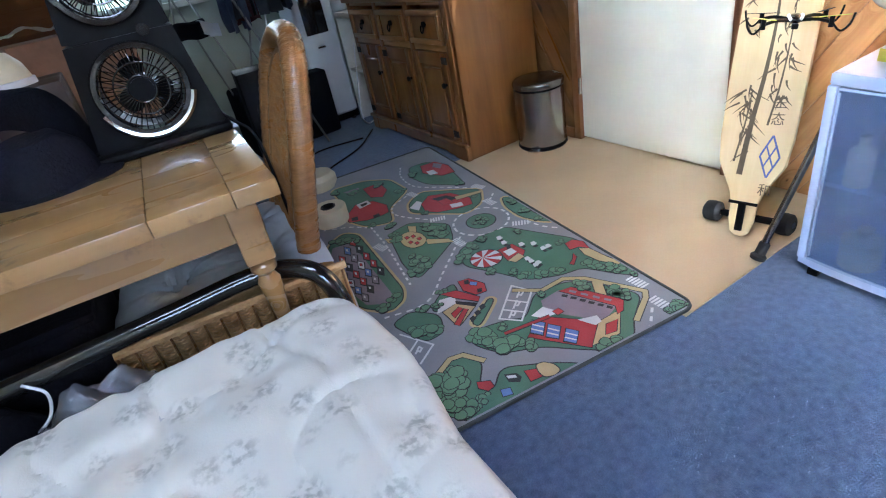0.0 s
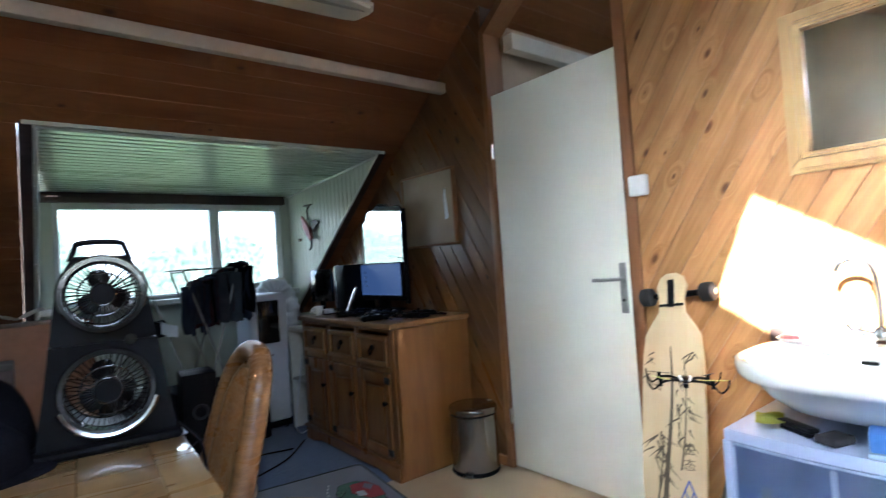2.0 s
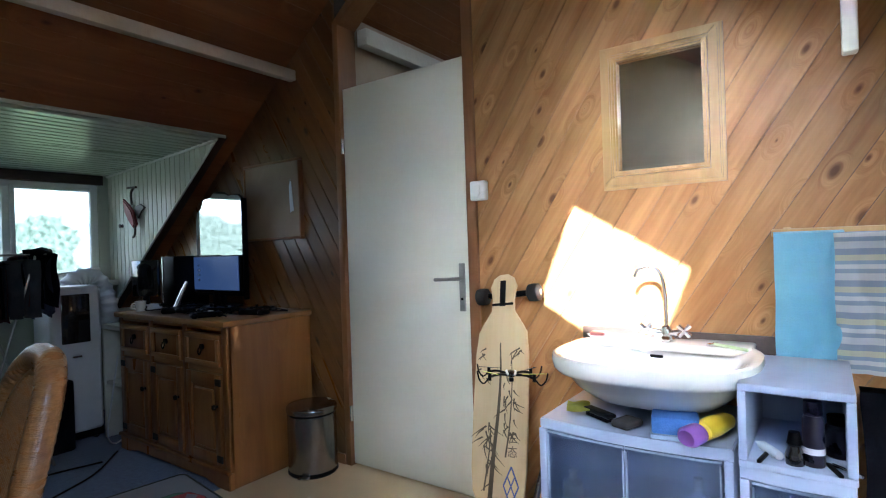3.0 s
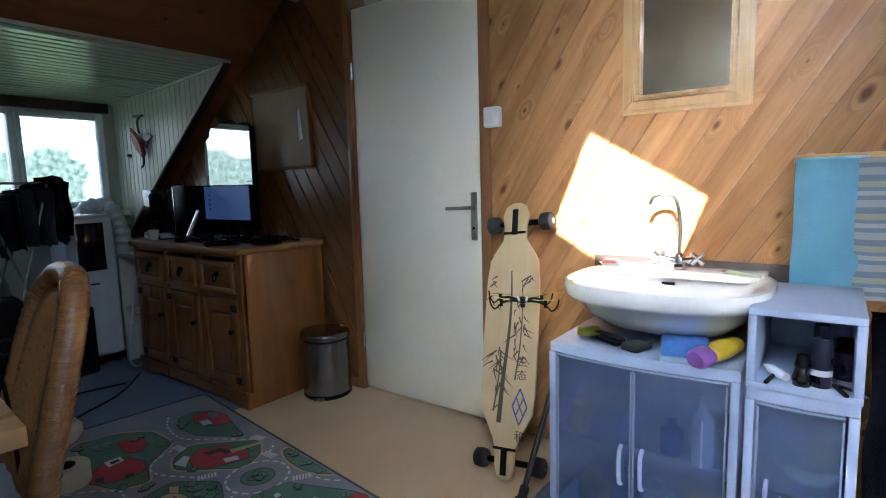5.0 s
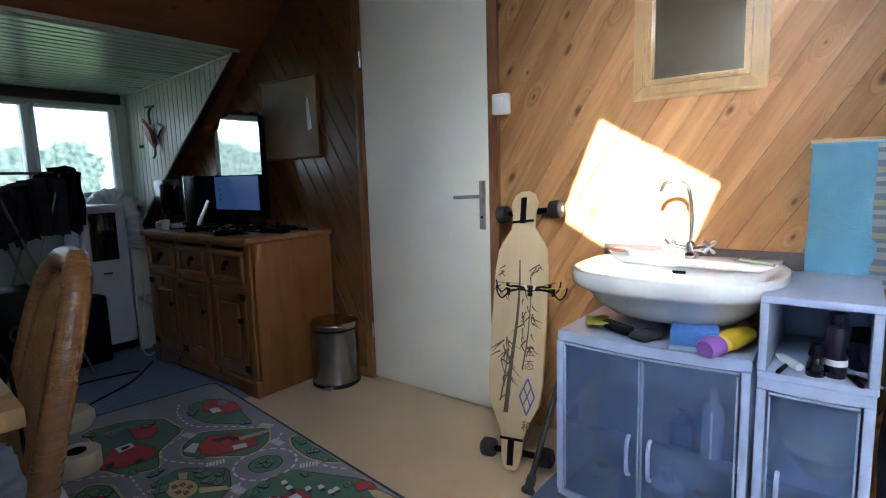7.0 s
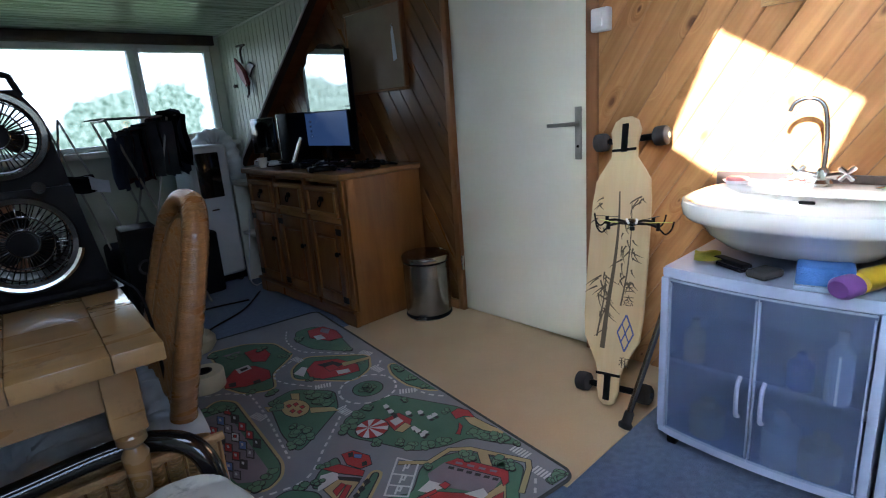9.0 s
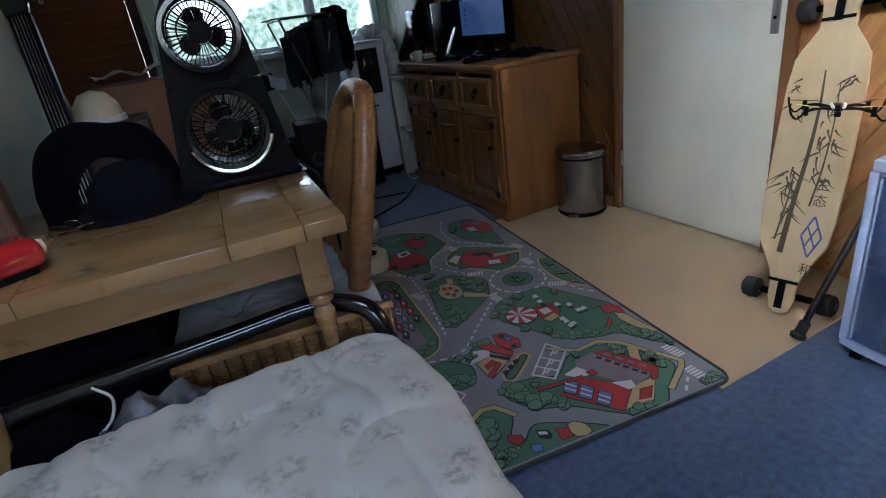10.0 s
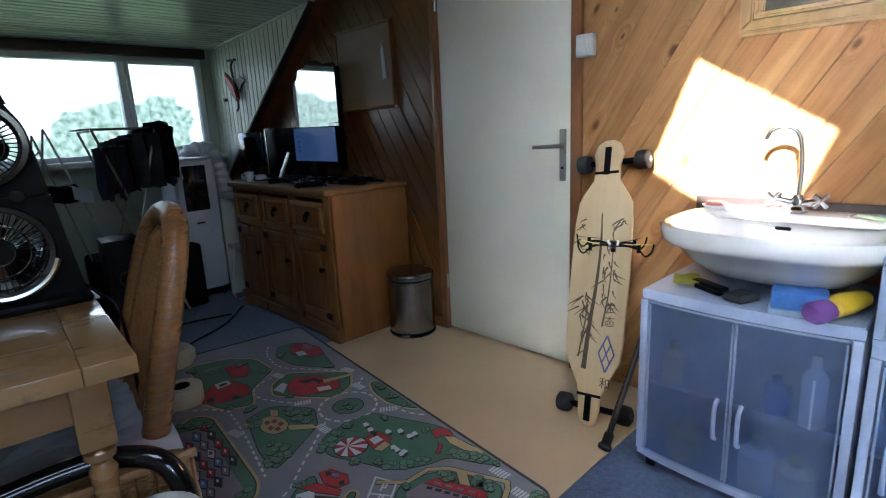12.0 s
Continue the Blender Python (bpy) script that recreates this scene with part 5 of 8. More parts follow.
patch("rug_dark", [(0.283, 1.247), (0.213, 1.228), (0.184, 1.163), (0.248, 1.156)], 4.6, False)
patch("rug_kerb", [(0.191, 1.182), (0.067, 1.149), (0.079, 1.129), (0.197, 1.146)], 4.7, False)
patch("rug_red", [(0.268, 1.199), (0.225, 1.197), (0.218, 1.145), (0.264, 1.142)], 4.9, False)
patch("rug_white", [(0.242, 1.129), (0.192, 1.109), (0.199, 1.074), (0.249, 1.090)], 4.8, False)
island([(0.037, 1.017), (0.000, 0.978), (0.019, 0.800), (-0.003, 0.680), (0.038, 0.723), (0.074, 0.811), (0.071, 0.930)], "rug_kerb")
for u, v, r in ((0.227, 1.583, 0.03), (0.103, 1.298, 0.025), (0.354, 1.452, 0.03), (0.557, 1.624, 0.035), (0.623, 1.693, 0.03), (0.533, 1.147, 0.03), (0.594, 1.211, 0.022), (0.360, 1.139, 0.018), (0.116, 1.119, 0.018), (0.033, 0.950, 0.028), (0.044, 0.841, 0.028), (0.034, 0.743, 0.02), (0.417, 1.597, 0.03)):
    bush(u, v, r, rnd)
# pond garden with crossing paths
island([(0.561, 1.073), (0.450, 1.106), (0.324, 0.972), (0.370, 0.840), (0.511, 0.731), (0.594, 0.676), (0.599, 0.816)], "")
patch("rug_kerb", [(0.469, 1.079), (0.442, 1.054), (0.474, 0.973), (0.492, 0.989)], 3.2, False)
patch("rug_kerb", [(0.587, 1.047), (0.526, 1.005), (0.537, 0.975), (0.586, 1.005)], 3.2, False)
patch("rug_kerb", [(0.454, 0.921), (0.381, 0.859), (0.376, 0.822), (0.463, 0.880)], 3.2, False)
patch("rug_kerb", [(0.518, 1.031), (0.482, 1.031), (0.449, 0.981), (0.449, 0.924), (0.477, 0.887), (0.521, 0.890), (0.543, 0.934), (0.542, 0.989)], 3.8, True)
patch("rug_red", [(0.517, 0.997), (0.505, 1.001), (0.502, 0.982), (0.516, 0.975)], 4.6, False)
patch("rug_red", [(0.492, 0.989), (0.479, 0.994), (0.477, 0.975), (0.491, 0.967)], 4.6, False)
patch("rug_red", [(0.480, 0.953), (0.467, 0.957), (0.465, 0.938), (0.478, 0.932)], 4.6, False)
patch("rug_red", [(0.520, 0.950), (0.507, 0.955), (0.505, 0.937), (0.517, 0.929)], 4.6, False)
patch("rug_red", [(0.501, 0.925), (0.489, 0.930), (0.487, 0.912), (0.500, 0.905)], 4.6, False)
for u, v, r in ((0.401, 0.960, 0.04), (0.389, 0.907, 0.035), (0.412, 1.015, 0.03), (0.547, 1.017, 0.035), (0.546, 1.059, 0.025), (0.539, 0.791, 0.04), (0.538, 0.736, 0.03), (0.582, 0.729, 0.03), (0.548, 0.834, 0.02), (0.358, 0.952, 0.022)):
    bush(u, v, r, rnd)
# town block with its yellow kerb
island([(0.792, 1.179), (0.719, 1.233), (0.668, 1.175), (0.663, 0.658), (0.688, 0.596), (0.744, 0.564), (0.818, 0.645), (0.880, 0.882), (0.844, 1.052)], "rug_kerb")
patch("rug_grey", [(0.792, 1.138), (0.712, 1.124), (0.704, 0.656), (0.737, 0.610), (0.801, 0.655), (0.849, 0.886), (0.830, 1.041)], 3.4, False)
patch("rug_dark", [(0.708, 1.179), (0.686, 1.142), (0.705, 1.073), (0.726, 1.109)], 5.4, False)
patch("rug_red", [(0.707, 1.170), (0.691, 1.142), (0.706, 1.085), (0.721, 1.113)], 5.8, False)
patch("rug_white", [(0.707, 1.148), (0.701, 1.139), (0.705, 1.118), (0.711, 1.128)], 6.1, False)
patch("rug_dark", [(0.749, 1.118), (0.727, 1.082), (0.744, 1.017), (0.765, 1.052)], 5.4, False)
patch("rug_blue", [(0.748, 1.109), (0.732, 1.083), (0.745, 1.029), (0.761, 1.055)], 5.8, False)
patch("rug_white", [(0.748, 1.089), (0.742, 1.080), (0.745, 1.060), (0.752, 1.069)], 6.1, False)
patch("rug_dark", [(0.788, 1.060), (0.766, 1.026), (0.782, 0.964), (0.803, 0.997)], 5.4, False)
patch("rug_red", [(0.787, 1.052), (0.771, 1.027), (0.783, 0.975), (0.798, 1.001)], 5.8, False)
patch("rug_white", [(0.786, 1.033), (0.781, 1.024), (0.784, 1.005), (0.790, 1.014)], 6.1, False)
patch("rug_dark", [(0.824, 1.006), (0.803, 0.973), (0.817, 0.913), (0.839, 0.946)], 5.4, False)
patch("rug_blue", [(0.824, 0.998), (0.808, 0.974), (0.819, 0.925), (0.835, 0.949)], 5.8, False)
patch("rug_white", [(0.823, 0.979), (0.817, 0.971), (0.821, 0.953), (0.826, 0.962)], 6.1, False)
patch("rug_dark", [(0.702, 1.095), (0.681, 1.058), (0.699, 0.994), (0.720, 1.029)], 5.4, False)
patch("rug_dark", [(0.702, 1.086), (0.686, 1.060), (0.701, 1.007), (0.716, 1.032)], 5.8, False)
patch("rug_white", [(0.701, 1.066), (0.695, 1.057), (0.700, 1.037), (0.706, 1.046)], 6.1, False)
patch("rug_dark", [(0.742, 1.038), (0.721, 1.004), (0.737, 0.942), (0.759, 0.976)], 5.4, False)
patch("rug_grey", [(0.742, 1.030), (0.726, 1.004), (0.739, 0.954), (0.754, 0.978)], 5.8, False)
patch("rug_white", [(0.741, 1.010), (0.735, 1.002), (0.739, 0.983), (0.745, 0.992)], 6.1, False)
patch("rug_dark", [(0.780, 0.984), (0.760, 0.951), (0.775, 0.892), (0.795, 0.925)], 5.4, False)
patch("rug_dark", [(0.780, 0.976), (0.765, 0.952), (0.776, 0.904), (0.791, 0.928)], 5.8, False)
patch("rug_white", [(0.779, 0.958), (0.773, 0.949), (0.777, 0.932), (0.782, 0.940)], 6.1, False)
patch("rug_dark", [(0.816, 0.933), (0.796, 0.902), (0.810, 0.845), (0.830, 0.876)], 5.4, False)
patch("rug_grey", [(0.815, 0.925), (0.800, 0.902), (0.811, 0.856), (0.826, 0.879)], 5.8, False)
patch("rug_white", [(0.815, 0.908), (0.809, 0.900), (0.813, 0.883), (0.818, 0.891)], 6.1, False)
patch("rug_dark", [(0.697, 1.015), (0.676, 0.981), (0.694, 0.921), (0.715, 0.953)], 5.4, False)
patch("rug_red", [(0.697, 1.007), (0.681, 0.981), (0.695, 0.932), (0.710, 0.956)], 5.8, False)
patch("rug_white", [(0.696, 0.988), (0.691, 0.979), (0.695, 0.961), (0.701, 0.970)], 6.1, False)
patch("rug_dark", [(0.736, 0.962), (0.715, 0.929), (0.732, 0.872), (0.752, 0.902)], 5.4, False)
patch("rug_white", [(0.736, 0.954), (0.720, 0.930), (0.733, 0.883), (0.748, 0.906)], 5.8, False)
patch("rug_red", [(0.734, 0.936), (0.729, 0.928), (0.734, 0.910), (0.739, 0.919)], 6.1, False)
patch("rug_dark", [(0.773, 0.912), (0.754, 0.881), (0.768, 0.825), (0.788, 0.856)], 5.4, False)
patch("rug_red", [(0.773, 0.904), (0.758, 0.881), (0.769, 0.836), (0.784, 0.858)], 5.8, False)
patch("rug_white", [(0.772, 0.887), (0.766, 0.879), (0.770, 0.862), (0.775, 0.870)], 6.1, False)
patch("rug_dark", [(0.808, 0.864), (0.789, 0.834), (0.802, 0.781), (0.822, 0.809)], 5.4, False)
patch("rug_white", [(0.808, 0.856), (0.793, 0.835), (0.803, 0.791), (0.818, 0.812)], 5.8, False)
patch("rug_red", [(0.807, 0.840), (0.802, 0.832), (0.804, 0.816), (0.810, 0.824)], 6.1, False)
patch("rug_dark", [(0.692, 0.940), (0.672, 0.907), (0.689, 0.851), (0.710, 0.881)], 5.4, False)
patch("rug_red", [(0.691, 0.933), (0.677, 0.908), (0.690, 0.862), (0.705, 0.884)], 5.8, False)
patch("rug_white", [(0.691, 0.915), (0.686, 0.906), (0.691, 0.889), (0.696, 0.897)], 6.1, False)
patch("rug_dark", [(0.731, 0.891), (0.710, 0.859), (0.726, 0.805), (0.746, 0.834)], 5.4, False)
patch("rug_blue", [(0.730, 0.883), (0.715, 0.859), (0.727, 0.815), (0.742, 0.837)], 5.8, False)
patch("rug_white", [(0.729, 0.866), (0.724, 0.858), (0.728, 0.842), (0.733, 0.849)], 6.1, False)
patch("rug_dark", [(0.767, 0.843), (0.746, 0.813), (0.762, 0.761), (0.781, 0.789)], 5.4, False)
patch("rug_red", [(0.766, 0.836), (0.751, 0.813), (0.763, 0.771), (0.777, 0.792)], 5.8, False)
patch("rug_white", [(0.766, 0.819), (0.759, 0.812), (0.763, 0.796), (0.768, 0.804)], 6.1, False)
patch("rug_dark", [(0.801, 0.798), (0.782, 0.769), (0.795, 0.719), (0.814, 0.747)], 5.4, False)
patch("rug_blue", [(0.800, 0.791), (0.786, 0.769), (0.796, 0.729), (0.810, 0.749)], 5.8, False)
patch("rug_white", [(0.800, 0.775), (0.794, 0.768), (0.797, 0.753), (0.803, 0.760)], 6.1, False)
patch("rug_dark", [(0.687, 0.869), (0.668, 0.838), (0.685, 0.785), (0.704, 0.814)], 5.4, False)
patch("rug_dark", [(0.687, 0.862), (0.673, 0.839), (0.686, 0.795), (0.700, 0.817)], 5.8, False)
patch("rug_white", [(0.687, 0.845), (0.682, 0.837), (0.686, 0.821), (0.691, 0.829)], 6.1, False)
patch("rug_dark", [(0.725, 0.823), (0.705, 0.792), (0.721, 0.741), (0.740, 0.769)], 5.4, False)
patch("rug_grey", [(0.724, 0.816), (0.710, 0.793), (0.722, 0.751), (0.736, 0.772)], 5.8, False)
patch("rug_white", [(0.723, 0.799), (0.718, 0.792), (0.723, 0.776), (0.728, 0.784)], 6.1, False)
patch("rug_dark", [(0.760, 0.778), (0.741, 0.749), (0.756, 0.700), (0.774, 0.727)], 5.4, False)
patch("rug_dark", [(0.760, 0.771), (0.745, 0.750), (0.757, 0.710), (0.770, 0.730)], 5.8, False)
patch("rug_white", [(0.759, 0.756), (0.753, 0.749), (0.757, 0.734), (0.762, 0.741)], 6.1, False)
patch("rug_dark", [(0.794, 0.736), (0.775, 0.708), (0.788, 0.661), (0.807, 0.687)], 5.4, False)
patch("rug_grey", [(0.793, 0.729), (0.780, 0.708), (0.789, 0.670), (0.803, 0.690)], 5.8, False)
patch("rug_white", [(0.792, 0.714), (0.788, 0.707), (0.790, 0.693), (0.796, 0.700)], 6.1, False)
for u, v, r in ((0.728, 1.161, 0.04), (0.767, 1.177, 0.03), (0.705, 0.629, 0.03), (0.763, 0.597, 0.03), (0.693, 1.128, 0.022)):
    bush(u, v, r, rnd)
# fairground with the striped tent
island([(0.398, 0.746), (0.276, 0.782), (0.167, 0.782), (0.129, 0.712), (0.022, 0.523), (0.029, 0.423), (0.010, 0.311), (0.008, 0.203), (0.056, 0.256), (0.118, 0.359), (0.196, 0.369), (0.297, 0.418), (0.349, 0.516), (0.424, 0.639)], "")
patch("rug_red", [(0.278, 0.648), (0.216, 0.649), (0.204, 0.580), (0.231, 0.551), (0.286, 0.561)], 4, False)
patch("rug_white", [(0.268, 0.626), (0.233, 0.628), (0.231, 0.592), (0.269, 0.585)], 4.4, False)
patch("rug_kerb", [(0.233, 0.579), (0.227, 0.547), (0.271, 0.535), (0.286, 0.561)], 4.3, False)
patch("rug_dark", [(0.241, 0.650), (0.221, 0.654), (0.233, 0.628), (0.249, 0.628)], 4.6, False)
patch("rug_red", [(0.070, 0.519), (0.036, 0.523), (0.015, 0.487), (0.028, 0.437), (0.047, 0.469), (0.082, 0.474)], 4, False)
patch("rug_red", [(0.089, 0.447), (0.093, 0.424), (0.131, 0.389), (0.138, 0.402), (0.114, 0.418)], 4, False)
patch("rug_kerb", [(0.054, 0.461), (0.028, 0.437), (0.019, 0.357), (0.004, 0.299), (0.022, 0.297), (0.054, 0.356), (0.064, 0.417)], 3.6, False)
patch("rug_white", [(0.234, 0.734), (0.218, 0.735), (0.217, 0.714), (0.230, 0.707), (0.240, 0.713)], 4.6, False)
patch("rug_dark", [(0.228, 0.713), (0.222, 0.695), (0.236, 0.689), (0.242, 0.702)], 4.4, False)
patch("rug_white", [(0.239, 0.692), (0.223, 0.693), (0.221, 0.673), (0.234, 0.666), (0.244, 0.672)], 4.6, False)
patch("rug_dark", [(0.232, 0.672), (0.226, 0.654), (0.240, 0.649), (0.245, 0.661)], 4.4, False)
patch("rug_white", [(0.231, 0.518), (0.217, 0.518), (0.216, 0.500), (0.228, 0.495), (0.237, 0.500)], 4.6, False)
patch("rug_dark", [(0.226, 0.500), (0.219, 0.485), (0.232, 0.480), (0.238, 0.491)], 4.4, False)
patch("rug_white", [(0.232, 0.487), (0.218, 0.487), (0.217, 0.470), (0.228, 0.464), (0.238, 0.469)], 4.6, False)
patch("rug_dark", [(0.227, 0.469), (0.221, 0.454), (0.234, 0.450), (0.239, 0.461)], 4.4, False)
patch("rug_white", [(0.233, 0.539), (0.218, 0.539), (0.217, 0.522), (0.229, 0.516), (0.239, 0.521)], 4.6, False)
patch("rug_dark", [(0.228, 0.521), (0.222, 0.506), (0.235, 0.501), (0.240, 0.512)], 4.4, False)
patch("rug_white", [(0.130, 0.560), (0.115, 0.560), (0.113, 0.542), (0.126, 0.536), (0.136, 0.541)], 4.6, False)
patch("rug_dark", [(0.124, 0.541), (0.119, 0.525), (0.133, 0.521), (0.138, 0.532)], 4.4, False)
patch("rug_white", [(0.152, 0.560), (0.136, 0.559), (0.135, 0.540), (0.148, 0.536), (0.158, 0.541)], 4.6, False)
patch("rug_dark", [(0.146, 0.541), (0.140, 0.524), (0.154, 0.520), (0.159, 0.532)], 4.4, False)
patch("rug_white", [(0.219, 0.493), (0.204, 0.492), (0.202, 0.475), (0.214, 0.471), (0.224, 0.476)], 4.6, False)
patch("rug_dark", [(0.212, 0.476), (0.207, 0.460), (0.220, 0.456), (0.225, 0.467)], 4.4, False)
patch("rug_white", [(0.195, 0.637), (0.180, 0.637), (0.179, 0.617), (0.191, 0.611), (0.202, 0.617)], 4.6, False)
patch("rug_dark", [(0.190, 0.617), (0.183, 0.600), (0.197, 0.595), (0.202, 0.607)], 4.4, False)
patch("rug_white", [(0.159, 0.611), (0.144, 0.611), (0.143, 0.592), (0.156, 0.585), (0.166, 0.591)], 4.6, False)
patch("rug_dark", [(0.154, 0.591), (0.148, 0.574), (0.162, 0.569), (0.168, 0.581)], 4.4, False)
for u, v, r in ((0.389, 0.709, 0.035), (0.420, 0.682, 0.03), (0.332, 0.747, 0.03), (0.288, 0.762, 0.025), (0.365, 0.543, 0.022), (0.315, 0.492, 0.02), (0.285, 0.442, 0.028), (0.240, 0.413, 0.028), (0.187, 0.397, 0.026), (0.082, 0.363, 0.03), (0.067, 0.332, 0.03), (0.051, 0.299, 0.026), (0.037, 0.263, 0.024), (0.024, 0.223, 0.016), (0.079, 0.541, 0.018), (0.156, 0.714, 0.02)):
    bush(u, v, r, rnd)
tent(0.339, 0.629, 0.058)
# petrol station and fire engine
island([(0.768, 0.495), (0.691, 0.520), (0.619, 0.441), (0.648, 0.354), (0.708, 0.349), (0.733, 0.403)], "")
island([(0.591, 0.524), (0.540, 0.560), (0.507, 0.565), (0.517, 0.511), (0.609, 0.457), (0.631, 0.475)], "")
island([(0.544, 0.311), (0.441, 0.399), (0.453, 0.414), (0.491, 0.384), (0.557, 0.338)], "rug_kerb")
patch("rug_red", [(0.488, 0.566), (0.451, 0.558), (0.423, 0.497), (0.438, 0.455), (0.475, 0.459), (0.498, 0.507)], 4, False)
patch("rug_dark", [(0.470, 0.557), (0.454, 0.552), (0.464, 0.529), (0.479, 0.535)], 4.5, False)
patch("rug_dark", [(0.458, 0.483), (0.442, 0.480), (0.451, 0.460), (0.467, 0.464)], 4.5, False)
patch("rug_blue", [(0.456, 0.538), (0.439, 0.518), (0.450, 0.504), (0.465, 0.523)], 4.6, False)
patch("rug_white", [(0.588, 0.512), (0.535, 0.500), (0.550, 0.459), (0.624, 0.450)], 4.2, False)
patch("rug_red", [(0.569, 0.539), (0.519, 0.524), (0.472, 0.440), (0.487, 0.422), (0.538, 0.486)], 4.3, False)
patch("rug_kerb", [(0.606, 0.445), (0.550, 0.459), (0.509, 0.405), (0.587, 0.354), (0.599, 0.368)], 4.0, False)
patch("rug_red", [(0.587, 0.420), (0.552, 0.436), (0.546, 0.421), (0.590, 0.393)], 4.5, False)
patch("rug_red", [(0.603, 0.367), (0.542, 0.418), (0.534, 0.406), (0.594, 0.351)], 4.5, False)
patch("rug_dark", [(0.548, 0.473), (0.493, 0.416), (0.509, 0.405), (0.552, 0.455)], 4.4, False)
patch("rug_dark", [(0.552, 0.362), (0.535, 0.368), (0.534, 0.349), (0.555, 0.342)], 4.6, False)
patch("rug_dark", [(0.526, 0.379), (0.509, 0.385), (0.508, 0.365), (0.529, 0.358)], 4.6, False)
patch("rug_dark", [(0.499, 0.397), (0.481, 0.402), (0.481, 0.382), (0.503, 0.375)], 4.6, False)
for u, v, r in ((0.692, 0.398, 0.04), (0.660, 0.380, 0.03), (0.712, 0.409, 0.03), (0.649, 0.506, 0.028), (0.556, 0.551, 0.022), (0.605, 0.493, 0.02)):
    bush(u, v, r, rnd)
# large red school, its roof, windows and garden
island([(0.323, 0.341), (0.215, 0.329), (0.162, 0.289), (0.079, 0.133), (0.180, 0.056), (0.221, 0.006), (0.298, -0.010), (0.369, 0.049), (0.447, 0.124), (0.550, 0.166), (0.597, 0.242), (0.593, 0.292), (0.538, 0.297), (0.462, 0.281), (0.412, 0.253)], "")
band([(0.367, 0.400), (0.296, 0.339), (0.208, 0.348), (0.154, 0.306), (0.059, 0.136), (0.081, 0.111), (0.172, 0.050)], 0.016)
band([(0.138, 0.262), (0.171, 0.202)], 0.03)
patch("rug_grey", [(0.330, 0.296), (0.257, 0.305), (0.166, 0.134), (0.247, 0.102), (0.351, 0.250)], 4.4, False)
patch("rug_red", [(0.258, 0.302), (0.216, 0.293), (0.137, 0.143), (0.171, 0.106), (0.194, 0.102), (0.174, 0.136)], 4.8, False)
patch("rug_red", [(0.378, 0.235), (0.251, 0.105), (0.342, 0.036), (0.457, 0.178)], 4.2, False)
patch("rug_white", [(0.395, 0.253), (0.344, 0.267), (0.315, 0.211), (0.375, 0.223)], 4.6, False)
patch("rug_white", [(0.300, 0.153), (0.244, 0.134), (0.251, 0.105), (0.275, 0.102)], 4.6, False)
patch("rug_kerb", [(0.259, 0.108), (0.175, 0.114), (0.247, 0.035), (0.335, 0.041)], 4.5, False)
patch("rug_red", [(0.249, 0.087), (0.210, 0.085), (0.247, 0.048), (0.279, 0.053)], 5, False)
patch("rug_dark", [(0.403, 0.237), (0.379, 0.199), (0.419, 0.154), (0.445, 0.188)], 4.7, False)
patch("rug_blue", [(0.403, 0.233), (0.383, 0.200), (0.418, 0.160), (0.440, 0.190)], 5.0, False)
patch("rug_white", [(0.414, 0.219), (0.394, 0.188), (0.398, 0.184), (0.418, 0.215)], 5.4, False)
patch("rug_white", [(0.428, 0.204), (0.407, 0.173), (0.411, 0.169), (0.431, 0.200)], 5.4, False)
patch("rug_dark", [(0.377, 0.193), (0.353, 0.158), (0.393, 0.115), (0.419, 0.146)], 4.7, False)
patch("rug_blue", [(0.378, 0.189), (0.357, 0.158), (0.392, 0.120), (0.414, 0.148)], 5.0, False)
patch("rug_white", [(0.388, 0.177), (0.369, 0.146), (0.373, 0.143), (0.392, 0.173)], 5.4, False)
patch("rug_white", [(0.401, 0.162), (0.382, 0.132), (0.386, 0.129), (0.405, 0.158)], 5.4, False)
patch("rug_dark", [(0.349, 0.145), (0.326, 0.110), (0.367, 0.070), (0.391, 0.101)], 4.7, False)
patch("rug_blue", [(0.349, 0.141), (0.329, 0.111), (0.365, 0.075), (0.385, 0.103)], 5.0, False)
patch("rug_white", [(0.360, 0.129), (0.341, 0.099), (0.345, 0.096), (0.364, 0.126)], 5.4, False)
patch("rug_white", [(0.373, 0.115), (0.355, 0.086), (0.358, 0.083), (0.377, 0.111)], 5.4, False)
patch("rug_dark", [(0.259, 0.281), (0.249, 0.265), (0.259, 0.258), (0.269, 0.274)], 5.3, False)
patch("rug_dark", [(0.245, 0.255), (0.234, 0.238), (0.244, 0.232), (0.255, 0.247)], 5.3, False)
patch("rug_dark", [(0.231, 0.227), (0.221, 0.212), (0.231, 0.205), (0.241, 0.220)], 5.3, False)
patch("rug_dark", [(0.218, 0.202), (0.208, 0.186), (0.218, 0.180), (0.228, 0.195)], 5.3, False)
patch("rug_dark", [(0.204, 0.175), (0.195, 0.161), (0.205, 0.154), (0.214, 0.170)], 5.3, False)
patch("rug_dark", [(0.192, 0.151), (0.182, 0.136), (0.192, 0.130), (0.201, 0.144)], 5.3, False)
patch("rug_grey", [(0.229, 0.284), (0.217, 0.264), (0.225, 0.258), (0.237, 0.278)], 5.3, False)
patch("rug_grey", [(0.210, 0.250), (0.198, 0.230), (0.206, 0.224), (0.218, 0.244)], 5.3, False)
patch("rug_grey", [(0.191, 0.216), (0.181, 0.197), (0.189, 0.191), (0.199, 0.210)], 5.3, False)
patch("rug_grey", [(0.174, 0.184), (0.162, 0.165), (0.170, 0.160), (0.182, 0.178)], 5.3, False)
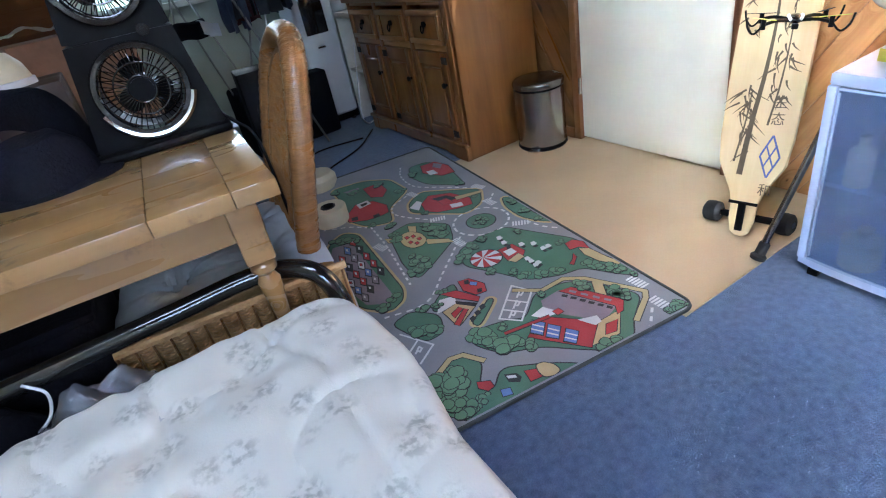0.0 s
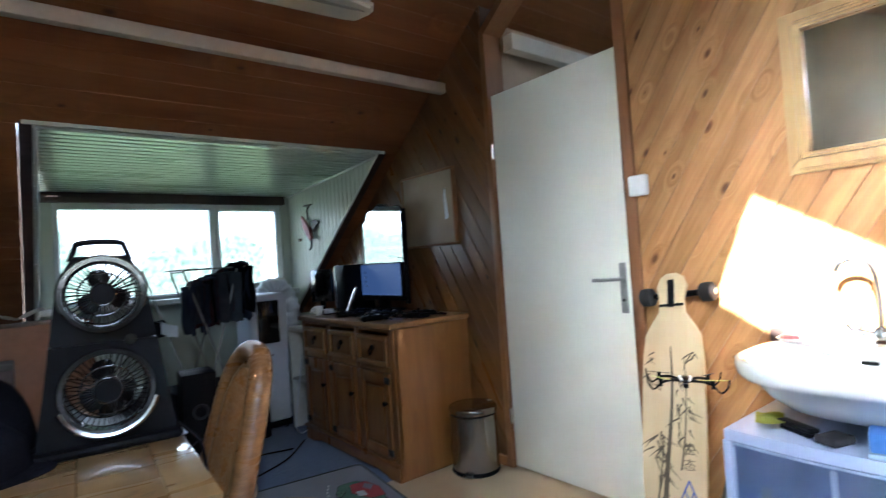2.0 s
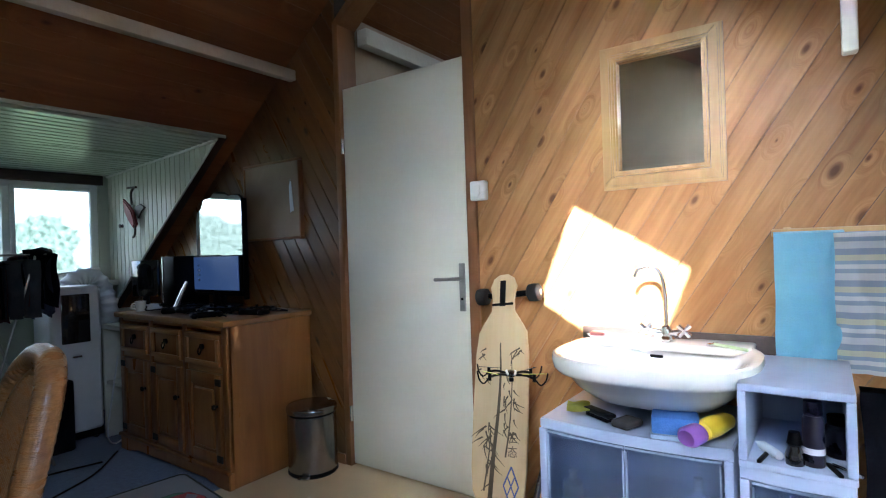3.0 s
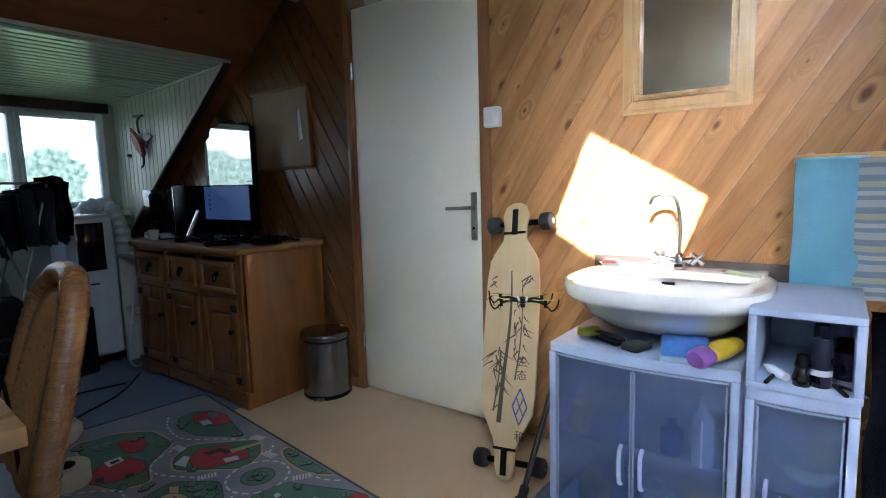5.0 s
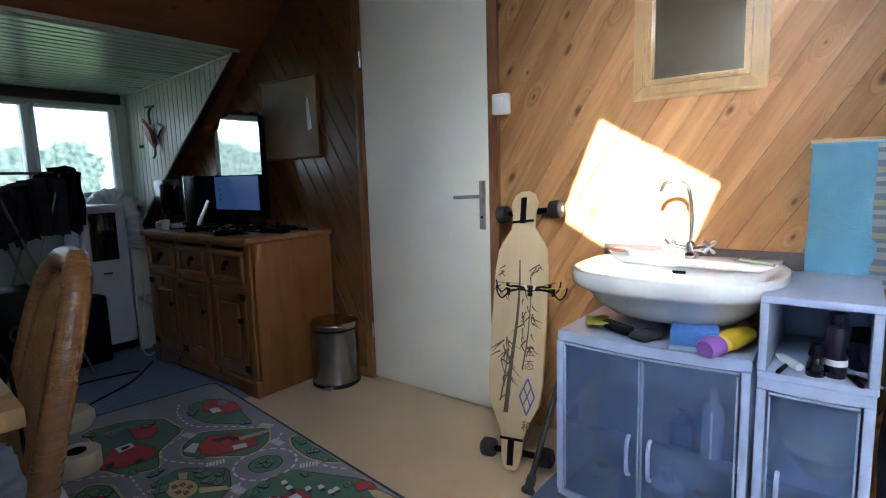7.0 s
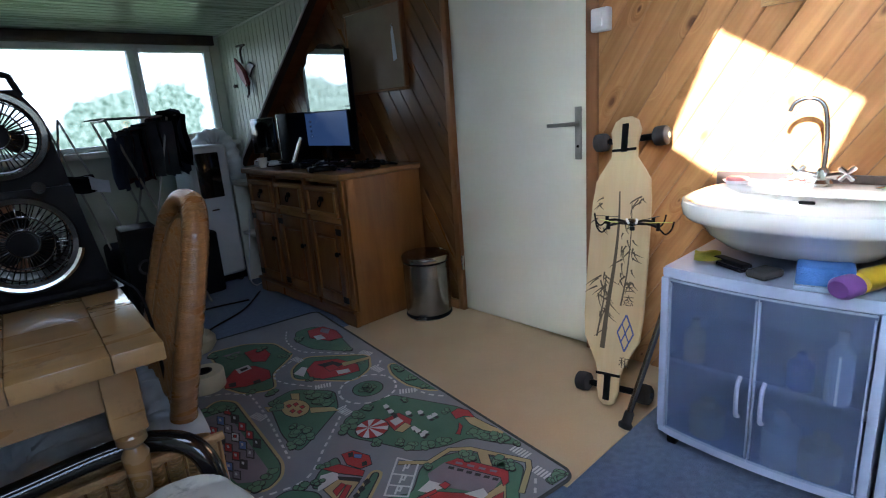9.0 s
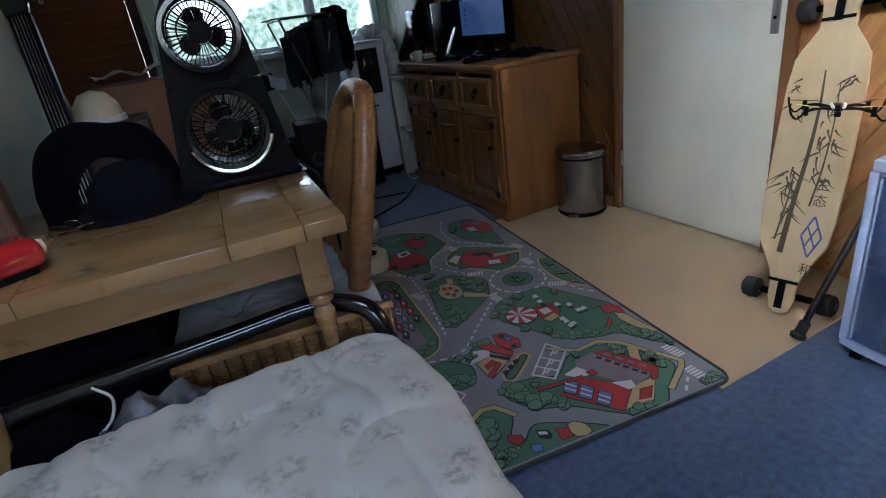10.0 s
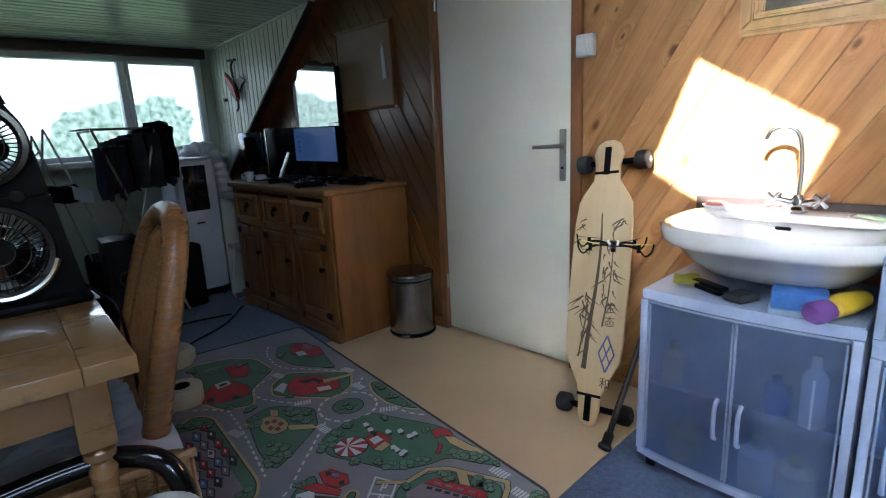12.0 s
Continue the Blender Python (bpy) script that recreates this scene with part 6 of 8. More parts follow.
patch("rug_red", [(0.502, 0.238), (0.351, 0.222), (0.356, 0.211), (0.504, 0.227)], 5.2, False)
patch("rug_red", [(0.333, 0.230), (0.311, 0.231), (0.308, 0.209), (0.331, 0.206)], 5.3, False)
for u, v, r in ((0.558, 0.264, 0.045), (0.586, 0.262, 0.035), (0.550, 0.209, 0.045), (0.520, 0.193, 0.04), (0.501, 0.171, 0.035), (0.466, 0.144, 0.026), (0.188, 0.292, 0.028), (0.181, 0.273, 0.024), (0.127, 0.194, 0.03), (0.119, 0.172, 0.024), (0.315, 0.018, 0.03), (0.287, 0.011, 0.035), (0.119, 0.152, 0.02), (0.489, 0.265, 0.02), (0.306, 0.321, 0.016)):
    bush(u, v, r, rnd)
# corner trees and the camp site on the near side
island([(0.084, 0.021), (0.033, 0.047), (0.005, 0.016), (0.024, -0.014), (0.076, -0.014)], "")
for u, v, r in ((0.046, 0.021, 0.032), (0.038, 0.005, 0.03), (0.071, 0.019, 0.02)):
    bush(u, v, r, rnd)
island([(0.768, 0.187), (0.686, 0.229), (0.651, 0.225), (0.614, 0.171), (0.669, 0.094), (0.641, 0.058), (0.584, 0.119), (0.469, 0.056), (0.395, -0.000), (0.728, 0.003), (0.756, 0.020)], "")
band([(0.776, 0.179), (0.685, 0.236), (0.646, 0.229), (0.608, 0.173)], 0.016)
patch("rug_red", [(0.665, 0.111), (0.633, 0.094), (0.634, 0.071), (0.654, 0.066), (0.671, 0.089)], 4, False)
patch("rug_dark", [(0.591, 0.092), (0.561, 0.077), (0.557, 0.057), (0.570, 0.044), (0.595, 0.062)], 4, False)
patch("rug_white", [(0.589, 0.084), (0.567, 0.073), (0.568, 0.062), (0.589, 0.072)], 4.4, False)
patch("rug_blue", [(0.627, 0.050), (0.603, 0.042), (0.608, 0.020), (0.633, 0.026)], 4, False)
patch("rug_green", [(0.675, 0.057), (0.650, 0.048), (0.648, 0.028), (0.677, 0.034)], 4, False)
patch("rug_red", [(0.540, 0.071), (0.506, 0.057), (0.513, 0.027), (0.546, 0.029)], 4, False)
patch("rug_kerb", [(0.503, 0.071), (0.481, 0.069), (0.462, 0.045), (0.460, 0.018), (0.482, 0.011), (0.508, 0.020), (0.511, 0.043)], 4.4, True)
for u, v, r in ((0.732, 0.177, 0.05), (0.707, 0.173, 0.04), (0.712, 0.135, 0.045), (0.750, 0.143, 0.045), (0.736, 0.107, 0.04), (0.742, 0.061, 0.045), (0.757, 0.077, 0.035), (0.737, 0.032, 0.03), (0.671, 0.048, 0.022), (0.707, 0.035, 0.02)):
    bush(u, v, r, rnd)
# streets: centre lines, crossings, parking bays
dashes([(0.599, 1.197), (0.602, 0.988), (0.630, 0.665)])
dashes([(0.337, 0.841), (0.508, 0.651), (0.629, 0.530), (0.775, 0.543)])
dashes([(0.077, 0.761), (0.052, 0.677), (0.001, 0.610)])
dashes([(0.100, 0.065), (0.181, -0.010)])
dashes([(0.243, 1.733), (0.287, 1.611), (0.282, 1.446), (0.186, 1.327), (0.081, 1.200)])
dashes([(0.356, 1.370), (0.453, 1.308), (0.463, 1.205), (0.348, 1.032)])
dashes([(0.645, 1.540), (0.707, 1.391), (0.782, 1.322)])
dashes([(0.045, 1.080), (0.086, 1.038)])
dashes([(0.747, 1.311), (0.669, 1.266), (0.601, 1.190)])
zebra(0.327, 1.363, 75)
zebra(0.057, 1.197, 70)
zebra(0.099, 1.02, 80)
zebra(0.342, 1.045, 20)
zebra(0.103, 0.765, 30)
zebra(0.626, 0.996, 70)
zebra(0.362, 0.806, 80)
zebra(0.044, 0.186, 85)
zebra(0.067, 0.068, 85)
zebra(0.834, 1.261, 80)
roundabout(0.212, 0.895, 0.115)
line((0.479, 0.303), (0.358, 0.426))
line((0.358, 0.426), (0.322, 0.359))
line((0.322, 0.359), (0.43, 0.252))
line((0.43, 0.252), (0.479, 0.303))
line((0.411, 0.369), (0.367, 0.316))
line((0.447, 0.334), (0.4, 0.281))
line((0.763, 0.432), (0.697, 0.324))
line((0.697, 0.324), (0.762, 0.272))
line((0.727, 0.373), (0.792, 0.318))
line((0.379, 0.36), (0.351, 0.385))
line((0.351, 0.385), (0.347, 0.372))
line((0.347, 0.372), (0.362, 0.361))
line((0.362, 0.361), (0.367, 0.37))
line((0.417, 0.32), (0.389, 0.345))
line((0.389, 0.345), (0.386, 0.332))
line((0.386, 0.332), (0.4, 0.322))
line((0.4, 0.322), (0.405, 0.33))
line((0.452, 0.288), (0.426, 0.312))
line((0.426, 0.312), (0.422, 0.299))
line((0.422, 0.299), (0.435, 0.289))
line((0.435, 0.289), (0.44, 0.297))
line((0.757, 0.32), (0.737, 0.342))
line((0.737, 0.342), (0.732, 0.33))
line((0.732, 0.33), (0.743, 0.32))
line((0.743, 0.32), (0.748, 0.329))
for key, bm in INK.items():
    part(key.replace("rug_", "") + "_print", bm, key, rug, kind="stuff", smooth=False)
M["rug_edge"] = surf("dark rug binding", (0.07, 0.08, 0.085), (0.05, 0.06, 0.06), 20, 0.9, 0.4)
edge = [(v, u, 0.005) for v, u in rounded(RL, RW, 0.04, 5, RL / 2, RW / 2)]
part("binding", tube(edge + edge[:1], 0.006, 6, 1), "rug_edge", rug, "dark stitched binding")

# ---------------------------------------------------------------- towels on a rail
M["towel_blue"] = surf("turquoise terry towel", (0.28, 0.62, 0.84), (0.22, 0.52, 0.73), 9, 0.98, 0.9, fine=30, sheen=0.5)
m, n, l, b = nodes_of("striped towel")
tc, sp, rp, nz = n.new("ShaderNodeTexCoord"), n.new("ShaderNodeSeparateXYZ"), n.new("ShaderNodeValToRGB"), n.new("ShaderNodeTexNoise")
fr = n.new("ShaderNodeMath")
fr.operation = "FRACT"
mulz = n.new("ShaderNodeMath")
mulz.operation = "MULTIPLY"
mulz.inputs[1].default_value = 11.0
l.new(tc.outputs["Object"], sp.inputs[0]), l.new(sp.outputs["Z"], mulz.inputs[0]), l.new(mulz.outputs[0], fr.inputs[0]), l.new(fr.outputs[0], rp.inputs[0])
rp.color_ramp.interpolation = "CONSTANT"
cols = ((0.0, (0.55, 0.57, 0.6)), (0.22, (0.3, 0.36, 0.47)), (0.36, (0.6, 0.62, 0.64)), (0.5, (0.3, 0.38, 0.5)), (0.62, (0.55, 0.55, 0.42)), (0.8, (0.3, 0.35, 0.47)))
rp.color_ramp.elements[0].color = (*cols[0][1], 1)
rp.color_ramp.elements[1].position, rp.color_ramp.elements[1].color = cols[1][0], (*cols[1][1], 1)
for p, c in cols[2:]:
    rp.color_ramp.elements.new(p).color = (*c, 1)
l.new(rp.outputs[0], b.inputs["Base Color"])
b.inputs["Roughness"].default_value, b.inputs["Sheen Weight"].default_value = 0.95, 0.3
nz.inputs["Scale"].default_value = 260
bp = n.new("ShaderNodeBump")
bp.inputs["Strength"].default_value, bp.inputs["Distance"].default_value = 0.5, 0.003
l.new(nz.outputs["Fac"], bp.inputs["Height"]), l.new(bp.outputs[0], b.inputs["Normal"])
M["towel_striped"] = m
rail = thing("towel_rail", (WALL - 0.002, 0, 0), "pale wooden towel rail on the pine wall", "rail")
part("rail", box((-0.05, -0.55, 1.13), (-0.028, 0.09, 1.155), 0.004), "frame_pine", rail)
for y in (-0.5, 0.04):
    part("bracket", box((-0.03, y, 1.125), (0, y + 0.02, 1.16), 0.003), "frame_pine", rail)


def hung(seed, w, top, drop, amp, back=0.05):
    """A towel folded over the rail, falling in soft folds."""
    def fn(x, y):
        s = (y + (drop + back) / 2)
        fold = amp * math.sin(x * 42 + seed) * min(1, max(0, (drop - s) / drop + 0.2)) + 0.02 * noise.noise(Vector((x * 9, s * 7, seed))) + 0.008 * noise.noise(Vector((x * 24, s * 15, seed)))
        sway = 0.012 * noise.noise(Vector((s * 5, seed, 3.0)))
        if s < drop:
            return (-0.058 - abs(fold) * 0.9, x + sway, top - drop + s)
        return (-0.058 + (s - drop) * 0.9, x, top + 0.004)
    return fn


solid("towel", drape((0.175, 0.44), Matrix(), hung(1.3, 0.175, 1.142, 0.385, 0.012), 30, 40, 0.008), "towel_blue", "turquoise terry towel hung over the wooden rail", "towel", at=(WALL - 0.002, -0.002, 0))
solid("towel", drape((0.24, 0.46), Matrix(), hung(4.1, 0.24, 1.135, 0.39, 0.014), 30, 40, 0.008), "towel_striped", "blue, white and cream striped towel hung on the rail", "towel", at=(WALL - 0.012, -0.185, 0))
solid("towel", drape((0.16, 0.5), Matrix(), hung(2.2, 0.16, 0.73, 0.46, 0.012), 24, 36, 0.008), "towel_blue", "second blue towel hanging low beside the cabinet", "towel", at=(WALL - 0.06, -0.33, 0))
solid("coat", drape((0.3, 0.8), Matrix(), hung(7.7, 0.3, 0.74, 0.7, 0.03), 24, 36, 0.015), "dark_cloth", "dark clothes hanging at the wall beyond the cabinet", "clothes", at=(1.72, -0.255, 0))

# ---------------------------------------------------------------- on the basin cabinet
M["sponge_blue"] = surf("blue sponge", (0.08, 0.2, 0.55), (0.06, 0.16, 0.45), 30, 0.95, 0.9)
M["scour"] = surf("pale blue scourer", (0.35, 0.45, 0.6), (0.3, 0.4, 0.55), 40, 0.95, 0.9)
M["yellow"] = surf("yellow plastic", (0.6, 0.42, 0.02), (0.52, 0.35, 0.02), 8, 0.35, 0.05)
M["purple"] = surf("purple plastic", (0.24, 0.1, 0.4), (0.2, 0.08, 0.34), 8, 0.35, 0.05)
M["lime"] = surf("yellow green cloth", (0.4, 0.42, 0.06), (0.32, 0.34, 0.05), 18, 0.9, 0.6)
sponge = thing("sponge", pose(1.555, 0.30, 0.596, 0, 0, 12), "large blue sponge with a pale wavy scouring side", "sponge")
part("foam", box((-0.035, -0.06, 0.012), (0.05, 0.06, 0.06), 0.008), "sponge_blue", sponge)
part("scourer", box((-0.042, -0.063, 0.0), (0.05, 0.063, 0.014), 0.005), "scour", sponge)
bottle = thing("cleaner_bottle", pose(1.53, 0.236, 0.626, 0, 86, -24) @ Matrix.Diagonal((0.84, 1.0, 1.0, 1)), "yellow bottle with a purple cap lying on the cabinet", "bottle")
part("body", lathe([(0, 0.0), (0.02, 0.0), (0.03, 0.01), (0.032, 0.06), (0.026, 0.12), (0.018, 0.135), (0, 0.135)], 20), "yellow", bottle)
part("cap", lathe([(0.02, -0.002), (0.031, -0.006), (0.032, -0.045), (0.024, -0.056), (0, -0.058)], 20), "purple", bottle, "purple cap")
solid("cleaning_cloth", drape((0.1, 0.07), pose(1.62, 0.60, 0.613, 0, 0, 20), lambda x, y: (x, y, 0.014 * noise.noise(Vector((x * 25, y * 25, 5))) + 0.008), 14, 12, 0.012), "lime", "crumpled yellow-green cleaning cloth on the cabinet", "cloth")
br = thing("scrub_brush", pose(1.60, 0.525, 0.597, 0, 0, 60), "black scrubbing brush lying on the cabinet", "brush")
part("back", box((-0.055, -0.018, 0.012), (0.06, 0.018, 0.026), 0.007, seg=3), "black", br)
part("bristles", box((-0.045, -0.014, 0.0), (0.05, 0.014, 0.012), 0.003), "dark_cloth", br)
solid("hand_pad", box((-0.04, -0.03, 0), (0.04, 0.03, 0.022), 0.009, seg=3), "rubber", "dark grey scouring pad on the cabinet", "pad", at=pose(1.57, 0.435, 0.597, 0, 0, -20))
# seen through the frosted doors
for k, (x, y, z, r, h, col) in enumerate(((1.545, 0.245, 0.31, 0.028, 0.19, "white_plastic"), (1.56, 0.6, 0.31, 0.03, 0.13, "cream"), (1.565, 0.33, 0.31, 0.032, 0.1, "sponge_blue"), (1.56, 0.36, 0.072, 0.045, 0.15, "white_plastic"), (1.57, 0.27, 0.072, 0.05, 0.12, "cream"), (1.58, 0.56, 0.072, 0.05, 0.11, "cream"))):
    solid("toiletry_bottle", lathe([(0, 0), (r, 0), (r, h * 0.7), (r * 0.4, h * 0.82), (r * 0.4, h), (0, h)], 18), col, "pale toiletry bottle inside the frosted cabinet", "bottle", at=(x, y, z), group="bottles in the cabinet")
solid("bowl", lathe([(0, 0), (0.05, 0), (0.09, 0.05), (0.095, 0.06), (0.085, 0.055), (0.045, 0.008), (0, 0.008)], 28), surf("pale green plastic", (0.35, 0.5, 0.4), (0.3, 0.44, 0.35), 6, 0.4, 0.05), "pale green plastic bowl inside the narrow cabinet", "bowl", at=(1.66, 0.005, 0.294))
solid("red_can", lathe([(0, 0), (0.03, 0), (0.032, 0.004), (0.032, 0.11), (0.026, 0.118), (0, 0.118)], 20), surf("red can", (0.4, 0.05, 0.06), (0.3, 0.03, 0.04), 8, 0.4, 0.05), "red can inside the narrow cabinet", "can", at=(1.6, 0.01, 0.071))
# in the open cube
M["violet_can"] = surf("dark violet can", (0.009, 0.008, 0.022), (0.006, 0.005, 0.016), 10, 0.3, 0.03)
can = thing("spray_can", (1.565, -0.01, 0.58), "tall dark violet spray can in the cube", "spray can")
part("body", lathe([(0, 0), (0.022, 0), (0.023, 0.004), (0.023, 0.11), (0.018, 0.12), (0, 0.121)], 22), "violet_can", can)
part("cap", lathe([(0.019, 0.121), (0.02, 0.125), (0.019, 0.155), (0, 0.158)], 20), "violet_can", can)
part("label_bars", lathe([(0.0236, 0.03), (0.0236, 0.045)], 22), "white_plastic", can)
roll = thing("deodorant", (1.55, 0.028, 0.58), "small dark roll-on bottle in the cube", "bottle")
part("body", lathe([(0, 0), (0.02, 0), (0.022, 0.02), (0.014, 0.045), (0, 0.046)], 18), "black_gloss", roll)
part("cap", lathe([(0.014, 0.046), (0.017, 0.05), (0.012, 0.078), (0, 0.08)], 18), "black", roll)
jar = thing("dark_jar", (1.66, -0.062, 0.58), "dark jar in the open cube", "jar")
part("body", lathe([(0, 0), (0.03, 0), (0.032, 0.07), (0.024, 0.08), (0, 0.08)], 20), "violet_can", jar)
part("lid", lathe([(0.025, 0.08), (0.026, 0.1), (0, 0.102)], 20), "black", jar)
tubeo = thing("cream_tube", pose(1.555, 0.06, 0.591, 0, 90, 35), "white tube lying in the cube", "tube")
part("body", lathe([(0, 0), (0.01, 0), (0.012, 0.02), (0.012, 0.07), (0.002, 0.1), (0, 0.1)], 14), "white_plastic", tubeo)
for k, (x, y, rz) in enumerate(((1.54, -0.05, 20), (1.55, -0.075, 50), (1.545, 0.095, -10))):
    solid("small_tool", box((-0.035, -0.005, 0), (0.04, 0.005, 0.008), 0.002), "chrome" if k % 2 else "black", "small grooming tool lying in the cube", "tool", at=pose(x, y, 0.58, 0, 0, rz), group="tools in the cube")
# on the basin
dish = thing("soap_dish", (1.885, 0.62, 0.793), "pale soap dish with pink soap on the basin", "soap dish")
part("dish", lathe([(0, 0), (0.03, 0), (0.042, 0.012), (0.038, 0.012), (0.028, 0.005), (0, 0.005)], 20), "white_plastic", dish)
part("soap", box((-0.022, -0.03, 0.006), (0.022, 0.03, 0.022), 0.008, seg=3), surf("pink soap", (0.55, 0.22, 0.22), (0.48, 0.18, 0.18), 6, 0.4, 0.03), dish, "pink soap bar")
solid("soap_bar", box((-0.02, -0.035, 0), (0.02, 0.035, 0.016), 0.007, seg=3), surf("dark red soap", (0.3, 0.08, 0.07), (0.24, 0.06, 0.05), 6, 0.4, 0.03), "dark red soap bar at the tap", "soap", at=pose(1.91, 0.475, 0.793, 0, 0, 15))
rz = thing("razor", pose(1.83, 0.20, 0.797, 0, 0, 60), "pale green plastic razor lying on the basin rim", "razor")
part("grip", tube([(-0.06, 0, 0.004), (0, 0.003, 0.006), (0.05, 0, 0.006)], 0.005, 8, 5), surf("pale green grip", (0.4, 0.5, 0.3), (0.35, 0.45, 0.25), 8, 0.4, 0.03), rz)
part("head", box((0.05, -0.02, 0.0), (0.065, 0.02, 0.008), 0.002), "chrome", rz)

# ---------------------------------------------------------------- crutch
cr = thing("walking_stick", (0, 0, 0), "grey metal crutch with a black rubber foot leaning on the cabinet", "crutch")
part("shaft", rod((1.535, 0.80, 0.03), (1.74, 0.725, 0.56), 0.0105), "steel", cr)
part("ferrule", lathe([(0, 0), (0.022, 0.0), (0.024, 0.012), (0.016, 0.02), (0.016, 0.055), (0.012, 0.06), (0, 0.06)], 18, m=Matrix.Translation((1.528, 0.803, 0.006)) @ Vector((0.205, -0.075, 0.53)).to_track_quat("Z", "Y").to_matrix().to_4x4()), "rubber", cr, "black rubber foot")

# ---------------------------------------------------------------- on the dresser
TOP = 0.815
dm = thing("dresser_mirror", (1.9, 2.995, TOP), "dresser mirror with a scalloped top in a thin dark frame", "mirror")
shape = [(y, z * 1.02) for y, z in ((-0.25, 0.1), (0.25, 0.1), (0.25, 0.52), (0.235, 0.58), (0.19, 0.60), (0.16, 0.655), (0.08, 0.665), (0.03, 0.695), (-0.05, 0.69), (-0.11, 0.66), (-0.2, 0.665), (-0.25, 0.63))]
part("glass", prism(shape, 0.006, m=Matrix.Translation((-0.012, 0, 0)) @ YZ), "mirror", dm, smooth=False)
part("backing", prism(shape, 0.012, m=Matrix.Translation((-0.004, 0, 0)) @ YZ), "black", dm, smooth=False)
part("frame", box((-0.02, -0.266, 0.05), (0.012, -0.25, 0.65), 0.004), "black", dm)
part("frame", box((-0.02, -0.266, 0.07), (0.012, 0.26, 0.1), 0.004), "black", dm)
part("stand", box((-0.06, -0.12, 0.0), (0.07, 0.12, 0.014), 0.004), "black", dm)
part("neck", box((-0.01, -0.03, 0.014), (0.012, 0.03, 0.09), 0.004), "black", dm)
screen = thing("monitor", pose(1.872, 2.993, TOP, 0, 0, 0), "flat monitor with a dim blue desktop", "monitor")
M["desktop"] = glow("dim blue desktop", (0.22, 0.38, 0.85), 0.011)
part("bezel", box((-0.012, -0.25, 0.085), (0.006, 0.248, 0.315), 0.003), "black", screen)
part("display", box((-0.0145, -0.24, 0.105), (-0.0122, 0.24, 0.308)), "desktop", screen, "dim blue glowing display", smooth=False)
part("stand", box((-0.09, -0.1, 0.0), (0.0, 0.1, 0.012), 0.004), "black", screen)
part("neck", box((-0.02, -0.025, 0.012), (0.0, 0.025, 0.1), 0.004), "black", screen)
for k in range(4):
    part("icon", box((-0.016, 0.175, 0.25 - 0.03 * k), (-0.0147, 0.188, 0.262 - 0.03 * k)), "white_plastic", screen)
pc = thing("computer_tower", pose(1.74, 3.3, TOP, 0, 0, 4), "black computer tower with a pale front strip", "computer")
part("case", box((-0.02, -0.07, 0.0), (0.22, 0.07, 0.32), 0.006), "black", pc)
part("front_strip", box((-0.024, 0.045, 0.03), (-0.02, 0.052, 0.31)), "chrome", pc)
sc = thing("small_screen", pose(1.62, 3.36, TOP, 0, 0, 18), "small black screen on a white base", "screen")
part("panel", box((-0.012, -0.1, 0.08), (0.012, 0.1, 0.3), 0.005), "black_gloss", sc)
part("base", box((-0.06, -0.07, 0.0), (0.05, 0.07, 0.03), 0.008), "white_plastic", sc)
part("neck", box((-0.01, -0.02, 0.03), (0.008, 0.02, 0.09), 0.004), "black", sc)
cup = thing("mug", (1.54, 3.27, TOP), "small white mug on the dresser", "mug")
part("cup", lathe([(0, 0), (0.025, 0), (0.032, 0.06), (0.029, 0.06), (0.022, 0.006), (0, 0.006)], 20), "ceramic", cup)
part("ear", tube([(-0.03, 0, 0.05), (-0.048, 0, 0.045), (-0.048, 0, 0.022), (-0.027, 0, 0.015)], 0.004, 8, 5), "ceramic", cup)
rnd = random.Random(5)
for k in range(9):
    x, y = 1.52 + rnd.random() * 0.3, 2.38 + k * 0.085 + rnd.uniform(-0.02, 0.02)
    c = thing("game_controller", pose(x, y, TOP, 0, 0, rnd.uniform(0, 360)), "black game controller among cables on the dresser", "controller", "controllers on the dresser")
    part("body", box((-0.05, -0.03, 0.0), (0.05, 0.03, 0.03), 0.012, seg=3), "black", c)
    part("grip", box((-0.075, -0.045, 0.0), (-0.045, 0.03, 0.028), 0.011, seg=3), "black", c)
    part("grip", box((0.045, -0.045, 0.0), (0.075, 0.03, 0.028), 0.011, seg=3), "black", c)
    part("stick", rod((-0.02, 0, 0.028), (-0.02, 0, 0.042), 0.008), "black_gloss", c)
    part("button_plate", box((0.01, -0.012, 0.029), (0.035, 0.012, 0.033), 0.003), "white_plastic" if k in (2, 3, 5) else "black_gloss", c)
for k in range(5):
    pts = [(1.55 + rnd.random() * 0.35, 2.36 + j * 0.19 + rnd.uniform(-0.08, 0.08), TOP + 0.006 + (0.03 * rnd.random() if j % 2 else 0)) for j in range(6)]
    solid("cable", tube(pts, 0.004, 6, 6), "black", "black cable lying across the dresser", "cable", group="cables on the dresser")
bt = thing("tall_bottle", pose(1.62, 3.03, TOP + 0.0, 0, 0, 0), "slim grey metal bottle leaning on the dresser", "bottle")
part("body", rod((0, 0, 0.006), (0.06, -0.03, 0.17), 0.016, 0.01, bevel=0.002), "chrome", bt)
note = thing("note", (WALL - 0.024, 2.4, 1.46), "small white paper tag pinned to the board", "note")
part("paper", prism([(-0.02, -0.09), (0.012, -0.1), (0.016, 0.05), (0.0, 0.09), (-0.008, 0.03)], 0.002, m=Matrix.Translation((-0.004, 0, 0)) @ YZ), "white_plastic", note, smooth=False)
part("pin", rod((-0.002, 0, 0.08), (-0.012, 0, 0.08), 0.005), "chrome", note)
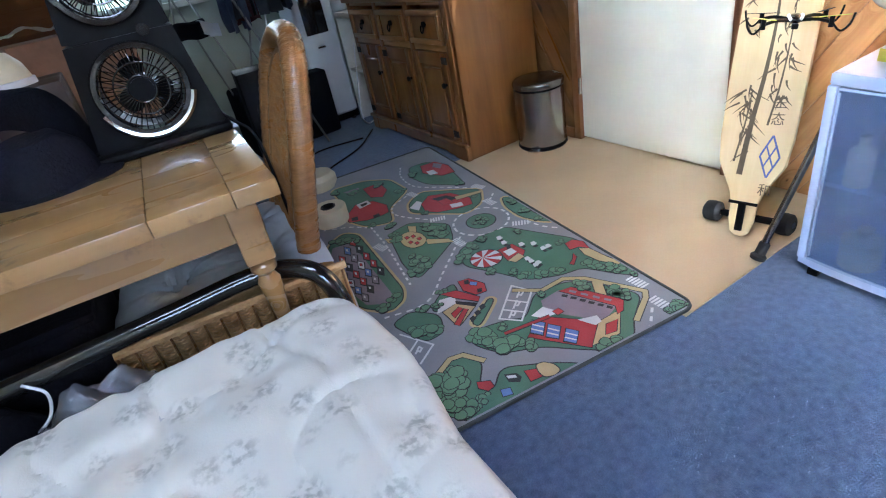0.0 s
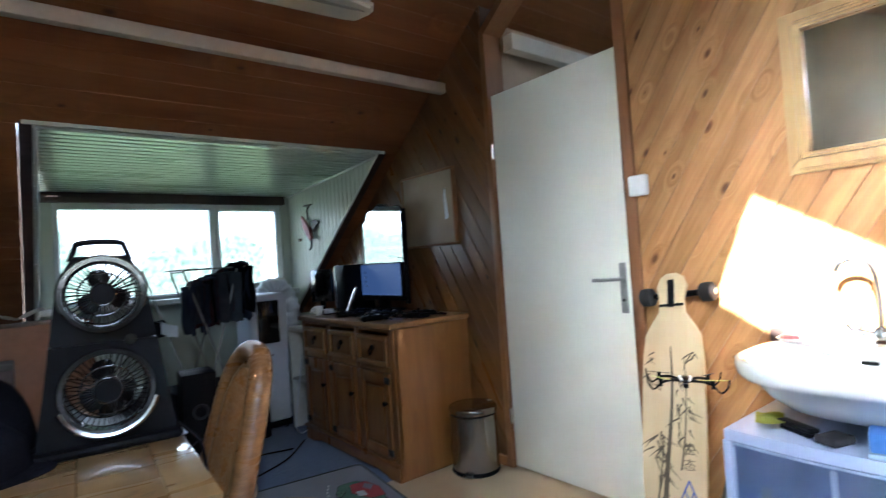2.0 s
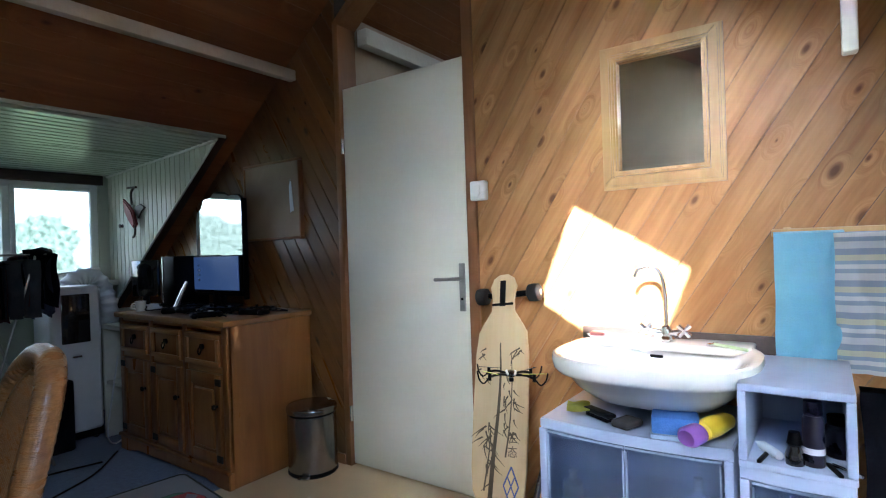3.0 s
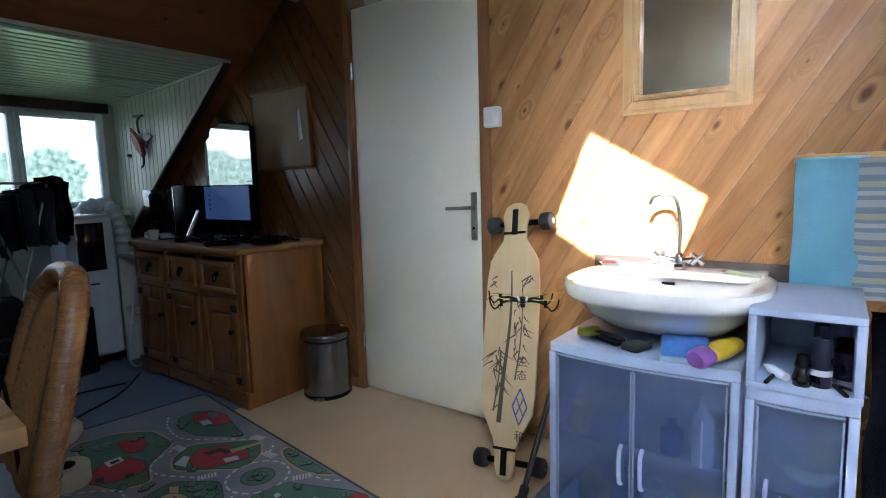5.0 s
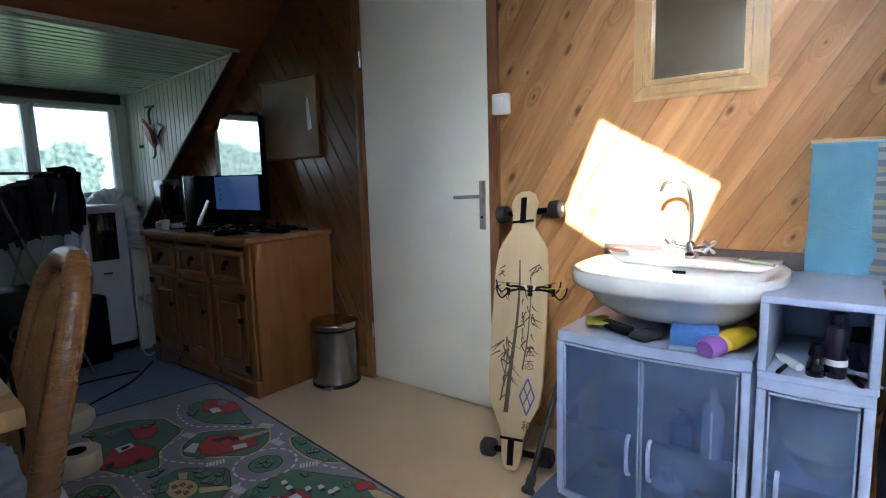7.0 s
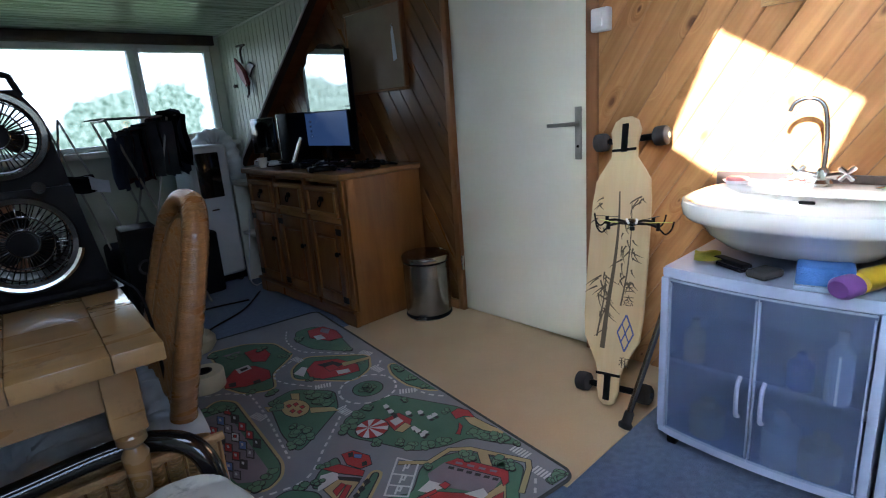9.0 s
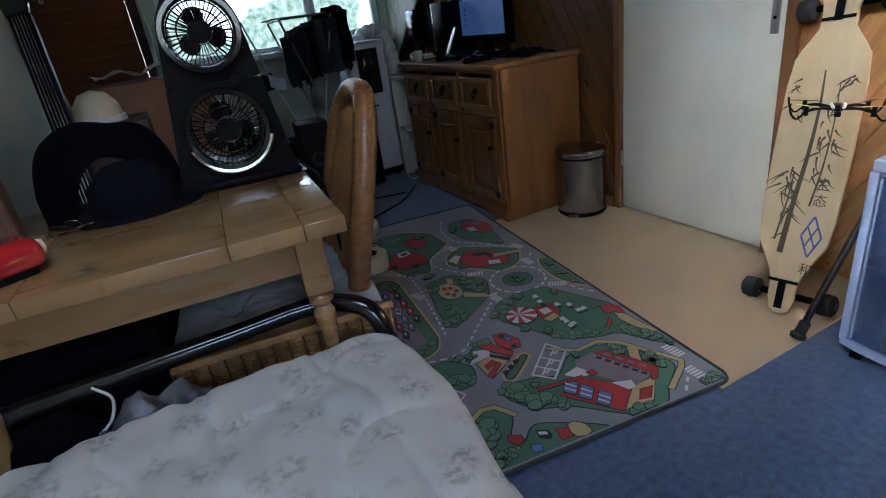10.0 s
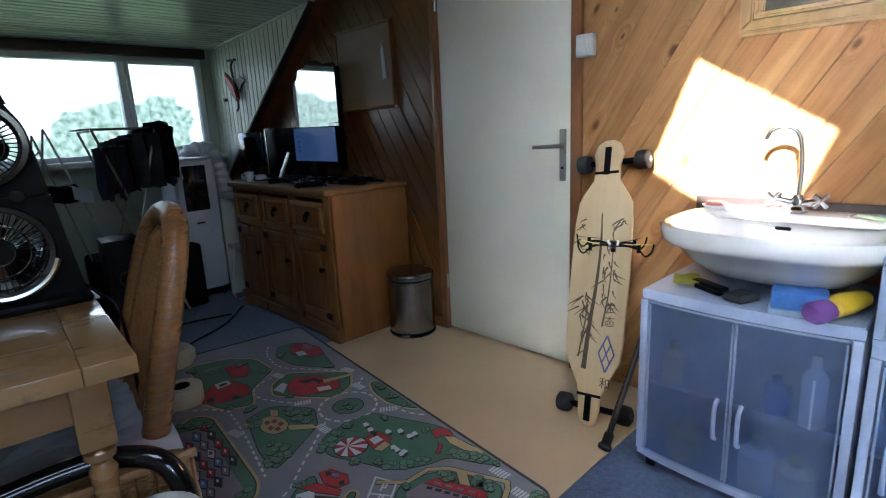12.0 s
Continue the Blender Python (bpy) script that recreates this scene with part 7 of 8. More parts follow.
low = thing("side_shelf", (1.50, 3.425, 0), "small pale shelf unit at the end of the dresser", "shelf")
part("top", box((0, 0, 0.69), (0.42, 0.28, 0.72), 0.004), "white_wood", low)
part("side", box((0.0, 0.0, 0.0), (0.42, 0.02, 0.69), 0.003), "white_wood", low)
part("side", box((0.0, 0.26, 0.0), (0.42, 0.28, 0.69), 0.003), "white_wood", low)
part("shelf", box((0.01, 0.02, 0.34), (0.42, 0.26, 0.36), 0.003), "white_wood", low)

M["slate_cloth"] = surf("faded slate cotton", (0.11, 0.115, 0.14), (0.07, 0.075, 0.09), 14, 0.95, 0.6, fine=12)
M["navy_cloth"] = surf("worn navy denim", (0.06, 0.075, 0.12), (0.035, 0.045, 0.08), 14, 0.95, 0.6, fine=12)
# ---------------------------------------------------------------- by the dormer window
ac = thing("air_conditioner", pose(1.37, 3.86, 0, 0, 0, 0), "white portable air conditioner with a dark front panel", "air conditioner")
part("body", box((-0.14, -0.14, 0.06), (0.14, 0.16, 0.97), 0.03, seg=4), "white_plastic", ac)
part("front_panel", box((-0.085, -0.148, 0.62), (0.07, -0.138, 0.92), 0.006), "black_gloss", ac)
part("badge", box((-0.03, -0.144, 0.53), (0.02, -0.139, 0.54)), "steel", ac)
part("base", box((-0.14, -0.13, 0.02), (0.14, 0.16, 0.07), 0.01), "black", ac)
for x in (-0.1, 0.1):
    for y in (-0.1, 0.12):
        part("castor", lathe([(0, -0.01), (0.018, -0.01), (0.02, 0), (0.018, 0.01), (0, 0.01)], 14, m=Matrix.Translation((x, y, 0.02)) @ pose(0, 0, 0, 90, 0, 0)), "rubber", ac)
hose = spline([(1.42, 4.03, 0.8), (1.48, 4.08, 0.98), (1.6, 4.06, 1.0), (1.66, 4.02, 0.86), (1.67, 4.02, 0.66)], 14)
solid("exhaust_hose", tube(hose, 0.064, 20, 1, radii=[0.066, 0.066, 0.058, 0.058]), "white_plastic", "ribbed white exhaust hose behind the air conditioner", "hose")
solid("window_bar", rod((1.12, 4.2, 1.0), (1.72, 4.26, 1.06), 0.012), "white_wood", "white wooden bar lying on the window board", "bar")

rack = thing("drying_rack", (0, 0, 0), "folding metal drying rack in front of the window", "drying rack")
rods = [((0.76, 3.45, 0.0), (1.1, 3.5, 1.16)), ((1.14, 3.45, 0.0), (0.78, 3.5, 1.16)), ((0.76, 3.9, 0.0), (1.1, 3.85, 1.16)), ((1.14, 3.9, 0.0), (0.78, 3.85, 1.16)), ((0.78, 3.5, 1.16), (0.78, 3.85, 1.16)), ((1.1, 3.5, 1.16), (1.1, 3.85, 1.16))]
for a, b2 in rods:
    part("bar", rod(a, b2, 0.007, seg=8), "satin", rack)
for k in range(5):
    y = 3.52 + k * 0.08
    part("wire", rod((0.74, y, 1.17), (1.2, y, 1.17), 0.004, seg=6), "satin", rack)
stand = thing("ladder_stand", (0, 0, 0), "slim white folding metal stand by the window", "stand")
for a, b2 in (((0.58, 3.62, 1.18), (0.44, 3.5, 0.5)), ((0.58, 3.62, 1.18), (0.78, 3.5, 0.45)), ((0.53, 3.66, 1.15), (0.4, 3.7, 0.3)), ((0.53, 3.66, 1.15), (0.72, 3.72, 0.35)), ((0.44, 3.5, 0.5), (0.42, 3.5, 0.0)), ((0.78, 3.5, 0.45), (0.88, 3.48, 0.0)), ((0.4, 3.7, 0.3), (0.36, 3.72, 0.0)), ((0.72, 3.72, 0.35), (0.78, 3.74, 0.0))):
    part("leg", rod(a, b2, 0.006, seg=8), "satin", stand)
for k in range(5):
    t = 0.15 + k * 0.17
    a, b2 = Vector((0.58, 3.62, 1.18)).lerp(Vector((0.44, 3.5, 0.5)), t), Vector((0.53, 3.66, 1.15)).lerp(Vector((0.4, 3.7, 0.3)), t)
    part("rung", rod(a, b2, 0.004, seg=6), "satin", stand)


def garment(seed, w, drop):
    def fn(x, y):
        fold = 0.03 * math.sin(x * 30 + seed) + 0.03 * noise.noise(Vector((x * 6, y * 5, seed)))
        lift = 0.03 * noise.noise(Vector((x * 9, seed, 2.0)))
        if abs(y) < 0.02:
            return (x, y, lift)
        return (x * (1 + 0.15 * noise.noise(Vector((y * 4, seed, 0)))), math.copysign(0.02 + 0.02, y) + fold * 0.9, lift - (abs(y) - 0.02) * (0.9 + 0.1 * noise.noise(Vector((x * 5, seed, 6.0)))))
    return fn


rnd = random.Random(21)
wash = []
for k in range(11):
    x = 0.87 + 0.029 * k
    wash.append((x, 3.6 + 0.03 * (k % 3), 0.26 + 0.05 * rnd.random(), 0.62 + 0.14 * rnd.random() + 0.008 * k, ("navy_cloth", "slate_cloth", "maroon_cloth", "navy_cloth", "dark_cloth")[k % 5], 84 + rnd.uniform(-10, 10)))
for k, (x, y, w, dl, mat, rz2) in enumerate(wash):
    solid("garment", drape((w, dl), Matrix(), garment(k * 1.7, w, dl), 14, 26, 0.012), mat, "dark garment drying over the rack" if mat == "dark_cloth" else "worn navy garment drying over the rack" if mat == "navy_cloth" else "faded slate garment drying over the rack" if mat == "slate_cloth" else "dark maroon garment drying over the rack", "clothes", at=pose(x, y, 1.07 + 0.012 * k + 0.01 * (k % 2), 0, 0, rz2), group="washing on the rack")
solid("grey_sock", drape((0.07, 0.2), Matrix(), garment(9.0, 0.07, 0.2), 10, 16, 0.012), "cushion", "grey cloth hanging on the white stand", "clothes", at=pose(0.66, 3.46, 0.86, 0, 0, 20))
solid("black_bag", drape((0.2, 0.24), Matrix(), garment(3.0, 0.2, 0.24), 14, 16, 0.03), "dark_cloth", "small black bag hanging on the stand", "bag", at=pose(0.56, 3.5, 0.88, 0, 0, 5))
spk = thing("loudspeaker", pose(0.68, 2.95, 0, 0, 0, -6), "black floor loudspeaker beside the chair", "loudspeaker")
part("cabinet", box((-0.07, -0.1, 0.0), (0.09, 0.1, 0.64), 0.006), "black", spk)
part("woofer", lathe([(0.07, 0), (0.066, 0.006), (0.05, -0.01), (0.02, -0.02), (0, -0.015)], 24, m=Matrix.Translation((0.01, -0.102, 0.25)) @ pose(0, 0, 0, 90, 0, 0)), "rubber", spk)
part("tweeter", lathe([(0.04, 0), (0.036, 0.004), (0.02, -0.006), (0, -0.004)], 20, m=Matrix.Translation((0.01, -0.102, 0.45)) @ pose(0, 0, 0, 90, 0, 0)), "rubber", spk)
solid("dark_crate", box((-0.3, -0.16, 0), (0.3, 0.16, 0.42), 0.02), "dark_cloth", "dark cloth-covered crate under the drying rack", "crate", at=pose(1.0, 3.75, 0, 0, 0, 3))
solid("dark_suitcase", box((-0.2, -0.14, 0), (0.2, 0.14, 0.5), 0.04, seg=3), "black", "black suitcase standing under the window", "suitcase", at=pose(0.32, 3.9, 0, 0, 0, 8))
for pts in ([(1.42, 3.35, 0.006), (1.2, 3.1, 0.006), (0.95, 2.95, 0.006), (0.75, 2.8, 0.006)], [(1.47, 3.42, 0.55), (1.42, 3.4, 0.3), (1.4, 3.42, 0.1), (1.47, 3.5, 0.008), (1.6, 3.6, 0.008)], [(0.8, 3.1, 0.006), (1.0, 3.3, 0.006), (1.3, 3.25, 0.006)]):
    solid("floor_cable", tube(pts, 0.005, 6, 8), "white_plastic" if pts[0][2] > 0.1 else "black", "white cable hanging behind the dresser" if pts[0][2] > 0.1 else "black cable lying on the carpet", "cable", group="floor cables")

# red winged ornament on the cheek
orn = thing("wall_ornament", (CHEEK_R - 0.002, 3.95, 1.46), "red carved bird ornament with dark wings on the white boards", "ornament")
M["red_paint"] = surf("dull red paint", (0.3, 0.04, 0.035), (0.2, 0.025, 0.025), 10, 0.5, 0.2)
part("body", prism([(0.12, 0.1), (0.05, 0.06), (-0.02, 0.0), (-0.06, -0.09), (-0.03, -0.12), (0.03, -0.06), (0.09, 0.0)], 0.03, m=Matrix.Translation((-0.045, 0, 0)) @ YZ, bevel=0.008), "red_paint", orn)
part("wing", prism([(-0.02, 0.04), (-0.1, 0.05), (-0.16, 0.02), (-0.1, 0.0), (-0.06, -0.05), (-0.02, -0.02)], 0.012, m=Matrix.Translation((-0.02, 0, 0)) @ YZ, bevel=0.003), "dark_wood", orn)
part("crest", tube([(-0.03, 0.0, 0.05), (-0.03, 0.01, 0.13), (-0.025, -0.02, 0.17)], 0.008, 8, 5), "dark_wood", orn)
part("crossbar", rod((-0.025, -0.06, 0.17), (-0.025, 0.07, 0.175), 0.008, seg=8), "dark_wood", orn)
part("foot", tube([(-0.03, -0.04, -0.1), (-0.03, -0.03, -0.16), (-0.02, 0.02, -0.18)], 0.008, 8, 5), "dark_wood", orn)
solid("coat_peg", lathe([(0, 0), (0.014, 0), (0.01, 0.012), (0.016, 0.022), (0, 0.03)], 14), "dark_wood", "small dark knob on the white boards", "knob", at=Matrix.Translation((CHEEK_R - 0.001, 4.17, 1.37)) @ pose(0, 0, 0, 0, -90, 0))

# ---------------------------------------------------------------- hanging wing
wing = thing("model_wing", pose(0.75, 1.93, 2.19, 12, 0, -4), "white foam model wing with a grey stripe hung under the ceiling", "model wing")
outl = [(-0.55, -0.16), (0.3, -0.15), (0.43, -0.1), (0.47, -0.02), (0.47, 0.14), (0.4, 0.16), (-0.55, 0.16)]
part("panel", prism(outl, 0.035, bevel=0.012), "white_wood", wing)
part("stripe", prism([(-0.5, -0.075), (0.36, -0.06), (0.42, -0.04), (0.36, -0.03), (-0.5, -0.035)], 0.003, m=Matrix.Translation((0, 0, -0.003))), surf("grey stripe", (0.3, 0.29, 0.27), (0.26, 0.25, 0.23), 8, 0.5, 0.05), wing, "grey stripe")
for x in (-0.4, 0.3):
    part("string", rod((x, 0.0, 0.03), (x, 0.0, 0.33), 0.0015, seg=5), "white_plastic", wing)

# ---------------------------------------------------------------- on and behind the table
gt = thing("bass_guitar", (0, 0, 0), "dark bass guitar leaning against the pale wall", "bass guitar")
ga, gb = Vector((-0.215, 1.62, 0.56)), Vector((-0.25, 1.98, 1.26))
gz = (gb - ga).normalized()
gx = Vector((0.97, -0.22, 0)).normalized()
gy = gz.cross(gx).normalized()
gx = gy.cross(gz)
gm = Matrix.Translation(ga) @ Matrix((gx, gy, gz)).transposed().to_4x4()
part("neck", box((-0.026, 0.0, 0.0), (0.026, 0.022, 0.74), 0.006, m=gm), "dark_wood", gt)
part("fretboard", box((-0.028, -0.007, 0.0), (0.028, 0.0, 0.74), 0.001, m=gm), "black", gt)
bm = prism([(-0.03, 0.73), (0.028, 0.73), (0.04, 0.78), (0.032, 0.86), (-0.004, 0.915), (-0.034, 0.88), (-0.04, 0.8)], 0.016, m=gm @ XZ, bevel=0.004)
head = part("headstock", bm, "black_gloss", gt)
for s, zz in ((-1, 0.79), (-1, 0.84), (1, 0.77), (1, 0.81), (1, 0.85)):
    bm = rod(gm @ Vector((s * 0.03, 0.005, zz)), gm @ Vector((s * 0.062, 0.005, zz)), 0.004, seg=8)
    rod(gm @ Vector((s * 0.06, 0.005, zz - 0.012)), gm @ Vector((s * 0.06, 0.005, zz + 0.012)), 0.006, seg=8, bm=bm)
    part("tuner", bm, "chrome", head)
for k in range(5):
    x = -0.02 + 0.01 * k
    part("string", rod(gm @ Vector((x, -0.011, -0.25)), gm @ Vector((x * 0.8, -0.011, 0.78)), 0.0014, seg=5), "chrome", gt)
part("body", prism([(-0.16, -0.36), (0.14, -0.38), (0.19, -0.28), (0.15, -0.16), (0.14, -0.06), (0.16, 0.03), (0.08, 0.05), (0.03, -0.02), (-0.03, -0.02), (-0.08, 0.1), (-0.16, 0.08), (-0.13, -0.06), (-0.16, -0.18), (-0.2, -0.28)], 0.04, m=gm @ XZ @ Matrix.Translation((0, 0, -0.035)), bevel=0.008), "black_gloss", gt)
cap = thing("hat", pose(-0.095, 1.36, 0.765, 6, 0, 0), "black cloth hat lying on the table", "hat")
part("crown", lathe([(0, 0.1), (0.05, 0.095), (0.085, 0.06), (0.095, 0.01), (0.088, 0.01), (0.075, 0.05), (0, 0.085)], 30), "dark_cloth", cap)
part("brim", lathe([(0.09, 0.012), (0.12, 0.004), (0.135, 0.0), (0.134, -0.004), (0.088, 0.006), (0.09, 0.012)], 30), "dark_cloth", cap)
hat = thing("black_case", pose(-0.14, 1.47, 0.76, 0, 0, 10), "soft black bag on the table beside the fan", "bag")


def sack(x, y):
    r = min(1.0, math.hypot(x / 0.17, y / 0.12))
    return (x * (1 - 0.1 * r), y, 0.19 * math.sqrt(max(0, 1 - r**3)) + 0.02 * noise.noise(Vector((x * 9, y * 9, 7))))


part("body", drape((0.33, 0.2), Matrix(), sack, 26, 20, 0.01), "dark_cloth", hat)
part("strap", tube([(-0.1, -0.06, 0.03), (0.0, -0.13, 0.012), (0.1, -0.11, 0.01), (0.16, -0.04, 0.02)], 0.011, 8, 6), "black", hat)
lid = thing("white_helmet", (-0.17, 2.12, 0), "cream rounded helmet on a box behind the table", "helmet")
part("shell", lathe([(0.07, 0.0), (0.074, 0.018), (0.064, 0.06), (0.04, 0.092), (0, 0.104)], 30, m=Matrix.Translation((0, 0, 0.89))), "cream", lid)
part("rim", lathe([(0.07, 0.89), (0.08, 0.89), (0.08, 0.908), (0.074, 0.91)], 30), "white_plastic", lid, "white rim band")
part("box", box((-0.14, -0.14, 0.0), (0.14, 0.14, 0.89), 0.006), "dark_wood", lid)
crate = thing("cardboard_box", pose(0.0, 2.72, 0, 0, 0, 10), "brown cardboard box with a white rag on top", "box")
part("carton", box((-0.2, -0.17, 0.0), (0.2, 0.17, 0.98), 0.005), surf("brown cardboard", (0.22, 0.11, 0.06), (0.17, 0.085, 0.045), 7, 0.8, 0.15), crate)
solid("rag", drape((0.26, 0.14), pose(-0.06, 2.66, 0.99, 0, 0, 12), lambda x, y: (x, y, 0.03 + 0.03 * noise.noise(Vector((x * 12, y * 12, 9)))), 18, 12, 0.02), "white_wood", "crumpled white rag on the cardboard box", "rag")
pot = thing("wooden_pot", pose(-0.37, 1.27, 0.76, 0, 0, 8), "rough bark planter with a small green plant", "planter")
M["bark"] = surf("grey brown bark", (0.2, 0.12, 0.085), (0.1, 0.055, 0.04), 14, 0.85, 0.9, stretch=(1, 1, 0.25))
part("planter", box((-0.075, -0.07, 0.0), (0.075, 0.07, 0.25), 0.018, seg=3), "bark", pot)
part("soil", box((-0.058, -0.054, 0.246), (0.058, 0.054, 0.256), 0.003), "dark_wood", pot)
bm = bmesh.new()
rnd = random.Random(8)
for k in range(70):
    a, d, hgt = rnd.uniform(0, 6.28), rnd.uniform(0, 0.055), rnd.uniform(0.0, 0.045)
    leaf = [(0, -0.004), (0.012, -0.007), (0.024, 0), (0.012, 0.007), (0, 0.004)]
    prism(leaf, 0.0008, bm, Matrix.Translation((d * math.cos(a), d * math.sin(a), 0.256 + hgt)) @ pose(0, 0, 0, rnd.uniform(-40, 40), rnd.uniform(-70, 10), math.degrees(a)))
part("leaves", bm, surf("dark green leaf", (0.05, 0.13, 0.035), (0.035, 0.09, 0.025), 20, 0.5, 0.1), pot, "small dark green leaves", kind="stuff", smooth=False)
red = thing("red_gadget", pose(-0.335, 1.07, 0.76, 0, 0, 28), "glossy red toy car body on the table", "toy")
part("shell", box((-0.12, -0.045, 0.006), (0.1, 0.045, 0.06), 0.022, seg=4), surf("glossy red plastic", (0.45, 0.02, 0.03), (0.36, 0.015, 0.02), 6, 0.15, 0.0, coat=0.6), red)
part("lamp", lathe([(0, 0), (0.014, 0), (0.012, 0.008), (0, 0.01)], 14, m=Matrix.Translation((0.098, -0.012, 0.036)) @ pose(0, 0, 0, 0, 90, 0)), "cream", red)
part("underside", box((-0.1, -0.04, 0.0), (0.08, 0.04, 0.012), 0.003), "black", red)
key = thing("keys", pose(-0.215, 1.30, 0.7605, 0, 0, 30), "small bunch of brass keys on the table", "keys")
M["brass"] = surf("worn brass", (0.5, 0.36, 0.14), (0.35, 0.24, 0.09), 20, 0.35, 0.1, 1.0)
part("ring", tube([(0.014 * math.cos(i * 0.63), 0.014 * math.sin(i * 0.63), 0.012 + 0.008 * math.sin(i * 0.63)) for i in range(11)], 0.0016, 6, 2), "chrome", key)
for k in range(3):
    bm = prism(rounded(0.02, 0.022, 0.008, 4, 0.022, 0), 0.002)
    box((0.03, -0.004, 0.0), (0.06, 0.004, 0.002), 0, bm)
    part("key", put(bm, None, pose(0, 0, 0.002 * k + 0.001, 0, -6 * k, 130 * k + 20)), "brass", key)
cord = solid("fan_cord", tube([(0.2, 1.46, 0.77), (0.24, 1.42, 0.80), (0.285, 1.36, 0.768), (0.315, 1.33, 0.7), (0.33, 1.36, 0.4), (0.4, 1.6, 0.02), (0.5, 1.9, 0.022)], 0.004, 7, 8), "black", "black power cord running from the fan over the table edge", "cord")
# white slab in place of the window's reflection on the glossy table top
card = solid("window_glare", box((-0.02, -0.06, 0), (0.02, 0.06, 0.003), 0.0008), "white_plastic", "thin white slab as window glare at the table corner", "card", at=pose(0.268, 1.40, 0.7602, 0, 0, -4))

# ---------------------------------------------------------------- rolls on the rug and bags by the bed
ringr = thing("tape_roll", pose(0.67, 2.26, 0.013, 0, 0, 0), "wide white tape roll standing near the chair", "roll")
part("roll", lathe([(0.034, 0), (0.076, 0), (0.08, 0.006), (0.08, 0.07), (0.076, 0.076), (0.034, 0.076), (0.034, 0)], 36), "cream", ringr)
part("core", lathe([(0.029, 0.001), (0.034, 0.001), (0.034, 0.079), (0.029, 0.079), (0.029, 0.001)], 28), "black", ringr)
solid("round_cushion", lathe([(0, 0), (0.08, 0.0), (0.1, 0.03), (0.1, 0.06), (0.08, 0.085), (0, 0.09)], 32), "cream", "round cream cushion on the rug behind the chair", "cushion", at=(0.78, 2.7, 0.013))
M["plastic_bag"] = surf("clear crinkled plastic bag", (0.62, 0.64, 0.7), (0.45, 0.47, 0.53), 14, 0.16, 0.9, trans=0.88)


def crumple(seed, h):
    def fn(x, y):
        r = min(1.0, math.hypot(x / 0.13, y / 0.11))
        return (x, y, h * math.sqrt(max(0, 1 - r * r)) + 0.05 * noise.noise(Vector((x * 16, y * 16, seed))) + 0.02 * noise.noise(Vector((x * 45, y * 45, seed))))
    return fn


solid("plastic_bag", drape((0.24, 0.12), Matrix(), crumple(2.0, 0.2), 40, 30, 0.002), "plastic_bag", "crumpled clear plastic bag between bed and table", "bag", at=(-0.165, 1.0, 0.305))
solid("storage_box", box((-0.3, -0.06, 0), (0.3, 0.06, 0.27), 0.01), "dark_cloth", "dark storage box between bed and table", "box", at=(-0.16, 1.03, 0))
# dark block added to give the space under the table its black shade
sb = thing("shade_block", (-0.295, 1.36, 0), "dark block added as shade under the table", "box")
part("block_body", box((-0.165, -0.2, 0), (0.165, 0.22, 0.54), 0.02, seg=3), "dark_cloth", sb)
part("lid", box((-0.17, -0.205, 0.54), (0.17, 0.225, 0.56), 0.008), "dark_cloth", sb)
solid("dark_garment", drape((0.26, 0.2), Matrix(), crumple(5.0, 0.23), 30, 24, 0.01), "dark_cloth", "crumpled dark garment heaped beside the bed", "garment", at=(-0.33, 1.05, 0.275))
solid("red_cloth", drape((0.12, 0.1), Matrix(), crumple(8.0, 0.02), 16, 14, 0.008), surf("dark red cloth", (0.2, 0.03, 0.04), (0.14, 0.02, 0.03), 12, 0.9, 0.5), "dark red cloth on the heap beside the bed", "clothes", at=(-0.24, 1.03, 0.38))
solid("string", tube([(-0.245, 1.03, 0.545), (-0.222, 1.025, 0.515), (-0.235, 1.02, 0.475), (-0.265, 1.01, 0.455)], 0.0028, 6, 6), "white_plastic", "white cord on the dark clothes", "cord")

# ---------------------------------------------------------------- quadcopter
dr = thing("quadcopter", pose(1.66, 0.86, 0.68, -4, 3, -58), "small black and yellow quadcopter hovering before the longboard", "drone")
M["neon"] = surf("neon yellow plastic", (0.55, 0.6, 0.05), (0.48, 0.52, 0.04), 8, 0.35, 0.02)
bm = bmesh.new()
bmesh.ops.create_uvsphere(bm, u_segments=20, v_segments=12, radius=1.0)
for v in bm.verts:
    v.co = Vector((v.co.x * 0.018, v.co.y * 0.032, v.co.z * 0.014 + 0.004))
part("body", bm, "black_gloss", dr)
for s in (-1, 1):
    part("canopy_stripe", tube([(s * 0.012, -0.028, 0.006), (s * 0.016, 0.0, 0.013), (s * 0.011, 0.026, 0.008)], 0.004, 8, 5), "white_plastic", dr)
part("camera", box((-0.008, -0.038, -0.018), (0.008, -0.022, -0.004), 0.003), "black", dr)
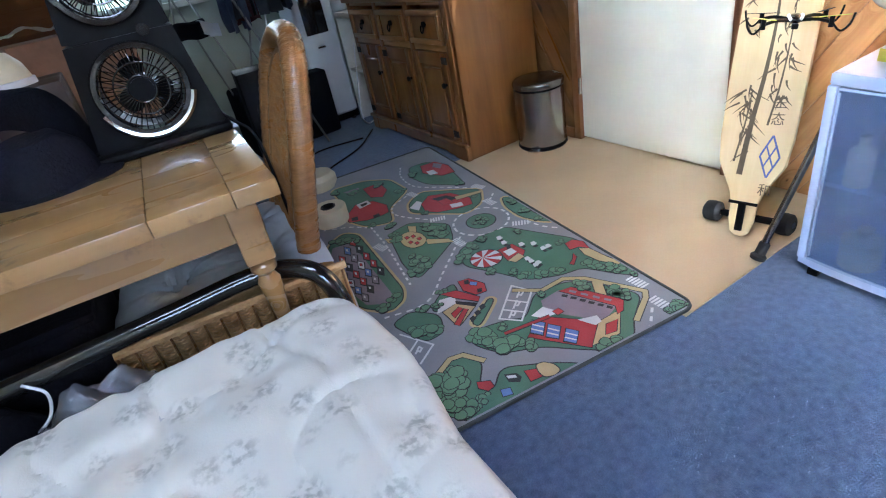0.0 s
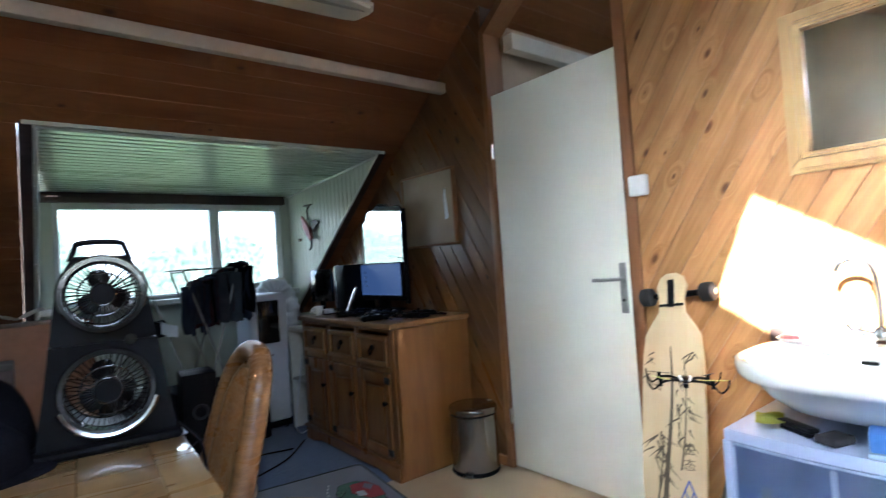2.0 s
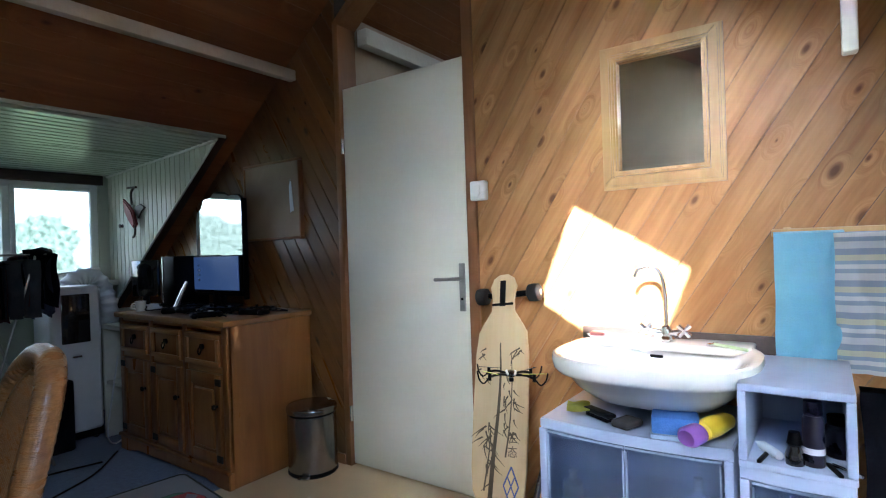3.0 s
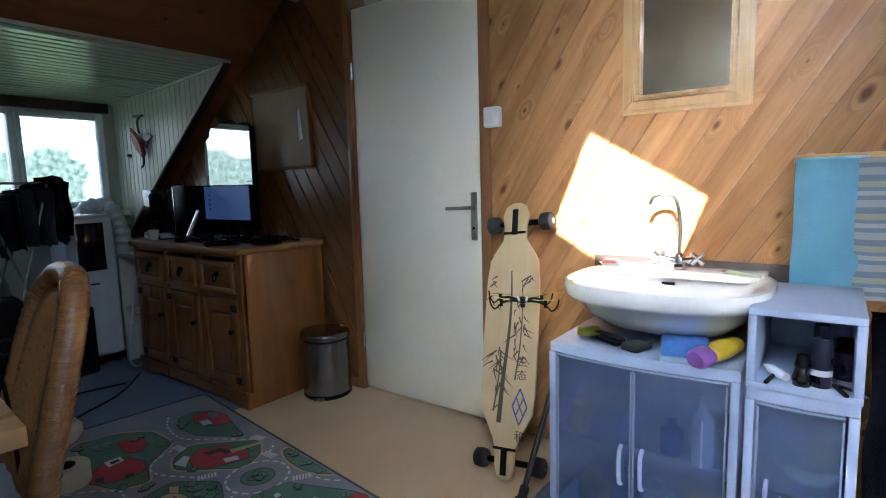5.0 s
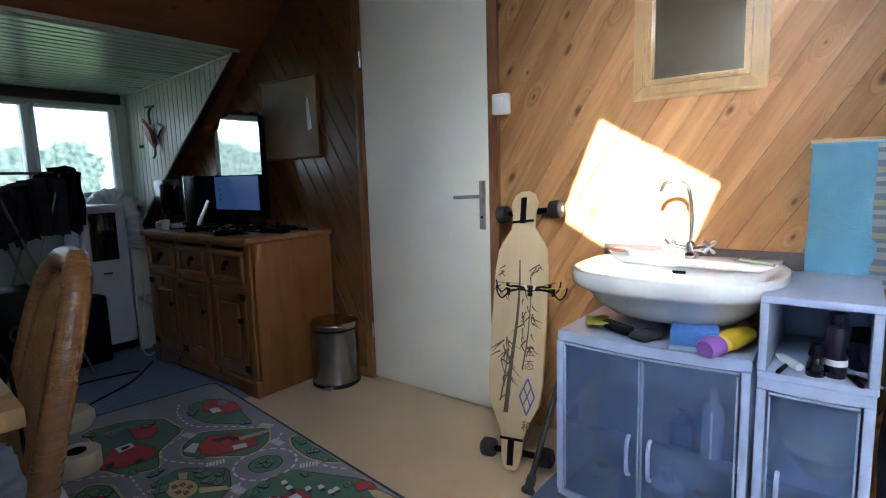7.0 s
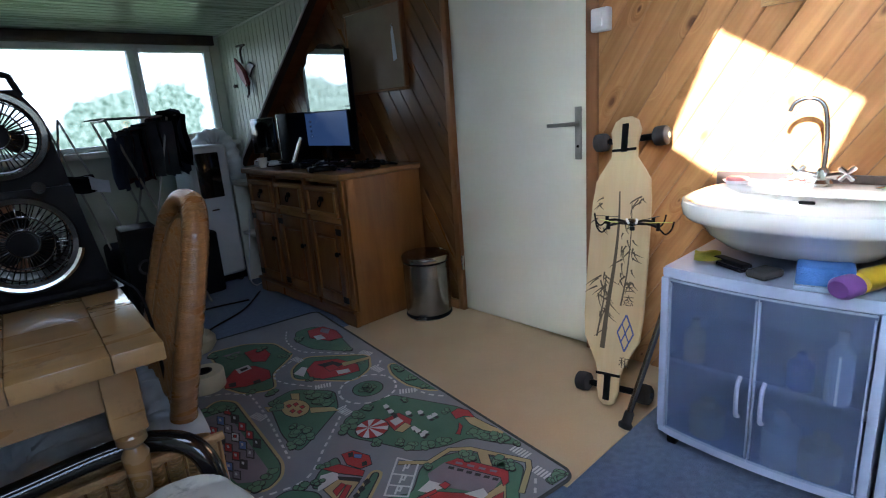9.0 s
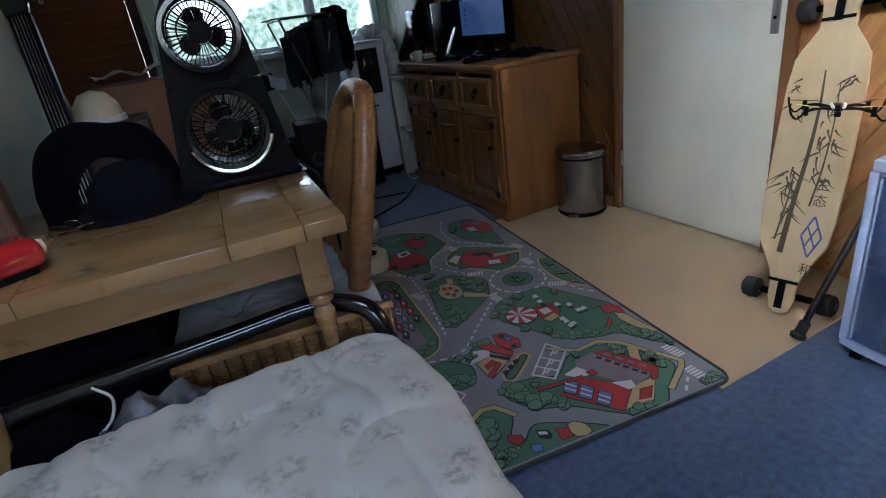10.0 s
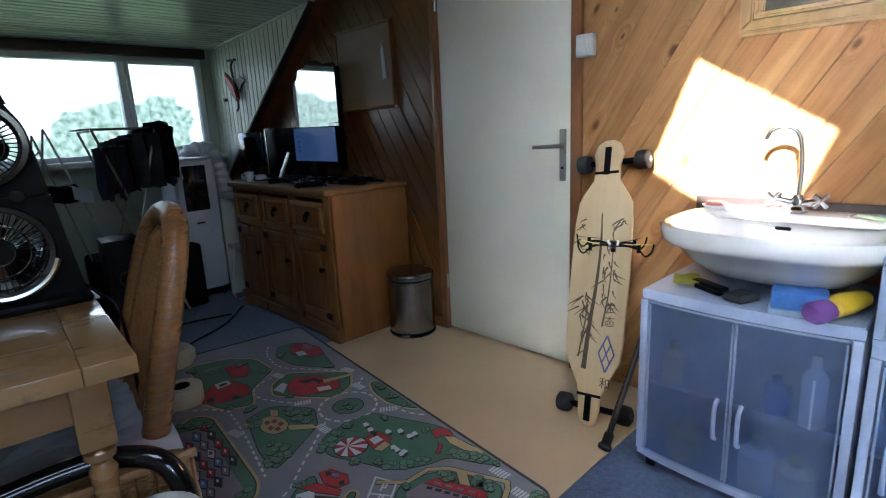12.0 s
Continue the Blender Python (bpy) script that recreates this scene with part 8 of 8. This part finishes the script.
for sx in (-1, 1):
    for sy in (-1, 1):
        ex, ey = sx * 0.075, sy * 0.06
        arm = part("arm", tube([(sx * 0.012, sy * 0.015, 0.002), (sx * 0.045, sy * 0.04, 0.006), (ex, ey, 0.0)], 0.0045, 8, 5), "black", dr)
        part("motor", rod((ex, ey, -0.012), (ex, ey, 0.014), 0.006, seg=12), "black", arm)
        part("guard", tube([(ex, ey, 0.0), (ex + sx * 0.02, ey + sy * 0.012, -0.02), (ex + sx * 0.036, ey + sy * 0.02, -0.004), (ex + sx * 0.042, ey + sy * 0.022, 0.022)], 0.0028, 7, 5), "black", arm)
        blade = [(-0.045, -0.001), (-0.03, -0.006), (-0.008, -0.003), (0, -0.002), (0.008, -0.004), (0.03, -0.001), (0.045, 0.001), (0.03, 0.006), (0.008, 0.003), (-0.008, 0.004), (-0.03, 0.001)]
        part("rotor", prism(blade, 0.0012, m=Matrix.Translation((ex, ey, 0.014)) @ pose(0, 0, 0, 0, 0, 35 * sx + 20 * sy)), "neon" if sy < 0 else "black", arm, "yellow rotor blade at rest" if sy < 0 else "", smooth=False)

# ---------------------------------------------------------------- boards of the gable wall
def plank_wall(outline, angle, width, parent, material):
    """Diagonal tongue-and-groove boards that fill an outline of y and z on the gable wall."""
    c, s = math.cos(angle), math.sin(angle)
    us = [y * c + z * s for y, z in outline]
    vs = [-y * s + z * c for y, z in outline]
    k = math.floor(min(vs) / width)
    while k * width < max(vs):
        v0, v1 = k * width + 0.0009, (k + 1) * width - 0.0009
        k += 1
        strip = [(min(us) - 1, v0), (max(us) + 1, v0), (max(us) + 1, v1), (min(us) - 1, v1)]
        poly = [(u * c - v * s, u * s + v * c) for u, v in strip]
        for i, p in enumerate(outline):
            q = outline[(i + 1) % len(outline)]
            nx, ny = q[1] - p[1], -(q[0] - p[0])
            poly = clip(poly, nx, ny, nx * p[0] + ny * p[1])
            if len(poly) < 3:
                break
        if len(poly) < 3:
            continue
        cy, cz = sum(p[0] for p in poly) / len(poly), sum(p[1] for p in poly) / len(poly)
        local = [((y - cy) * c + (z - cz) * s, -(y - cy) * s + (z - cz) * c) for y, z in poly]
        bm = prism(local, 0.012, bevel=0.0028)
        ob = part("plank", bm, material, parent, smooth=False)
        turn = Matrix(((0, 0, -1, 0), (c, -s, 0, 0), (s, c, 0, 0), (0, 0, 0, 1)))
        ob.matrix_basis = Matrix.Translation((WALL + 0.0125, cy, cz)) @ turn


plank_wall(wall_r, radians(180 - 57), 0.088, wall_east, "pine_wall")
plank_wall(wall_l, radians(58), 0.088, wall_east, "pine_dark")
